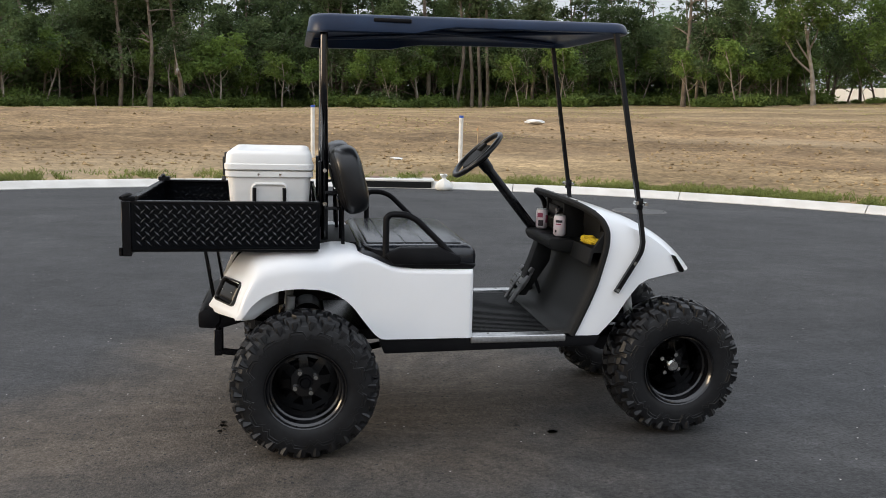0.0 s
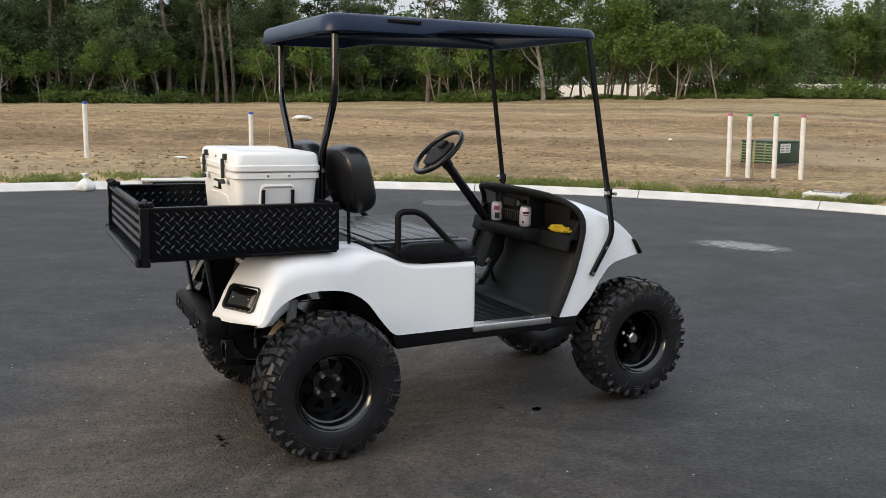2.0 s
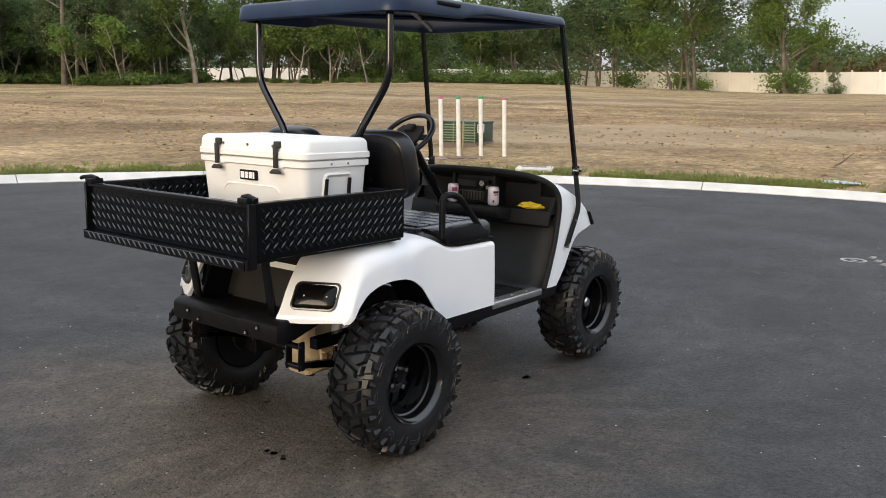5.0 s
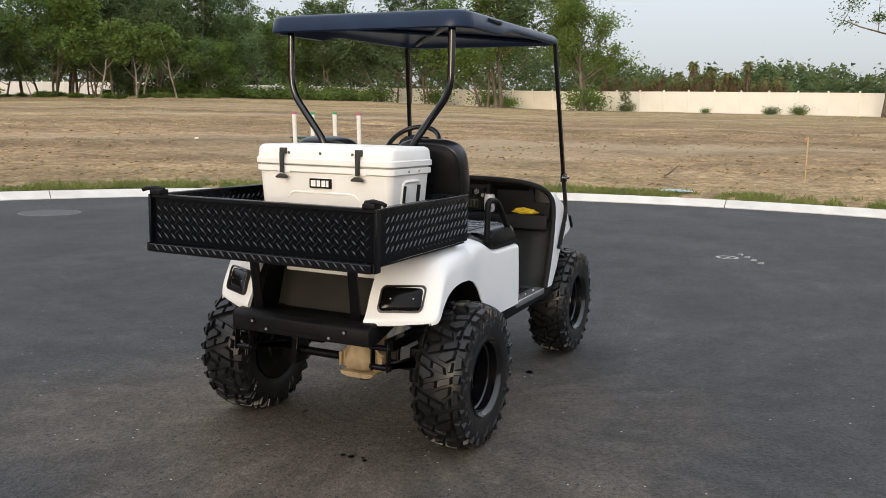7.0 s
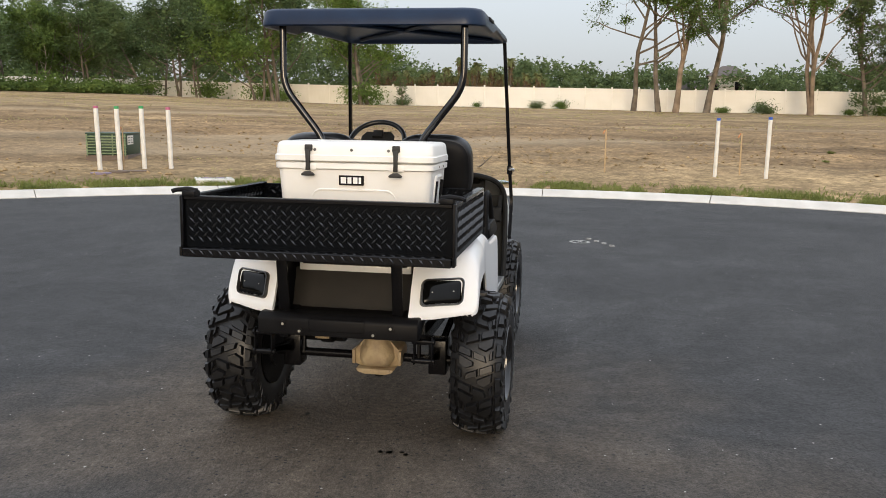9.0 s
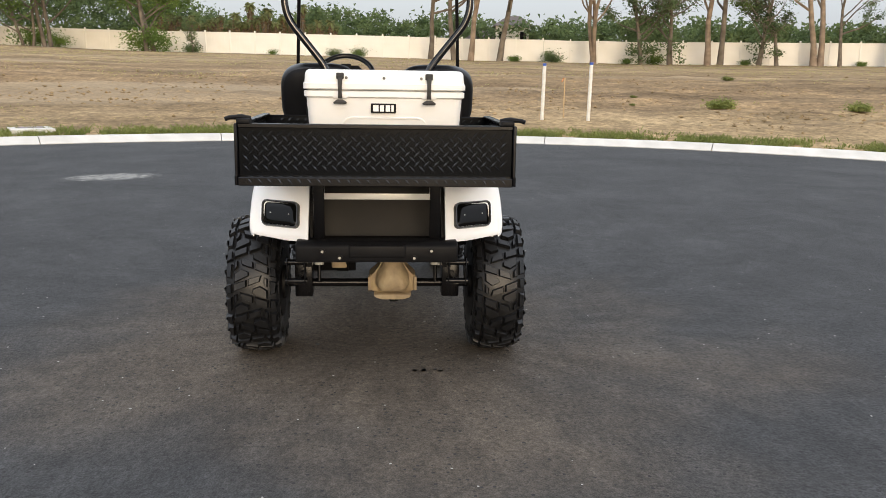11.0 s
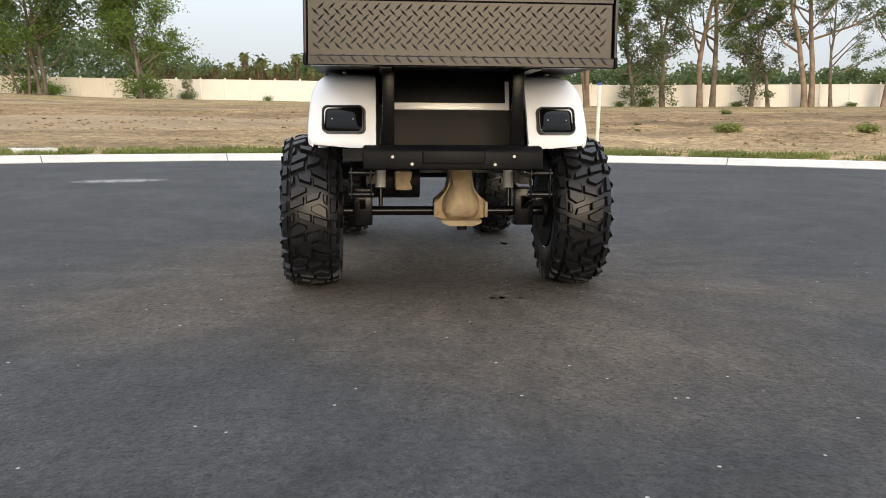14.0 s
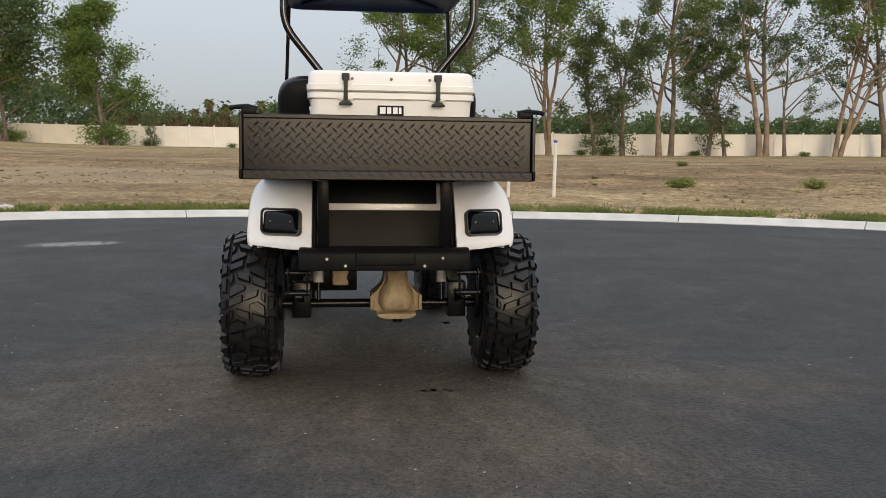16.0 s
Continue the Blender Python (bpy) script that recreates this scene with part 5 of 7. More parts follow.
def build_cowl():
    # rear edge, front edge and the way the sheet bulges between them, half of the width
    rear = [(0.0, 1.062, 1.205), (0.13, 1.061, 1.207), (0.25, 1.057, 1.215), (0.34, 1.047, 1.235), (0.41, 1.026, 1.272), (0.452, 0.992, 1.312), (0.474, 0.945, 1.334), (0.482, 0.88, 1.332), (0.486, 0.80, 1.312), (0.490, 0.70, 1.283), (0.494, 0.59, 1.236), (0.496, 0.475, 1.183)]
    fore = [(0.0, 0.745, 1.83), (0.13, 0.745, 1.828), (0.25, 0.748, 1.815), (0.34, 0.752, 1.79), (0.42, 0.758, 1.75), (0.475, 0.762, 1.700), (0.488, 0.744, 1.60), (0.490, 0.728, 1.53), (0.491, 0.702, 1.485), (0.492, 0.640, 1.436), (0.494, 0.56, 1.385), (0.496, 0.475, 1.305)]
    bm = bmesh.new()
    n = 14
    left = []
    for (y0, z0, x0), (y1, z1, x1) in zip(rear, fore):
        top = max(0.0, (z0 - 0.80) / 0.262)
        c = Vector(((x0 + x1) / 2 + 0.10 * top, (y0 + y1) / 2 + 0.008, (z0 + z1) / 2 + 0.098 * top))
        a, b = Vector((x0, y0, z0)), Vector((x1, y1, z1))
        left.append([a * (1 - t) ** 2 + c * 2 * t * (1 - t) + b * t * t for t in [i / n for i in range(n + 1)]])
    rows = [[Vector((p.x, -p.y, p.z)) for p in r] for r in left[:0:-1]] + left
    grid(bm, rows)
    cowl = part("cowl", bm, M_PAINT, cart, "white gloss painted front cowl", smooth=60)
    s = cowl.modifiers.new("thick", "SOLIDIFY")
    s.thickness, s.offset = 0.007, -1
    cowl.modifiers.new("crisp", "EDGE_SPLIT").split_angle = radians(38)
    edge = [Vector((x, y, z)) for y, z, x in rear]
    pts = [Vector((p.x - 0.004, -p.y, p.z)) for p in edge[:0:-1]] + [Vector((p.x - 0.004, p.y, p.z)) for p in edge]
    bm = bmesh.new()
    tube(bm, pts, 0.015, 8, 0.03)
    part("cowl_trim", bm, M_DASH, cart, "black moulded edge trim")
    bm = bmesh.new()
    rim = [[r[0] * (1 - k) + r[1] * k + Vector((0, 0, 0.006)) for k in (-0.22, 0.0, 0.30, 0.50)] for r in left[:5]]
    rows = [[Vector((p.x, -p.y, p.z)) for p in r] for r in rim[:0:-1]] + rim
    grid(bm, rows)
    flange = part("cowl_flange", bm, M_DASH, cart, "black moulded top flange with studs", smooth=60)
    s = flange.modifiers.new("thick", "SOLIDIFY")
    s.thickness, s.offset = 0.010, -1
    flange.modifiers.new("crisp", "EDGE_SPLIT").split_angle = radians(38)
    for k in range(-4, 5):
        y = k * 0.075
        z = curve_at([(a, b) for a, b, c in rear], abs(y)) + 0.009
        x = curve_at([(a, c) for a, b, c in rear], abs(y)) + 0.012
        bm = bmesh.new()
        cyl(bm, (x, y, z - 0.004), (x, y, z + 0.003), 0.005, n=8)
        part("stud", bm, M_BLACK, flange)
    # closed nose and headlights
    bm = bmesh.new()
    nose = [Vector((x - 0.006, y, z)) for y, z, x in fore[:7]]
    rows = [[Vector((p.x, -p.y, p.z)), Vector((p.x - 0.16, -p.y * 0.75, p.z - 0.05))] for p in nose[:0:-1]] + [[p, Vector((p.x - 0.16, p.y * 0.75, p.z - 0.05))] for p in nose]
    grid(bm, rows)
    part("front_fascia", bm, M_BLACK, cart, smooth=60)
    for s in (-1, 1):
        bm = bmesh.new()
        prism(bm, [(1.638, 0.838), (1.655, 0.834), (1.703, 0.770), (1.697, 0.757), (1.678, 0.760)], s * 0.425, s * 0.489, 0.005)
        part("headlight", bm, M_LENS, cart, "dark headlight lens")
    # inner face: dashboard with two bins, centre console, cup tray, kick panel
    bm = bmesh.new()
    box(bm, 1.340, 1.352, -0.462, 0.462, 0.80, 0.93)
    box(bm, 1.336, 1.350, -0.36, 0.36, 0.92, 1.02)
    prism(bm, [(1.215, 1.052), (1.36, 1.0), (1.36, 0.985), (1.225, 1.035)], -0.33, 0.33, 0.004)
    prism(bm, [(1.26, 0.845), (1.345, 0.845), (1.345, 0.865), (1.26, 0.865)], -0.462, 0.462, 0.004)
    for y0, y1 in ((-0.135, -0.115), (0.135, 0.155)):
        prism(bm, [(1.235, 0.865), (1.345, 0.865), (1.345, 1.01), (1.235, 1.045)], y0, y1, 0.004)
    for s in (-1, 1):
        prism(bm, [(1.262, 0.845), (1.345, 0.845), (1.345, 0.925), (1.318, 0.93)], s * 0.445, s * 0.466)
    prism(bm, [(1.262, 0.78), (1.278, 0.865), (1.262, 0.865), (1.245, 0.79)], -0.465, 0.465, 0.004)
    dash = part("dashboard", bm, M_DASH, cart, "black moulded dashboard with open bins")
    bm = bmesh.new()
    prism(bm, [(1.240, 0.875), (1.335, 0.875), (1.335, 1.005), (1.255, 1.03)], -0.113, 0.133, 0.005)
    console = part("centre_console", bm, M_DASH, dash)
    bm = bmesh.new()
    box(bm, 1.233, 1.25, -0.060, 0.125, 0.890, 0.940, 0.003)
    part("vent_strip", bm, M_GRILLE, console, "olive slatted radio face")
    for i in range(9):
        bm = bmesh.new()
        box(bm, 1.2305, 1.234, -0.054 + i * 0.020, -0.046 + i * 0.020, 0.894, 0.936)
        part("slat", bm, M_DASH, console)
    bm = bmesh.new()
    box(bm, 1.238, 1.256, -0.020, 0.125, 0.955, 1.005, 0.004)
    part("pocket_frame", bm, M_BLACK, console)
    bm = bmesh.new()
    box(bm, 1.2355, 1.24, -0.008, 0.113, 0.962, 0.998, 0.002, 1)
    part("pocket", bm, M_WELL, console)
    for y, z, r, mat in ((-0.055, 0.985, 0.016, M_CHROME), (-0.092, 0.995, 0.010, M_BLACK), (-0.092, 0.965, 0.010, M_BOLT), (-0.055, 0.955, 0.007, M_BLACK)):
        bm = bmesh.new()
        cyl(bm, (1.222, y, z), (1.25, y, z), r, r * 1.1, 14)
        part("switch", bm, mat, console)
    bm = bmesh.new()
    prism(bm, [(1.135, 0.850), (1.155, 0.815), (1.27, 0.795), (1.27, 0.868), (1.145, 0.874)], -0.225, 0.200, 0.012)
    tray = part("cup_tray", bm, M_DASH, dash, "black cup holder tray")
    for x, y in ((1.205, 0.125), (1.215, -0.140), (1.195, -0.01)):
        bm = bmesh.new()
        cyl(bm, (x, y, 0.866), (x, y, 0.8745), 0.040, n=24)
        part("cup_ring", bm, M_BLACK, tray)
    bm = bmesh.new()
    grid(bm, [[(x, y, z) for y in np.linspace(-0.478, 0.478, 9)] for x, z in ((1.335, 0.83), (1.32, 0.76), (1.285, 0.66), (1.235, 0.55), (1.195, 0.478), (1.10, 0.476))])
    ob = part("kick_panel", bm, M_GREYMAT, cart, "scuffed dark grey kick panel", smooth=60)
    ob.modifiers.new("thick", "SOLIDIFY").thickness = 0.006
    # pedals
    for y0, w, dz in ((0.15, 0.075, 0.0), (0.29, 0.05, -0.02)):
        bm = bmesh.new()
        box(bm, -0.006, 0.006, -w / 2 + 0.012, w / 2 - 0.012, 0.0, 0.20, 0.003)
        box(bm, -0.016, 0.002, -w / 2 - 0.014, w / 2 + 0.014, 0.095, 0.170, 0.004)
        box(bm, -0.024, 0.0, -w / 2, w / 2, 0.188, 0.218, 0.006)
        pedal = part("pedal", bm, M_PEDAL, cart, "worn grey metal pedal")
        pedal.matrix_basis = pose(1.060, y0, 0.477 + dz, 0, 33, 0)
        for i in range(6):
            bm = bmesh.new()
            cyl(bm, (-0.028, -w / 3 + (i % 3) * w / 3, 0.115 + (i // 3) * 0.035), (-0.02, -w / 3 + (i % 3) * w / 3, 0.115 + (i // 3) * 0.035), 0.004, n=8)
            part("stud", bm, M_CHROME, pedal)
        bm = bmesh.new()
        tube(bm, [(0.01, 0, 0.2), (0.12, 0, 0.12), (0.2, 0, 0.16)], 0.010, 8, 0.03)
        part("pedal_arm", bm, M_BLACK, pedal)


def build_steering():
    c = Vector((0.868, 0.175, 1.240))
    m = Matrix.Translation(c) @ Matrix.Rotation(radians(-43.5), 4, "Y")
    bm = bmesh.new()
    tube(bm, [(0.150 * math.cos(a), 0.150 * math.sin(a), 0) for a in np.linspace(0, 2 * math.pi, 48, endpoint=False)], 0.0135, 10, close=True)
    wheel = part("steering_wheel", bm, M_VINYL, cart, "black steering wheel")
    wheel.matrix_basis = m
    bm = bmesh.new()
    cyl(bm, (0, 0, -0.040), (0, 0, -0.010), 0.050, 0.062, 24)
    part("hub", bm, M_BLACK, wheel)
    bm = bmesh.new()
    pts = [(0.072, 0.070), (0.040, 0.092), (-0.030, 0.090), (-0.085, 0.055), (-0.100, 0.0)]
    loops = []
    for z, k in ((-0.012, 0.96), (0.0, 1.0), (0.006, 0.94)):
        loops.append([bm.verts.new((x * k, y * k, z)) for x, y in pts] + [bm.verts.new((x * k, -y * k, z)) for x, y in pts[-2::-1]])
    stack(bm, loops)
    part("hub_pad", bm, M_DASH, wheel, "dark grey moulded hub pad")
    for a in (90, -90, 180):
        bm = bmesh.new()
        box(bm, 0.04, 0.145, -0.019, 0.019, -0.014, -0.004, 0.004, m=pose(0, 0, 0, 0, 0, a))
        part("spoke", bm, M_BLACK, wheel)
    bm = bmesh.new()
    box(bm, 0.02, 0.068, -0.028, 0.028, 0.002, 0.022, 0.005)
    part("clip", bm, M_DASH, wheel, "black score card clip")
    bm = bmesh.new()
    d = Vector((0.635, 0, -0.772))
    cyl(bm, c + d * 0.02, c + d * 0.10, 0.034, 0.028, 20)
    cyl(bm, c + d * 0.08, c + d * 0.55, 0.0235, n=18)
    part("steering_column", bm, M_STEEL, cart)
    bm = bmesh.new()
    prism(bm, [(1.19, 0.80), (1.245, 0.86), (1.28, 0.86), (1.26, 0.70), (1.14, 0.52), (1.10, 0.52)], 0.13, 0.21, 0.006)
    part("column_boot", bm, M_DASH, cart)


def build_roof():
    bm = bmesh.new()
    x0, x1, hw = 0.010, 1.400, 0.505

    def loop(inset, z, n=10):
        pts = []
        r = 0.10 - min(inset, 0.05)
        for cx, cy, a0 in ((x1 - 0.10, hw - 0.10, 0), (x0 + 0.10, hw - 0.10, 90), (x0 + 0.10, -hw + 0.10, 180), (x1 - 0.10, -hw + 0.10, 270)):
            for i in range(n + 1):
                a = radians(a0 + 90 * i / n)
                ex = max(0, inset - 0.05)
                x, y = cx + r * math.cos(a), cy + r * math.sin(a)
                x -= ex * (1 if cx > 0.6 else -1)
                y -= ex * (1 if cy > 0 else -1)
                taper = 1 - 0.07 * (x - x0) / (x1 - x0)
                pts.append((x, y * taper, z))
        # long sides need points too
        out = []
        for p, q in zip(pts, pts[1:] + pts[:1]):
            out.append(p)
            ln = math.dist(p, q)
            if ln > 0.2:
                out += [tuple(p[k] + (q[k] - p[k]) * j / 14 for k in range(3)) for j in range(1, 14)]
        return out

    def lip(x, z):
        deep = 1 - min(1, max(0, (x - 0.46) / 0.12))
        return z + 0.010 + 0.018 * x / 1.4 - 0.028 * deep * (1 if z < 1.787 else 0)
    rings = []
    for inset, z in ((0.30, 1.800), (0.10, 1.795), (0.045, 1.788), (0.028, 1.774), (0.008, 1.772), (0.0, 1.778), (0.0, 1.786), (0.008, 1.806), (0.020, 1.817), (0.034, 1.820), (0.12, 1.826), (0.30, 1.836)):
        rings.append([bm.verts.new((p[0], p[1], lip(p[0], p[2]))) for p in loop(inset, z)])
    n = len(rings[0])
    for a, b in zip(rings, rings[1:]):
        for j in range(n):
            bm.faces.new((a[j], a[(j + 1) % n], b[(j + 1) % n], b[j]))
    bm.faces.new(rings[0][::-1])
    bm.faces.new(rings[-1])
    roof = part("roof", bm, M_ROOF, cart, "navy black moulded plastic roof", smooth=50)
    for s in (-1, 1):
        bm = bmesh.new()
        box(bm, 0.275, 0.430, s * 0.480, s * 0.4975, 1.804, 1.820, 0.0045, 2)
        part("grip_slot", bm, M_BLACK, roof, "dark hand grip slot")
        bm = bmesh.new()
        tube(bm, [(0.05, s * 0.44, 1.80), (0.68, s * 0.05, 1.812), (1.3, -s * 0.38, 1.815)], 0.012, 8, 0.05)
        part("roof_rib", bm, M_ROOF, roof)
    # rear posts, bent inwards above the bed
    for s in (-1, 1):
        bm = bmesh.new()
        tube(bm, [(0.088 + 0.010 * s, s * 0.412, 1.80), (0.088 + 0.010 * s, s * 0.412, 1.50), (0.09, s * 0.215, 1.255), (0.09, s * 0.205, 0.86)], 0.0160, 12, 0.07)
        post = part("rear_post", bm, M_RIM, cart, "gloss black bent roof post")
        bm = bmesh.new()
        box(bm, 0.062, 0.078, s * 0.18, s * 0.235, 0.98, 1.22, 0.004)
        part("post_bracket", bm, M_STEEL, post)
        for z in (1.18, 1.03):
            bm = bmesh.new()
            cyl(bm, (0.09, s * 0.235, z), (0.09, s * 0.218, z), 0.010, n=6)
            part("bolt", bm, M_CHROME, post)
        bm = bmesh.new()
        tube(bm, [(1.322, s * 0.455, 1.812), (1.462, s * 0.492, 1.06), (1.492, s * 0.505, 0.872), (1.372, s * 0.508, 0.672)], 0.0100, 4, 0.05, square=True)
        post = part("front_post", bm, M_STEEL, cart, "black square-tube windscreen post")
        bm = bmesh.new()
        box(bm, 1.447, 1.475, s * 0.476, s * 0.508, 1.045, 1.095, 0.003)
        part("post_collar", bm, M_STEEL, post)
        for x, z in ((1.442, 1.075), (1.487, 1.07), (1.452, 0.805), (1.378, 0.682)):
            bm = bmesh.new()
            cyl(bm, (x, s * 0.518, z), (x, s * 0.49, z), 0.009, n=8)
            part("bolt", bm, M_CHROME, post)


def cushion(x0, x1, y0, y1, z0, z1, bevel, bulge=0.0, axis=2):
    """A padded block with well-rounded edges and a slight crown."""
    bm = bmesh.new()
    box(bm, x0, x1, y0, y1, z0, z1, bevel, 5)
    bmesh.ops.subdivide_edges(bm, edges=[e for e in bm.edges if e.calc_length() > 0.12], cuts=6, use_grid_fill=True)
    c, h = Vector(((x0 + x1) / 2, (y0 + y1) / 2, (z0 + z1) / 2)), Vector(((x1 - x0) / 2, (y1 - y0) / 2, (z1 - z0) / 2))
    for v in bm.verts:
        d = v.co - c
        k = 1.0
        for a in range(3):
            if a != axis:
                k *= max(0, 1 - (d[a] / h[a]) ** 2)
        v.co[axis] += bulge * k * (1 if d[axis] > 0 else -1)
    return bm


def pad(hw, hh, deep):
    """An upright pillow with round corners that bulges to the front, its back flatter."""
    bm = bmesh.new()
    loops = []
    for x, k in ((-0.045, 0.74), (-0.050, 0.90), (-0.040, 0.965), (-0.020, 0.995), (0.0, 1.0), (0.018, 0.985), (0.034, 0.945), (0.046, 0.87), (0.053, 0.76), (0.058, 0.58), (0.060, 0.34)):
        vs = []
        for i in range(48):
            a = 2 * math.pi * i / 48
            c, s = math.cos(a), math.sin(a)
            vs.append(bm.verts.new((x * deep / 0.056, (hw - 0.15 * (1 - k)) * math.copysign(abs(c) ** 0.56, c), (hh - 0.15 * (1 - k)) * math.copysign(abs(s) ** 0.56, s))))
        loops.append(vs)
    stack(bm, loops)
    return bm


def build_seats():
    bm = cushion(0.215, 0.738, -0.482, 0.482, 0.770, 0.880, 0.042, 0.006)
    seat = part("seat", bm, M_SEAT, cart, "black pleated vinyl bench seat", smooth=60)
    for i in range(5):
        x = 0.262 + i * 0.084
        bm = bmesh.new()
        box(bm, x, x + 0.080, -0.415, 0.415, 0.862, 0.887, 0.005, 3)
        part("pleat", bm, M_SEAT, seat, smooth=50)
    for s in (-1, 1):
        bm = bmesh.new()
        prism(bm, [(0.24, 0.885), (0.30, 0.848), (0.385, 0.797), (0.46, 0.783), (0.72, 0.780), (0.735, 0.80), (0.30, 0.865)], s * 0.44, s * 0.488, 0.006)
        part("seat_skirt", bm, M_BLACK, seat)
    for y0, y1 in ((-0.445, -0.092), (0.092, 0.445)):
        bm = pad((y1 - y0) / 2, 0.150, 0.056)
        back = part("backrest", bm, M_VINYL, cart, "black padded vinyl backrest", smooth=60)
        back.matrix_basis = pose(0.200, (y0 + y1) / 2, 1.148, 0, -14, 0)
        bm = bmesh.new()
        bm = pad((y1 - y0) / 2 - 0.006, 0.145, 0.042)
        for v in bm.verts:
            v.co.x = -0.024 - v.co.x
        bmesh.ops.reverse_faces(bm, faces=bm.faces[:])
        shell = part("back_shell", bm, M_BLACK, back)
        for z in (-0.07, 0.07):
            bm = bmesh.new()
            cyl(bm, (-0.07, 0.12 if y0 < 0 else -0.12, z), (-0.06, 0.12 if y0 < 0 else -0.12, z), 0.008, n=8)
            part("bolt", bm, M_CHROME, shell)
        for y in (y0 + 0.09, y1 - 0.09):
            bm = bmesh.new()
            tube(bm, [(0.16, y, 1.06), (0.165, y, 0.86)], 0.008, 8)
            part("back_bar", bm, M_STEEL, cart)
    bm = bmesh.new()
    for z in (1.09, 1.02):
        tube(bm, [(0.09, -0.30, z), (0.165, -0.30, z), (0.165, 0.30, z), (0.09, 0.30, z)], 0.007, 8, 0.02)
    part("back_frame", bm, M_STEEL, cart)
    for s in (-1, 1):
        bm = bmesh.new()
        y = s * 0.488
        tube(bm, [(0.338, y, 0.835), (0.338, y, 1.003), (0.358, y, 1.018), (0.420, y, 1.017), (0.465, y, 0.998), (0.655, y, 0.815)], 0.0140, 10, 0.03)
        arm = part("hip_restraint", bm, M_BLACK, cart, "black plastic hip restraint loop")
        bm = bmesh.new()
        prism(bm, [(0.33, 0.85), (0.40, 0.878), (0.57, 0.878), (0.665, 0.835), (0.66, 0.802), (0.37, 0.802)], y - 0.022, y + 0.022, 0.010)
        part("restraint_base", bm, M_BLACK, arm)


def tread(bm, origin, u, v, n, wide, high, pitch=0.0252):
    """Raised lozenges of tread plate over a rectangle, each aimed at the middle of its crosswise neighbour."""
    origin, u, v, n = Vector(origin), Vector(u), Vector(v), Vector(n)
    ax = [(u + v).normalized(), (u - v).normalized()]
    L, W, H = 0.0180, 0.0038, 0.0034
    reach = int((wide + high) / pitch) + 2
    for i in range(-reach, reach):
        for j in range(-reach, reach):
            x, y = (i + j) * pitch * 0.7071, (i - j) * pitch * 0.7071
            if not (0.008 < x < wide - 0.008 and 0.008 < y < high - 0.008):
                continue
            m = origin + u * x + v * y
            d = ax[(i + j) % 2]
            e = n.cross(d)
            q = [bm.verts.new(m + d * L), bm.verts.new(m + e * W), bm.verts.new(m - d * L), bm.verts.new(m - e * W)]
            t1, t2 = bm.verts.new(m + d * L * 0.5 + n * H), bm.verts.new(m - d * L * 0.5 + n * H)
            for f in ((q[0], q[1], t1), (q[1], t2, t1), (q[1], q[2], t2), (q[2], q[3], t2), (q[3], t1, t2), (q[3], q[0], t1)):
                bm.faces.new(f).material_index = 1


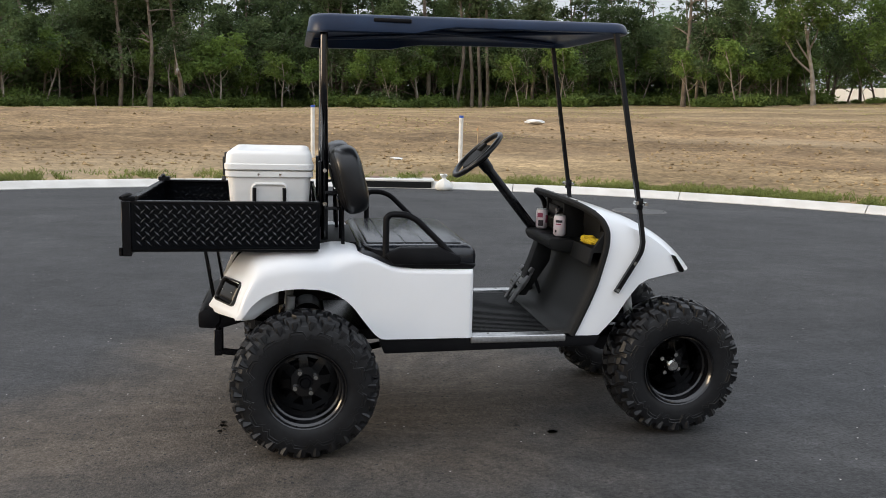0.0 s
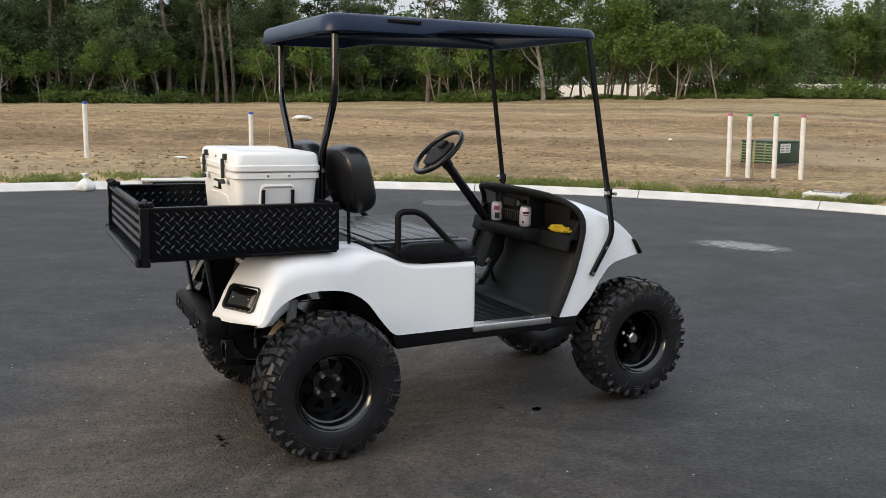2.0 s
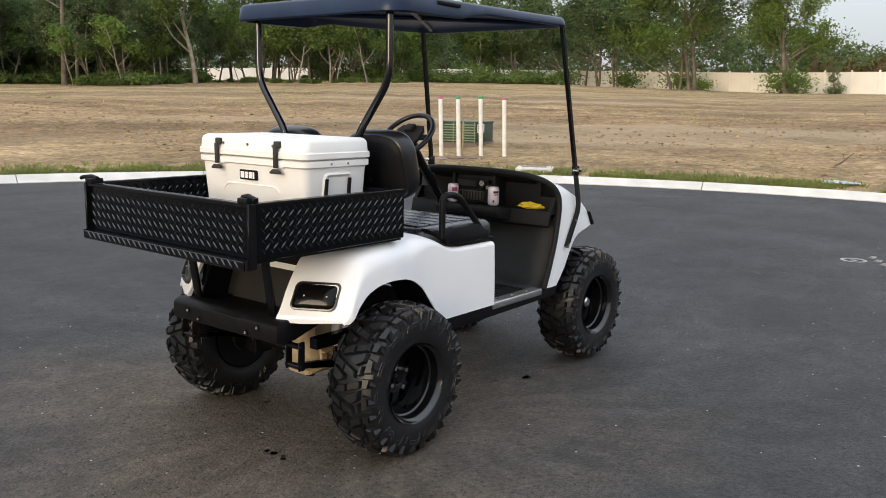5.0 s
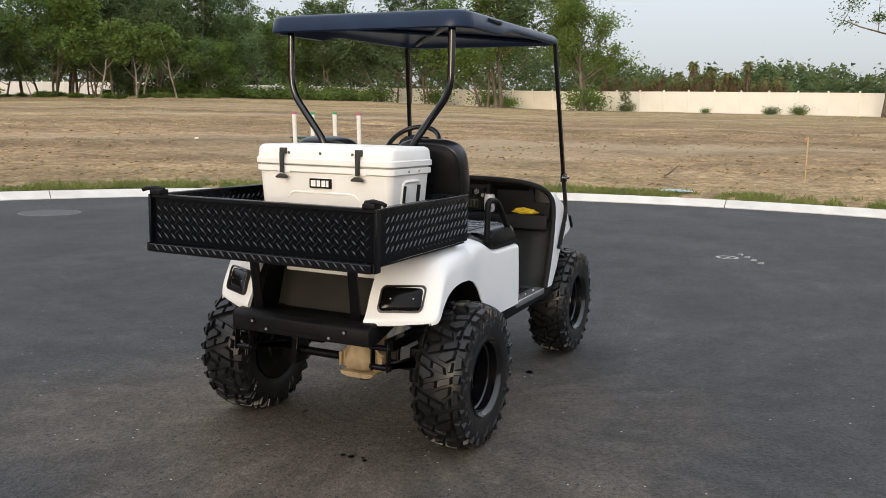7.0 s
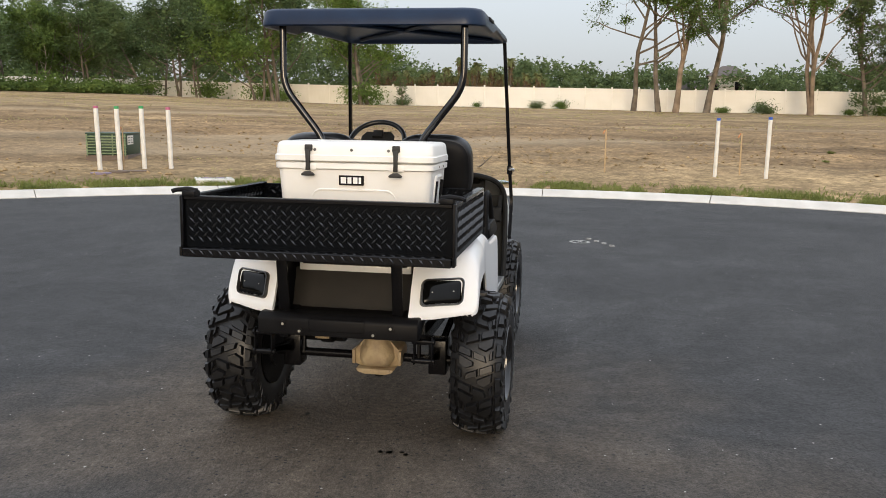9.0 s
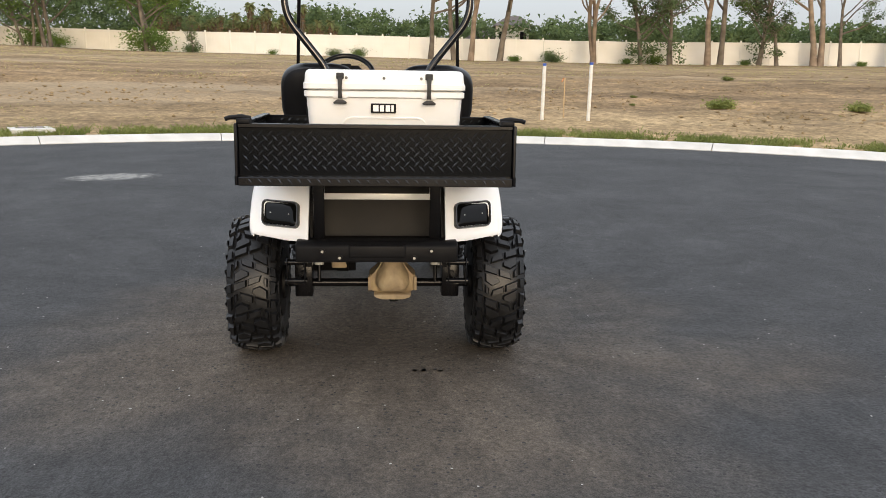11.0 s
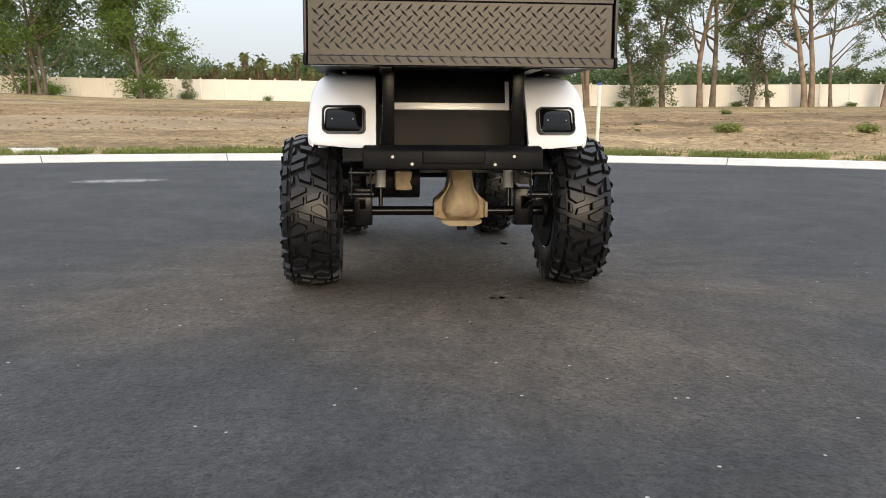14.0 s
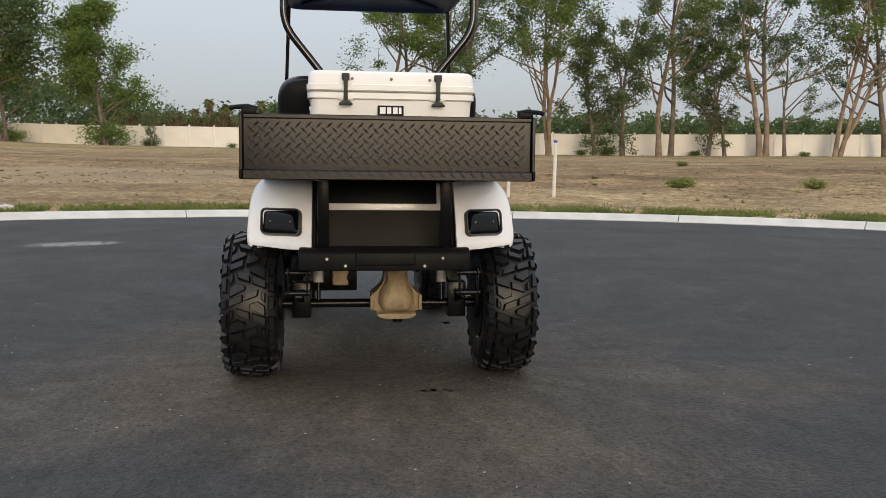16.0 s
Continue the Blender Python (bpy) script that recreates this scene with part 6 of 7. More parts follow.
def build_bed():
    bm = bmesh.new()
    box(bm, -0.725, 0.055, -0.50, 0.50, 0.862, 0.876)
    bed = part("cargo_bed", bm, M_BLACK, cart, "black tread-plate cargo bed")
    for s in (-1, 1):
        bm = bmesh.new()
        box(bm, -0.686, 0.060, s * 0.494, s * 0.512, 0.872, 1.064, 0.002, 1)
        tread(bm, (-0.676, s * 0.512, 0.884), (1, 0, 0), (0, 0, 1), (0, s, 0), 0.726, 0.170)
        tread(bm, (-0.66, s * 0.494, 0.884), (1, 0, 0), (0, 0, 1), (0, -s, 0), 0.70, 0.170)
        part("side_wall", bm, M_PLATE, bed, smooth=15).data.materials.append(M_PLATEGLINT)
        bm = bmesh.new()
        box(bm, -0.686, 0.060, s * 0.482, s * 0.514, 1.060, 1.070, 0.002, 1)
        part("top_rail", bm, M_STEEL, bed)
        bm = bmesh.new()
        box(bm, -0.722, -0.686, s * 0.502, s * 0.514, 0.846, 1.070, 0.003, 1)
        part("corner_post", bm, M_STEEL, bed)
        # toggle latch on the corner
        bm = bmesh.new()
        box(bm, -0.722, -0.668, s * 0.455, s * 0.505, 1.068, 1.088, 0.005)
        latch = part("latch", bm, M_BLACK, bed, "black rubber toggle latch")
        bm = bmesh.new()
        tube(bm, [(-0.695, s * 0.455, 1.086), (-0.70, s * 0.49, 1.092), (-0.71, s * 0.53, 1.090), (-0.715, s * 0.545, 1.084)], [0.010, 0.010, 0.011, 0.011, 0.011, 0.010, 0.009, 0.008], 8, 0.02)
        part("lever", bm, M_BLACK, latch)
        bm = bmesh.new()
        cyl(bm, (-0.729, s * 0.509, 0.848), (-0.729, s * 0.509, 0.882), 0.006, n=8)
        part("hinge_pin", bm, M_STEEL, bed)
        # strut down to the bumper
        bm = bmesh.new()
        prism(bm, [(-0.396, 0.575), (-0.384, 0.575), (-0.428, 0.862), (-0.440, 0.862)], s * 0.214, s * 0.258, 0.003)
        part("bed_strut", bm, M_STEEL, bed)
        bm = bmesh.new()
        box(bm, -0.70, 0.05, s * 0.25 - 0.02, s * 0.25 + 0.02, 0.842, 0.862)
        part("bed_rail", bm, M_STEEL, bed)
        bm = bmesh.new()
        cyl(bm, (-0.12, s * 0.40, 0.835), (-0.12, s * 0.40, 0.870), 0.012, n=10)
        part("bed_foot", bm, M_ALU, bed)
    bm = bmesh.new()
    box(bm, 0.046, 0.060, -0.494, 0.494, 0.872, 1.064, 0.002, 1)
    tread(bm, (0.046, -0.48, 0.884), (0, 1, 0), (0, 0, 1), (-1, 0, 0), 0.96, 0.170)
    part("front_wall", bm, M_PLATE, bed, smooth=15).data.materials.append(M_PLATEGLINT)
    bm = bmesh.new()
    box(bm, -0.704, -0.692, -0.5015, 0.5015, 0.878, 1.060, 0.002, 1)
    tread(bm, (-0.704, 0.494, 0.892), (0, -1, 0), (0, 0, 1), (-1, 0, 0), 0.988, 0.158)
    gate = part("tailgate", bm, M_PLATE, bed, "black tread-plate tailgate", smooth=15)
    gate.data.materials.append(M_PLATEGLINT)
    bm = bmesh.new()
    box(bm, -0.716, -0.686, -0.5015, 0.5015, 1.054, 1.070, 0.003, 1)
    part("gate_rail", bm, M_STEEL, gate)
    bm = bmesh.new()
    box(bm, -0.738, -0.690, -0.5015, 0.5015, 0.846, 0.878, 0.003, 1)
    tread(bm, (-0.738, 0.478, 0.848), (0, -1, 0), (0, 0, 1), (-1, 0, 0), 0.956, 0.032)
    tread(bm, (-0.732, 0.478, 0.878), (0, -1, 0), (1, 0, 0), (0, 0, 1), 0.956, 0.032)
    part("gate_step", bm, M_STEEL, gate, smooth=15).data.materials.append(M_PLATEGLINT)


def prism_x(bm, outline, x0, x1, bevel=0.0):
    """An outline in y and z, extruded along x."""
    k = len(bm.verts)
    a = [bm.verts.new((x0, y, z)) for y, z in outline]
    b = [bm.verts.new((x1, y, z)) for y, z in outline]
    n = len(a)
    fs = [bm.faces.new(a), bm.faces.new(b[::-1])] + [bm.faces.new((a[i], a[(i + 1) % n], b[(i + 1) % n], b[i])) for i in range(n)]
    if bevel:
        bmesh.ops.bevel(bm, geom=list({e for f in fs for e in f.edges}), offset=bevel, segments=2, affect="EDGES", profile=0.5)
    return bm


def build_running_gear():
    bm = bmesh.new()
    for s in (-1, 1):
        box(bm, -0.24, 1.62, s * 0.30 - 0.02, s * 0.30 + 0.02, 0.43, 0.475)
    box(bm, 0.10, 1.2, -0.30, 0.30, 0.455, 0.475)
    part("frame", bm, M_STEEL, cart)
    bm = bmesh.new()
    cyl(bm, (0, -0.46, 0.302), (0, 0.46, 0.302), 0.019, n=16)
    part("rear_axle", bm, M_STEEL, cart, "black axle tube")
    # differential housing
    c = -0.068
    bm = bmesh.new()
    half = [(0.046, 0.480), (0.047, 0.400), (0.060, 0.378), (0.104, 0.352), (0.108, 0.340), (0.108, 0.286), (0.098, 0.276), (0.070, 0.272)]
    prism_x(bm, [(c - y, z) for y, z in half] + [(c + y, z) for y, z in half[::-1]], -0.060, 0.07, 0.008)
    # swollen cover, deepest low down
    loops = []
    for x, k, top, low in ((-0.055, 1.0, 0.470, 0.276), (-0.085, 0.94, 0.440, 0.280), (-0.112, 0.78, 0.405, 0.286), (-0.126, 0.52, 0.375, 0.294)):
        pts = [(0.040, top), (0.048, 0.30 * low + 0.70 * top), (0.074, 0.55 * low + 0.45 * top), (0.080, 0.80 * low + 0.20 * top), (0.058, low)]
        loops.append([bm.verts.new((x, c + y * k, z)) for y, z in pts] + [bm.verts.new((x, c - y * k, z)) for y, z in pts[::-1]])
    stack(bm, loops)
    diff = part("differential", bm, M_TAN, cart, "raw tan cast differential housing", smooth=50)
    bm = bmesh.new()
    prism_x(bm, [(c - 0.086, 0.272), (c + 0.086, 0.272), (c + 0.078, 0.258), (c + 0.048, 0.248), (c - 0.048, 0.248), (c - 0.078, 0.258)], -0.112, 0.04, 0.004)
    part("cover_flange", bm, M_TAN, diff)
    for k in range(4):
        bm = bmesh.new()
        y = c - 0.066 + k * 0.044
        cyl(bm, (-0.116, y, 0.262), (-0.106, y, 0.262), 0.0065, n=6)
        part("bolt", bm, M_TAN, diff)
    for y in (c - 0.104, c + 0.104):
        bm = bmesh.new()
        prism_x(bm, [(y - 0.007, 0.282), (y + 0.007, 0.282), (y + 0.007, 0.346), (y - 0.007, 0.346)], -0.078, -0.04, 0.003)
        part("lug_ear", bm, M_TAN, diff)
    bm = bmesh.new()
    cyl(bm, (-0.05, -0.075, 0.228), (-0.05, -0.075, 0.252), 0.022, n=12)
    part("drain_plug", bm, M_BLACK, diff)
    bm = bmesh.new()
    cyl(bm, (0.02, 0.10, 0.43), (0.02, 0.30, 0.43), 0.075, n=24)
    cyl(bm, (-0.06, 0.13, 0.43), (-0.06, 0.18, 0.43), 0.06, n=20)
    part("motor", bm, M_BLACK, cart)
    bm = bmesh.new()
    box(bm, -0.12, 0.02, 0.135, 0.205, 0.395, 0.475, 0.01)
    part("motor_end", bm, M_TAN, cart, "raw tan cast motor end")
    for s in (-1, 1):
        bm = bmesh.new()
        for i in range(4):
            tube(bm, [(-0.36 + i * 0.07, s * 0.335, 0.395 - i * 0.012), (0.0, s * 0.335, 0.345 - i * 0.012), (0.40 - i * 0.07, s * 0.335, 0.42 - i * 0.012)], 0.012, 4, 0.2, square=True)
        part("leaf_spring", bm, M_STEEL, cart)
        bm = bmesh.new()
        box(bm, -0.045, 0.05, s * 0.295, s * 0.375, 0.245, 0.40, 0.006)
        part("axle_block", bm, M_STEEL, cart)
        bm = bmesh.new()
        for y in (0.300, 0.372):
            box(bm, -0.385, -0.352, s * y - 0.003, s * y + 0.003, 0.385, 0.50, 0.002, 1)
        cyl(bm, (-0.37, s * 0.29, 0.40), (-0.37, s * 0.382, 0.40), 0.012, n=10)
        cyl(bm, (-0.37, s * 0.29, 0.48), (-0.37, s * 0.382, 0.48), 0.012, n=10)
        part("shackle", bm, M_STEEL, cart)
        bm = bmesh.new()
        cyl(bm, (-0.08, s * 0.262, 0.405), (-0.06, s * 0.262, 0.62), 0.021, n=16)
        shock = part("shock_absorber", bm, M_SHOCK, cart, "white shock absorber body")
        bm = bmesh.new()
        cyl(bm, (-0.088, s * 0.262, 0.33), (-0.08, s * 0.262, 0.405), 0.009, n=10)
        part("shock_rod", bm, M_STEEL, shock)
        # front end
        bm = bmesh.new()
        tube(bm, [(1.66, 0, 0.36), (1.66, s * 0.2, 0.36), (1.676, s * 0.33, 0.32)], 0.022, 8, 0.05)
        part("front_axle", bm, M_STEEL, cart)
        bm = bmesh.new()
        cyl(bm, (1.55, s * 0.28, 0.42), (1.50, s * 0.30, 0.68), 0.021, n=16)
        part("front_shock", bm, M_SHOCK, cart, "white shock absorber body")
        bm = bmesh.new()
        for i in range(3):
            tube(bm, [(1.35, s * 0.26, 0.46 - i * 0.012), (1.66, s * 0.26, 0.40 - i * 0.012), (1.95 - i * 0.05, s * 0.26, 0.47 - i * 0.012)], 0.012, 4, 0.2, square=True)
        part("front_spring", bm, M_STEEL, cart)
        bm = bmesh.new()
        box(bm, 1.62, 1.72, s * 0.30, s * 0.345, 0.24, 0.40, 0.01)
        part("knuckle", bm, M_STEEL, cart)
    bm = bmesh.new()
    box(bm, 1.31, 1.44, -0.30, 0.30, 0.46, 0.74, 0.02)
    part("front_bulkhead", bm, M_BLACK, cart)


build_rear_body()
build_cowl()
build_steering()
build_roof()
build_seats()
build_bed()
build_running_gear()
build_wheels()


# ---- things on the cart ----
def rounded_loop(bm, x0, x1, y0, y1, z, r, n=5):
    vs = []
    for cx, cy, a0 in ((x1 - r, y1 - r, 0), (x0 + r, y1 - r, 90), (x0 + r, y0 + r, 180), (x1 - r, y0 + r, 270)):
        for i in range(n + 1):
            a = radians(a0 + 90 * i / n)
            vs.append(bm.verts.new((cx + r * math.cos(a), cy + r * math.sin(a), z)))
    return vs


def build_cooler():
    K = 0.955
    c = thing("cooler", "white moulded ice chest with black rubber latches in the cargo bed", "cooler", (-0.148, -0.030, 0.876))
    hx, hy = 0.178, 0.322
    bm = bmesh.new()
    levels = [(0.0, 0.030, 0.02), (0.012, 0.022, 0.03), (0.29, 0.004, 0.035), (0.296, -0.006, 0.035), (0.318, -0.006, 0.035), (0.322, 0.006, 0.03)]
    stack(bm, [rounded_loop(bm, -hx + d, hx - d, -hy + d, hy - d, z * K, r) for z, d, r in levels])
    body = part("body", bm, M_COOLER, c, smooth=40)
    bm = bmesh.new()
    levels = [(0.324, 0.004, 0.03), (0.326, -0.006, 0.035), (0.329, -0.009, 0.035), (0.350, -0.009, 0.035), (0.354, -0.004, 0.035), (0.392, -0.001, 0.036), (0.402, 0.004, 0.036), (0.408, 0.014, 0.034), (0.409, 0.05, 0.03), (0.4055, 0.055, 0.03)]
    stack(bm, [rounded_loop(bm, -hx + d, hx - d, -hy + d, hy - d, z * K, r) for z, d, r in levels])
    part("lid", bm, M_COOLER, c, "white lid with a stepped rim", smooth=40)
    # raised frame on the rear face and the rope handles' pockets
    bm = bmesh.new()
    tube(bm, [(-hx + 0.030, 0.18, 0.02), (-hx + 0.016, 0.18, 0.165), (-hx + 0.010, 0.15, 0.198), (-hx + 0.010, -0.15, 0.198), (-hx + 0.016, -0.18, 0.165), (-hx + 0.030, -0.18, 0.02)], 0.005, 6, 0.04)
    part("moulded_arch", bm, M_COOLER, body)
    bm = bmesh.new()
    box(bm, -hx - 0.004, -hx + 0.014, -0.046, 0.056, 0.218, 0.257, 0.002, 1)
    badge = part("badge", bm, M_BLACK, c, "small black badge with plain white bars")
    for y, half in ((-0.032, 0.005), (-0.013, 0.009), (0.011, 0.008), (0.036, 0.011)):
        bm = bmesh.new()
        box(bm, -hx - 0.0055, -hx, y - half, y + half, 0.225, 0.250)
        part("badge_bar", bm, M_COOLER, badge)
    for s in (-1, 1):
        y = s * 0.180
        bm = bmesh.new()
        box(bm, -hx - 0.016, -hx + 0.004, y - 0.015, y + 0.015, 0.352, 0.378, 0.004)
        prism_x(bm, [(y - 0.010, 0.358), (y + 0.010, 0.358), (y + 0.0055, 0.318), (y + 0.009, 0.276), (y - 0.009, 0.276), (y - 0.0055, 0.318)], -hx - 0.024, -hx - 0.012, 0.002)
        prism_x(bm, [(y - 0.028, 0.260), (y - 0.011, 0.272), (y + 0.011, 0.272), (y + 0.028, 0.260), (y + 0.025, 0.254), (y - 0.025, 0.254)], -hx - 0.028, -hx - 0.012, 0.003)
        part("latch", bm, M_LATCH, c, "black rubber tee latch")
        bm = bmesh.new()
        box(bm, -hx - 0.008, -hx + 0.01, y - 0.03, y + 0.03, 0.275, 0.304, 0.004)
        part("latch_keeper", bm, M_COOLER, body)
        # end handle: shallow framed pocket with two rope sides
        bm = bmesh.new()
        ye = s * (hy - 0.004)
        tube(bm, [(-0.078, ye - s * 0.020, 0.03), (-0.072, ye - s * 0.004, 0.235), (-0.06, ye, 0.252), (0.06, ye, 0.252), (0.072, ye - s * 0.004, 0.235), (0.078, ye - s * 0.020, 0.03)], 0.007, 6, 0.02)
        part("handle_frame", bm, M_COOLER, body)
        for x in (-0.062, 0.062):
            bm = bmesh.new()
            tube(bm, [(x * 1.03, ye - s * 0.012, 0.09), (x, ye + s * 0.004, 0.235)], 0.0075, 8)
            part("rope", bm, M_BLACK, c, "black handle rope")
        for x in (-0.045, 0.045):
            bm = bmesh.new()
            cyl(bm, (x, s * (hy + 0.004), 0.293), (x, s * (hy + 0.0085), 0.293), 0.005, n=8)
            part("screw", bm, M_CHROME, c)
    for y in (-0.148, 0.003, 0.155):
        bm = bmesh.new()
        cyl(bm, (-hx - 0.0050, y, 0.358), (-hx + 0.006, y, 0.358), 0.0060, n=10)
        part("screw", bm, M_PEDAL, c)


def build_cans():
    m_can = material("can_print", (0.80, 0.74, 0.74), 0.35, metal=0.15, dark=(0.74, 0.60, 0.62), scale=26)
    m_dark = material("can_dark_print", (0.035, 0.02, 0.025), 0.35, dark=(0.02, 0.015, 0.02), scale=30)
    m_red = material("can_red_print", (0.42, 0.08, 0.13), 0.35, dark=(0.30, 0.05, 0.10), scale=30)
    # bars of print on each can: material, start and end angle, bottom and top
    prints = [[(m_red, 0.7, 1.7, 0.058, 0.080), (m_dark, 0.9, 1.8, 0.014, 0.044), (m_red, 2.2, 2.8, 0.030, 0.070)],
              [(m_dark, 0.4, 1.5, 0.066, 0.078), (m_red, 0.5, 1.3, 0.055, 0.061), (m_dark, 0.3, 0.6, 0.018, 0.030)]]
    for (x, y, turn), bars in zip(((1.205, 0.125, 165), (1.215, -0.140, 190)), prints):
        can = thing("drink_can", "opened pale printed drink can in the cup tray", "can", (x, y, 0.8745), "cans in the tray")
        can.rotation_euler = (0, 0, radians(turn))
        bm = bmesh.new()
        prof = [(0.0, 0.022), (0.004, 0.026), (0.009, 0.0300), (0.084, 0.0300), (0.094, 0.0262), (0.097, 0.026)]
        loops = [[bm.verts.new((r * math.cos(a), r * math.sin(a), z)) for a in np.linspace(0, 2 * math.pi, 28, endpoint=False)] for z, r in prof]
        stack(bm, loops)
        part("body", bm, m_can, can)
        bm = bmesh.new()
        cyl(bm, (0, 0, 0.0965), (0, 0, 0.0992), 0.025, n=28)
        cyl(bm, (0.006, 0, 0.099), (0.006, 0, 0.1008), 0.010, n=14)
        part("lid", bm, M_SHOCK, can, "pale metal lid with tab")
        for m, a0, a1, z0, z1 in bars:
            bm = bmesh.new()
            grid(bm, [[(0.0304 * math.cos(a), 0.0304 * math.sin(a), z) for a in np.linspace(a0, a1, 10)] for z in (z0, z1)])
            part("print", bm, m, can, "printed patch")


def build_cloth():
    m = material("yellow_cloth", (0.80, 0.56, 0.02), 0.85, dark=(0.62, 0.42, 0.02), scale=18, bump=0.5, bump_scale=160)
    bm = bmesh.new()
    bmesh.ops.create_icosphere(bm, subdivisions=5, radius=1)
    for v in bm.verts:
        n = v.co.copy()
        k = 1 + 0.34 * noise.noise(n * 2.0) + 0.12 * noise.noise(n * 5.0)
        # sharp creases where the cloth gathers
        crease = abs(noise.noise(Vector((n.x * 2.2, n.y * 3.0, n.z * 2.2 + 4)))) + 0.5 * abs(noise.noise(n * 6.5))
        lift = 1 + 0.35 * n.y
        v.co = Vector((n.x * 0.030 * k, n.y * 0.066 * k, max(0.0, 0.013 * lift + n.z * 0.019 * lift * (k - 0.75 * max(0.0, 0.30 - crease) / 0.30))))
    ob = finish("cleaning_cloth", bm, m, 80)
    ob.matrix_world = pose(1.308, -0.325, 0.866, 0, 0, 12)
    tagged(ob, "crumpled bright yellow cleaning cloth in the dash bin", "cloth")


build_cooler()
build_cans()
build_cloth()


# ---- things round the road ----
def marker(x, y, tall, tip, lean=(0, 0), r=0.045, label="white plastic marker pipe with a coloured top"):
    t = thing("marker_pipe", label, "marker pipe", (x, y, height(x, y)), "marker pipes on the lots")
    t.rotation_euler = (radians(lean[0]), radians(lean[1]), 0)
    bm = bmesh.new()
    cyl(bm, (0, 0, -0.2), (0, 0, tall - 0.05), r, n=14)
    part("pipe", bm, M_WHITEPIPE, t)
    bm = bmesh.new()
    cyl(bm, (0, 0, tall - 0.05), (0, 0, tall), r * 1.02, n=14)
    part("painted_top", bm, tip, t)


def stake(x, y, tall, lean=0):
    t = thing("survey_stake", "thin wooden survey stake with an orange ribbon", "stake", (x, y, height(x, y)), "survey stakes")
    t.rotation_euler = (radians(lean), radians(lean), 0)
    bm = bmesh.new()
    box(bm, -0.008, 0.008, -0.013, 0.013, -0.2, tall, 0.003, 1)
    part("stick", bm, M_STAKE, t)
    bm = bmesh.new()
    rows = [[(0.02 * math.sin(k * 1.7), 0.02 + 0.012 * k + s * 0.007, tall - 0.01 - 0.020 * k + s * 0.014) for s in (-1, 1)] for k in range(5)]
    grid(bm, rows)
    part("ribbon", bm, M_ORANGE, t, "orange plastic ribbon")


M_STAKE = material("stake_wood", (0.50, 0.36, 0.20), 0.85, dark=(0.38, 0.26, 0.14), scale=9)
M_ORANGE = material("orange_ribbon", (0.60, 0.27, 0.12), 0.6, scale=9)
M_GREENTIP = material("green_paint", (0.05, 0.35, 0.12), 0.6, scale=9)
M_BLUETIP = material("blue_paint", (0.05, 0.12, 0.5), 0.6, scale=9)
M_PINKTIP = material("pink_paint", (0.5, 0.14, 0.24), 0.6, scale=9)
M_GREENBOX = material("green_enamel", (0.022, 0.06, 0.036), 0.5, dark=(0.016, 0.043, 0.026), scale=5)
M_SLAT = material("faded_slat", (0.21, 0.28, 0.15), 0.6, dark=(0.12, 0.17, 0.09), scale=14)
M_LIDPURPLE = material("purple_lid", (0.22, 0.17, 0.22), 0.7, scale=9)
M_LIDBROWN = material("brown_lid", (0.14, 0.10, 0.075), 0.7, scale=9)
M_CHALK = material("chalk_mark", (0.46, 0.45, 0.42), 0.95, dark=(0.25, 0.245, 0.23), scale=14, fine=(60, 0.4))

for x, y, tip, tall in ((11.65, 8.52, M_PINKTIP, 1.24), (11.84, 8.20, M_GREENTIP, 1.24), (12.20, 7.88, M_GREENTIP, 1.24), (12.38, 7.40, M_PINKTIP, 1.22)):
    marker(x, y, tall, tip, (0, -3))
stake(11.97, 8.20, 0.85)
for x, y, tall in ((14.1, -3.43, 1.17), (13.8, -4.35, 1.19)):
    marker(x, y, tall, M_BLUETIP, (0, -3), 0.038)
marker(0.38, 14.6, 1.12, M_BLUETIP)
marker(3.44, 13.6, 1.05, M_BLUETIP)
stake(3.70, 13.25, 0.85, 2)
stake(14.4, -3.95, 0.85)
stake(14.66, -1.26, 0.9)


def build_utility_box():
    t = thing("utility_box", "dark green steel utility cabinet with a slatted guard on the dirt", "utility box", (14.24, 9.75, height(14.24, 9.75)))
    t.rotation_euler = (0, 0, radians(16))
    bm = bmesh.new()
    box(bm, -0.62, 0.62, -0.45, 0.45, -0.3, 0.07, 0.01)
    part("plinth", bm, M_LIDBROWN, t)
    bm = bmesh.new()
    box(bm, -0.60, 0.60, -0.43, 0.43, 0.07, 0.52, 0.015)
    box(bm, -0.62, 0.62, -0.45, 0.45, 0.52, 0.56, 0.012)
    part("cabinet", bm, M_GREENBOX, t)
    for i in range(7):
        bm = bmesh.new()
        box(bm, -0.645, -0.605, -0.42, 0.44, 0.095 + i * 0.062, 0.120 + i * 0.062, 0.004, 1)
        part("slat", bm, M_SLAT, t, "faded green slat")
    for y in (-0.40, -0.13, 0.14, 0.41):
        bm = bmesh.new()
        box(bm, -0.650, -0.635, y - 0.012, y + 0.012, 0.05, 0.53, 0.003, 1)
        part("upright", bm, M_SLAT, t)
    bm = bmesh.new()
    box(bm, -0.56, -0.08, -0.442, -0.434, 0.30, 0.50)
    sign = part("notice", bm, M_WHITEPIPE, t, "white notice with grey bars")
    for i in range(3):
        for k in range(2):
            bm = bmesh.new()
            box(bm, -0.52 + k * 0.22, -0.38 + k * 0.22 - 0.03 * (i % 2), -0.446, -0.441, 0.335 + i * 0.055, 0.350 + i * 0.055)
            part("print_bar", bm, M_GREYPLASTIC, sign)


build_utility_box()


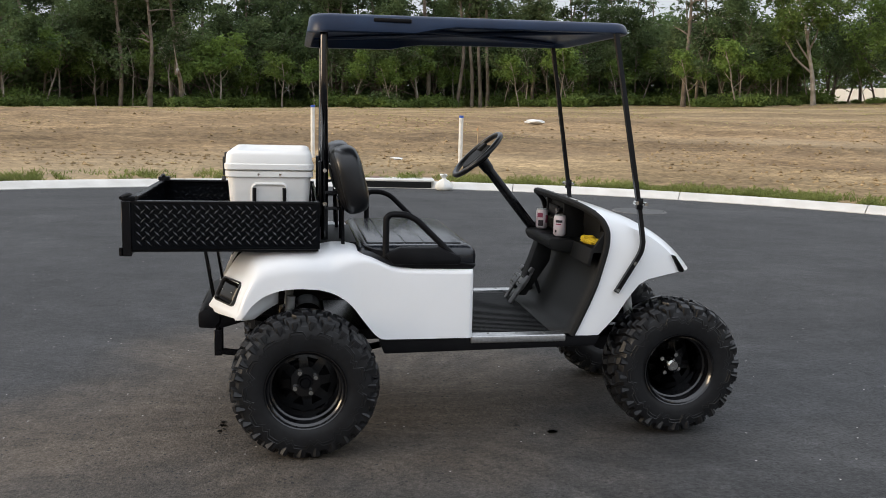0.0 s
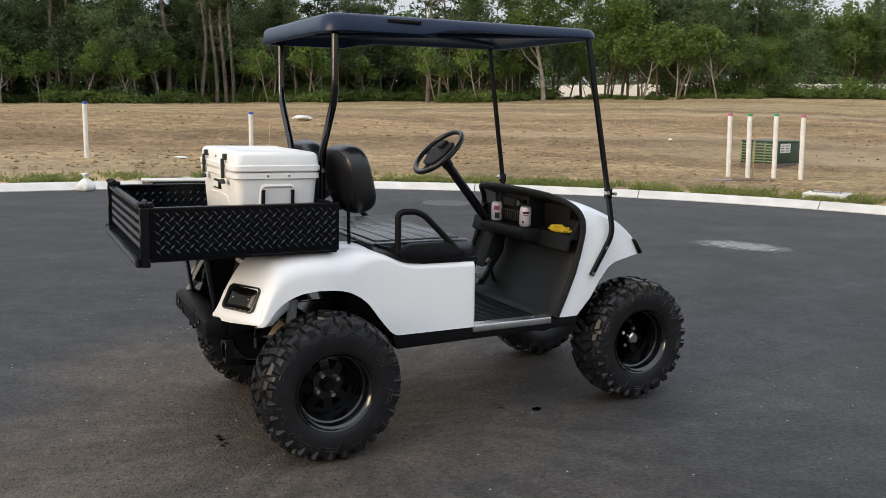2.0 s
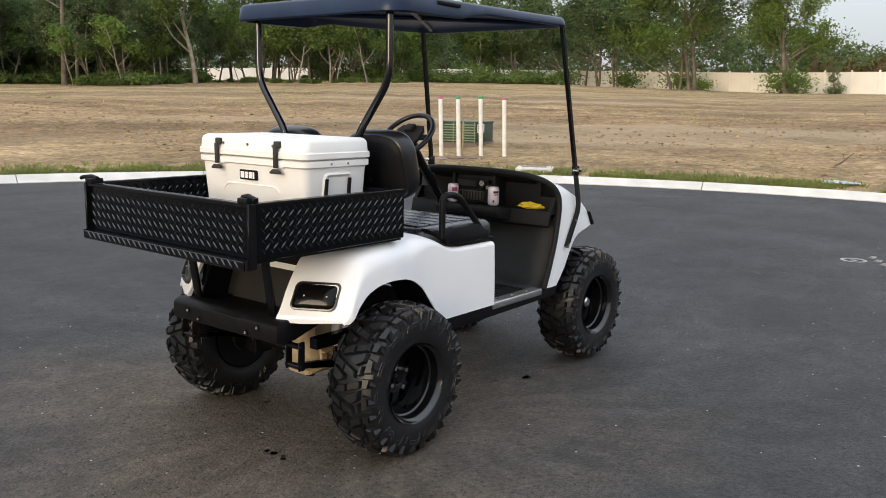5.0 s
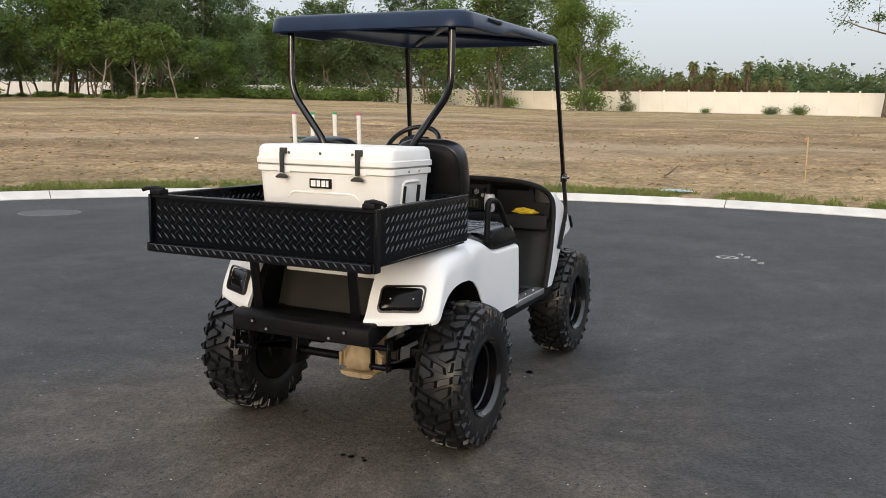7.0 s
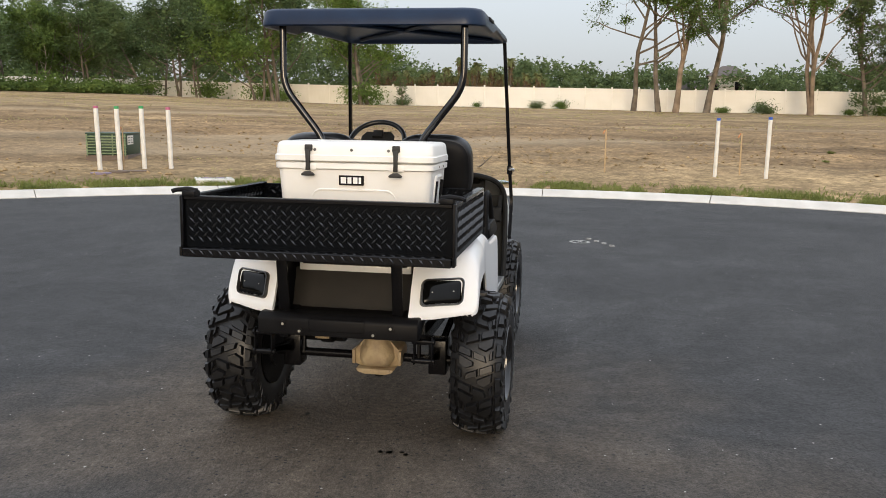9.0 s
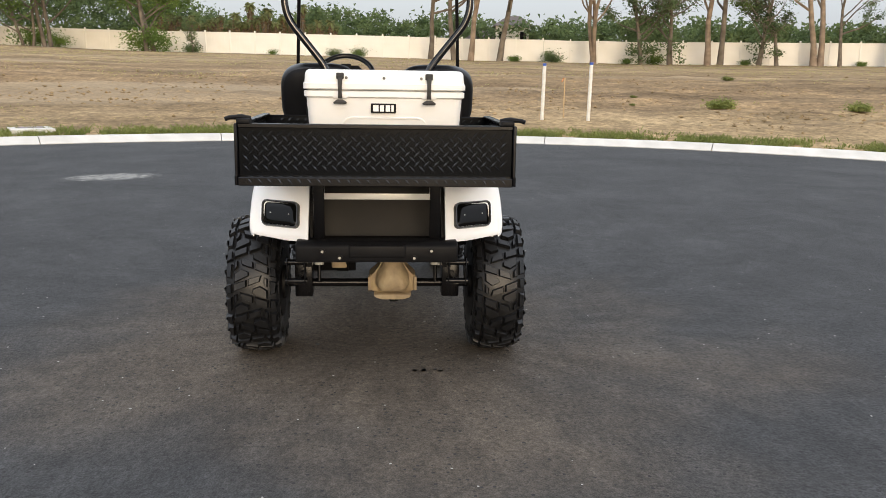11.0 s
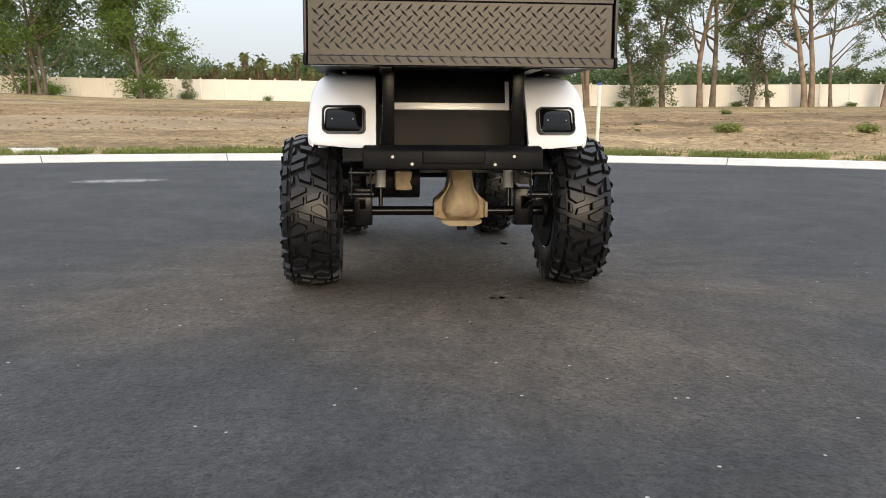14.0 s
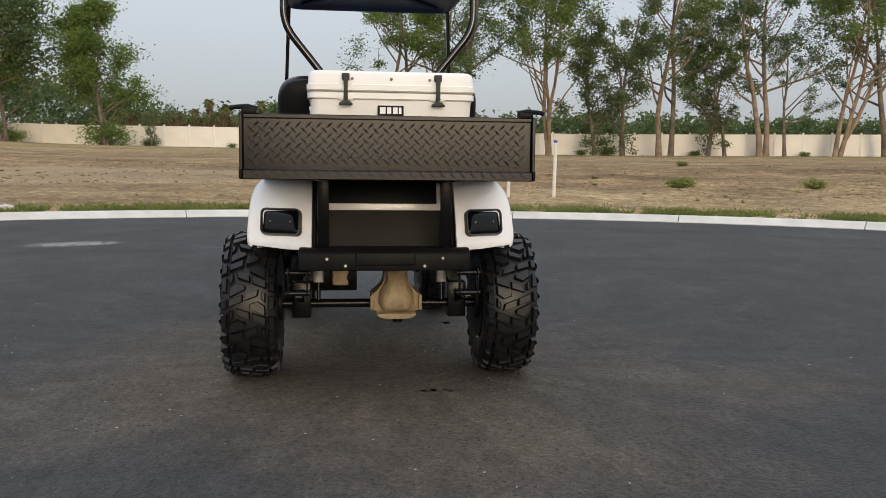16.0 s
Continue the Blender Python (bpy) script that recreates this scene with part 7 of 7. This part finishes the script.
def slab(name, x, y, turn, lx, ly, label, lift=0.02, mat=None):
    bm = bmesh.new()
    box(bm, -lx / 2, lx / 2, -ly / 2, ly / 2, -0.15, lift, 0.012)
    ob = finish(name, bm, mat or M_KERB, 30)
    ob.matrix_world = pose(x, y, height(x, y) + 0.005, 0, 0, turn)
    return tagged(ob, label, "slab")


ob = slab("meter_lid", 11.55, 6.10, 29, 0.95, 0.70, "pale concrete meter box lid set in the verge")
bm = bmesh.new()
box(bm, -0.12, 0.12, -0.22, 0.22, 0.018, 0.026, 0.004)
part("inset", bm, M_LIDPURPLE, ob, "dull purple inset lid")


def build_inlet():
    """The storm drain inlet in the kerb: a slab on top of a throat drawn as a dark block, with a round cover."""
    az = 82.5
    t = thing("storm_drain", "pale concrete storm drain inlet with rusty cover", "storm drain")
    t.matrix_basis = pose(CX, CY, 0, 0, 0, az) @ pose(R_ROAD, 0, 0)
    bm = bmesh.new()
    box(bm, 0.28, 1.45, -0.72, 0.85, 0.0, 0.155, 0.02)
    part("slab", bm, M_KERB, t)
    bm = bmesh.new()
    box(bm, -0.035, 0.30, -0.72, 0.85, 0.125, 0.160, 0.012)
    part("throat_lintel", bm, M_KERB, t)
    # solid near-black block, its colour standing for the shade inside the opening
    bm = bmesh.new()
    box(bm, -0.028, 0.20, -0.66, 0.66, 0.014, 0.126)
    part("throat", bm, M_GREYPLASTIC, t, "dark block in place of the drain's shaded opening")
    bm = bmesh.new()
    cyl(bm, (0.68, 0.45, 0.15), (0.68, 0.45, 0.164), 0.30, n=32)
    part("cover", bm, material("rusty_iron", (0.20, 0.11, 0.07), 0.8, dark=(0.12, 0.07, 0.05), scale=12), t, "rusty iron cover")


build_inlet()


def lump(name, x, y, sx, sy, sz, mat, label, category, seed, z=None):
    bm = bmesh.new()
    bmesh.ops.create_icosphere(bm, subdivisions=3, radius=1)
    for v in bm.verts:
        k = 1 + 0.35 * noise.noise(v.co * 2.0 + Vector((seed, 0, 0))) + 0.2 * noise.noise(v.co * 5.0)
        v.co = Vector((v.co.x * sx * k, v.co.y * sy * k, max(-0.01, v.co.z * sz * k + sz * 0.8)))
    ob = finish(name, bm, mat, 70)
    ob.location = (x, y, height(x, y) if z is None else z)
    return tagged(ob, label, category)


def sandbag(x, y, seed):
    """A filled bag that slumps on its base, gathered to a tied neck with a frayed top."""
    bm = bmesh.new()
    prof = [(0.0, 0.125), (0.03, 0.150), (0.08, 0.152), (0.13, 0.125), (0.175, 0.080), (0.205, 0.036), (0.222, 0.026), (0.245, 0.040), (0.285, 0.062), (0.290, 0.050)]
    loops = []
    for z, r in prof:
        ring = []
        for a in np.linspace(0, 2 * math.pi, 28, endpoint=False):
            k = 1 + 0.16 * noise.noise((math.cos(a) * 1.4 + seed, math.sin(a) * 1.4, z * 7)) + (0.10 * math.sin(9 * a + seed) if z > 0.15 else 0.03 * math.sin(7 * a))
            ring.append(bm.verts.new((r * k * math.cos(a) * 1.12 + 0.10 * z, r * k * math.sin(a), z + 0.012 * math.sin(3 * a + seed) * (z > 0.24))))
        loops.append(ring)
    stack(bm, loops)
    ob = finish("sandbag", bm, M_WHITEPIPE, 70)
    ob.matrix_world = pose(x, y, 0.0, 0, 0, seed * 50)
    return tagged(ob, "white tied sandbag by the drain at the kerb", "bag")


sandbag(2.72, 11.36, 4)
sandbag(0.10, 11.64, 5)
lump("litter", 8.72, 26.25, 0.36, 0.20, 0.09, M_WHITEPIPE, "crumpled white sheet lying on the dirt", "litter", 9)
lump("litter", 16.3, 15.3, 0.07, 0.06, 0.04, M_WHITEPIPE, "small scrap of white litter on the dirt", "litter", 12)


lump("litter", 12.95, 0.85, 0.16, 0.30, 0.03, material("printed_bag", (0.55, 0.6, 0.5), 0.6, dark=(0.2, 0.3, 0.45), scale=12), "flattened printed plastic bag on the verge", "litter", 15)
lump("litter", 2.2, 14.6, 0.14, 0.10, 0.03, M_WHITEPIPE, "pale scrap of litter on the dirt", "litter", 18)


def valve_lid(x, y, mat, label):
    bm = bmesh.new()
    cyl(bm, (0, 0, -0.1), (0, 0, 0.014), 0.20, 0.19, 24)
    ob = finish("valve_lid", bm, mat, 30)
    ob.location = (x, y, height(x, y))
    tagged(ob, label, "lid", "valve lids by the pipes")


valve_lid(11.22, 8.24, M_LIDPURPLE, "dull purple round valve lid in the dirt")
valve_lid(11.54, 8.04, M_LIDBROWN, "brown round valve lid in the dirt")
valve_lid(11.83, 7.80, M_LIDBROWN, "brown round valve lid in the dirt")

bm = bmesh.new()
tapered(bm, [Vector((-0.25, 0, 0.0)), Vector((-0.05, 0.04, 0.10)), Vector((0.15, 0.0, 0.30)), Vector((0.28, -0.05, 0.42))], [0.035, 0.03, 0.022, 0.012], 6)
tapered(bm, [Vector((0.05, 0.02, 0.20)), Vector((0.0, 0.15, 0.36))], [0.018, 0.008], 5)
ob = finish("broken_branch", bm, M_BARK, 50)
ob.matrix_world = pose(15.0, 1.35, height(15.0, 1.35), 0, 0, -60) @ Matrix.Scale(0.6, 4)
tagged(ob, "short broken branch lying on the dirt", "branch")


# ---- marks on the asphalt ----
def flat_mark(name, outline, mat, label, z=0.004):
    bm = bmesh.new()
    bm.faces.new([bm.verts.new((x, y, z)) for x, y in outline])
    bmesh.ops.solidify(bm, geom=bm.faces[:], thickness=0.002)
    ob = finish(name, bm, mat, 0)
    return tagged(ob, label, "marking")


def build_marks():
    rnd = random.Random(8)
    m_chalk = bpy.data.materials.new("chalk_smear")
    m_chalk.use_nodes = True
    n, l = m_chalk.node_tree.nodes, m_chalk.node_tree.links
    p = n["Principled BSDF"]
    p.inputs["Base Color"].default_value = (0.42, 0.41, 0.38, 1)
    p.inputs["Roughness"].default_value = 0.95
    tc = n.new("ShaderNodeTexCoord")
    ns = n.new("ShaderNodeTexNoise")
    ns.inputs["Scale"].default_value, ns.inputs["Detail"].default_value = 7.0, 8.0
    l.new(tc.outputs["Object"], ns.inputs["Vector"])
    ln = n.new("ShaderNodeVectorMath")
    ln.operation = "LENGTH"
    l.new(tc.outputs["Object"], ln.inputs[0])
    mr = n.new("ShaderNodeMapRange")
    mr.inputs["From Min"].default_value, mr.inputs["From Max"].default_value = 0.25, 1.0
    mr.inputs["To Min"].default_value, mr.inputs["To Max"].default_value = 0.25, -0.45
    l.new(ln.outputs["Value"], mr.inputs["Value"])
    ad = n.new("ShaderNodeMath")
    ad.operation = "ADD"
    l.new(ns.outputs["Fac"], ad.inputs[0])
    l.new(mr.outputs["Result"], ad.inputs[1])
    rp = n.new("ShaderNodeMapRange")
    rp.inputs["From Min"].default_value, rp.inputs["From Max"].default_value = 0.42, 0.72
    rp.inputs["To Max"].default_value = 0.5
    l.new(ad.outputs["Value"], rp.inputs["Value"])
    l.new(rp.outputs["Result"], p.inputs["Alpha"])
    for x, y, sx, sy, a in ((6.35, 3.15, 0.95, 0.62, -60),):
        bm = bmesh.new()
        bmesh.ops.create_circle(bm, cap_ends=True, segments=32, radius=1)
        ob = finish("chalk_smear", bm, m_chalk, 0)
        ob.matrix_world = pose(x, y, 0.004, 0, 0, a) @ Matrix.Diagonal((sx, sy, 1, 1))
        tagged(ob, "pale smeared chalk patch on the asphalt", "marking")
    # manhole: an iron cover in a pale worn collar, flush with the asphalt
    hole = thing("manhole", "grey iron manhole cover in a pale worn collar", "manhole", (5.2, 8.2, 0))
    bm = bmesh.new()
    cyl(bm, (0, 0, -0.02), (0, 0, 0.006), 0.375, 0.373, 40)
    part("cover", bm, M_LIDIRON, hole)
    bm = bmesh.new()
    revolve(bm, [(-0.02, 0.382), (0.007, 0.382), (0.0075, 0.402), (0.004, 0.412), (-0.02, 0.412)], 48)
    part("collar", bm, M_LIDRIM, hole, "pale worn collar").rotation_euler = (radians(90), 0, 0)
    # sprayed survey ring and letters, as plain strokes
    bm = bmesh.new()
    for r0, r1 in ((0.085, 0.12), (0.0, 0.03)):
        k = 24
        a = [bm.verts.new((r0 * math.cos(6.2832 * i / k), r0 * math.sin(6.2832 * i / k), 0)) for i in range(k)] if r0 else None
        b = [bm.verts.new((r1 * math.cos(6.2832 * i / k), r1 * math.sin(6.2832 * i / k), 0)) for i in range(k)]
        if a:
            for i in range(k):
                bm.faces.new((a[i], a[(i + 1) % k], b[(i + 1) % k], b[i]))
        else:
            bm.faces.new(b)
    ob = finish("sprayed_ring", bm, M_CHALK, 0)
    ob.location = (6.18, -0.88, 0.004)
    tagged(ob, "white sprayed survey ring on the asphalt", "marking")
    bm = bmesh.new()
    for i in range(4):
        x, y = 6.48 - 0.17 * i, -0.98 - 0.085 * i
        for j in range(3):
            box(bm, x - 0.06 + j * 0.05, x - 0.045 + j * 0.05, y - 0.026, y + 0.026, 0.002, 0.005)
        box(bm, x - 0.06, x + 0.06, y - 0.03, y - 0.021, 0.002, 0.005)
    tagged(finish("sprayed_strokes", bm, M_CHALK, 0), "white sprayed strokes beside the survey ring", "marking")
    # oil drips and dark specks
    m_oil = material("oil_stain", (0.012, 0.011, 0.010), 0.45, scale=20)
    for x, y, s in ((1.13, -0.44, 0.0210), (1.26, -0.30, 0.0108), (0.98, -0.35, 0.0090), (-0.37, -0.16, 0.0108), (-0.37, -0.20, 0.0132), (-0.36, -0.25, 0.0084), (-0.38, -0.27, 0.0108), (0.0, 0.28, 0.0120)):
        pts = []
        for k in range(14):
            a = 6.2832 * k / 14
            r = s * (0.7 + 0.5 * rnd.random())
            pts.append((x + 1.3 * r * math.cos(a), y + r * math.sin(a)))
        flat_mark("oil_spot", pts, m_oil, "small dark oil spot on the asphalt", 0.0035)


build_marks()


def build_clods():
    """Clods and pebbles on the dirt lots, and pale grit on the asphalt."""
    rnd = random.Random(17)
    verts, faces = [], []

    def clod(x, y, z, s):
        k = len(verts)
        for dx, dy, dz in ((1, 0, 0.2), (0, 1, 0.25), (-1, 0, 0.15), (0, -1, 0.2), (0, 0, 1), (0, 0, -0.4)):
            verts.append((x + dx * s * rnd.uniform(0.6, 1.3), y + dy * s * rnd.uniform(0.6, 1.3), z + dz * s * rnd.uniform(0.5, 1.0)))
        for a, b in ((0, 1), (1, 2), (2, 3), (3, 0)):
            faces.append((k + a, k + b, k + 4))
            faces.append((k + b, k + a, k + 5))
    made = 0
    while made < 10500:
        a, r = radians(rnd.uniform(-45, 118)), 13.4 + 26 * rnd.random() ** 1.3
        x, y = CX + r * math.cos(a), CY + r * math.sin(a)
        if noise.noise((x * 0.25, y * 0.25, 5)) + rnd.uniform(-0.25, 0.25) < 0.02:
            continue
        clod(x, y, height(x, y), 0.011 + 0.058 * rnd.random() ** 3.6)
        made += 1
    tagged(raw("dirt_clods", verts, faces, M_DIRT), "scattered clods of brown earth on the dirt", "clods", kind="stuff")


build_clods()
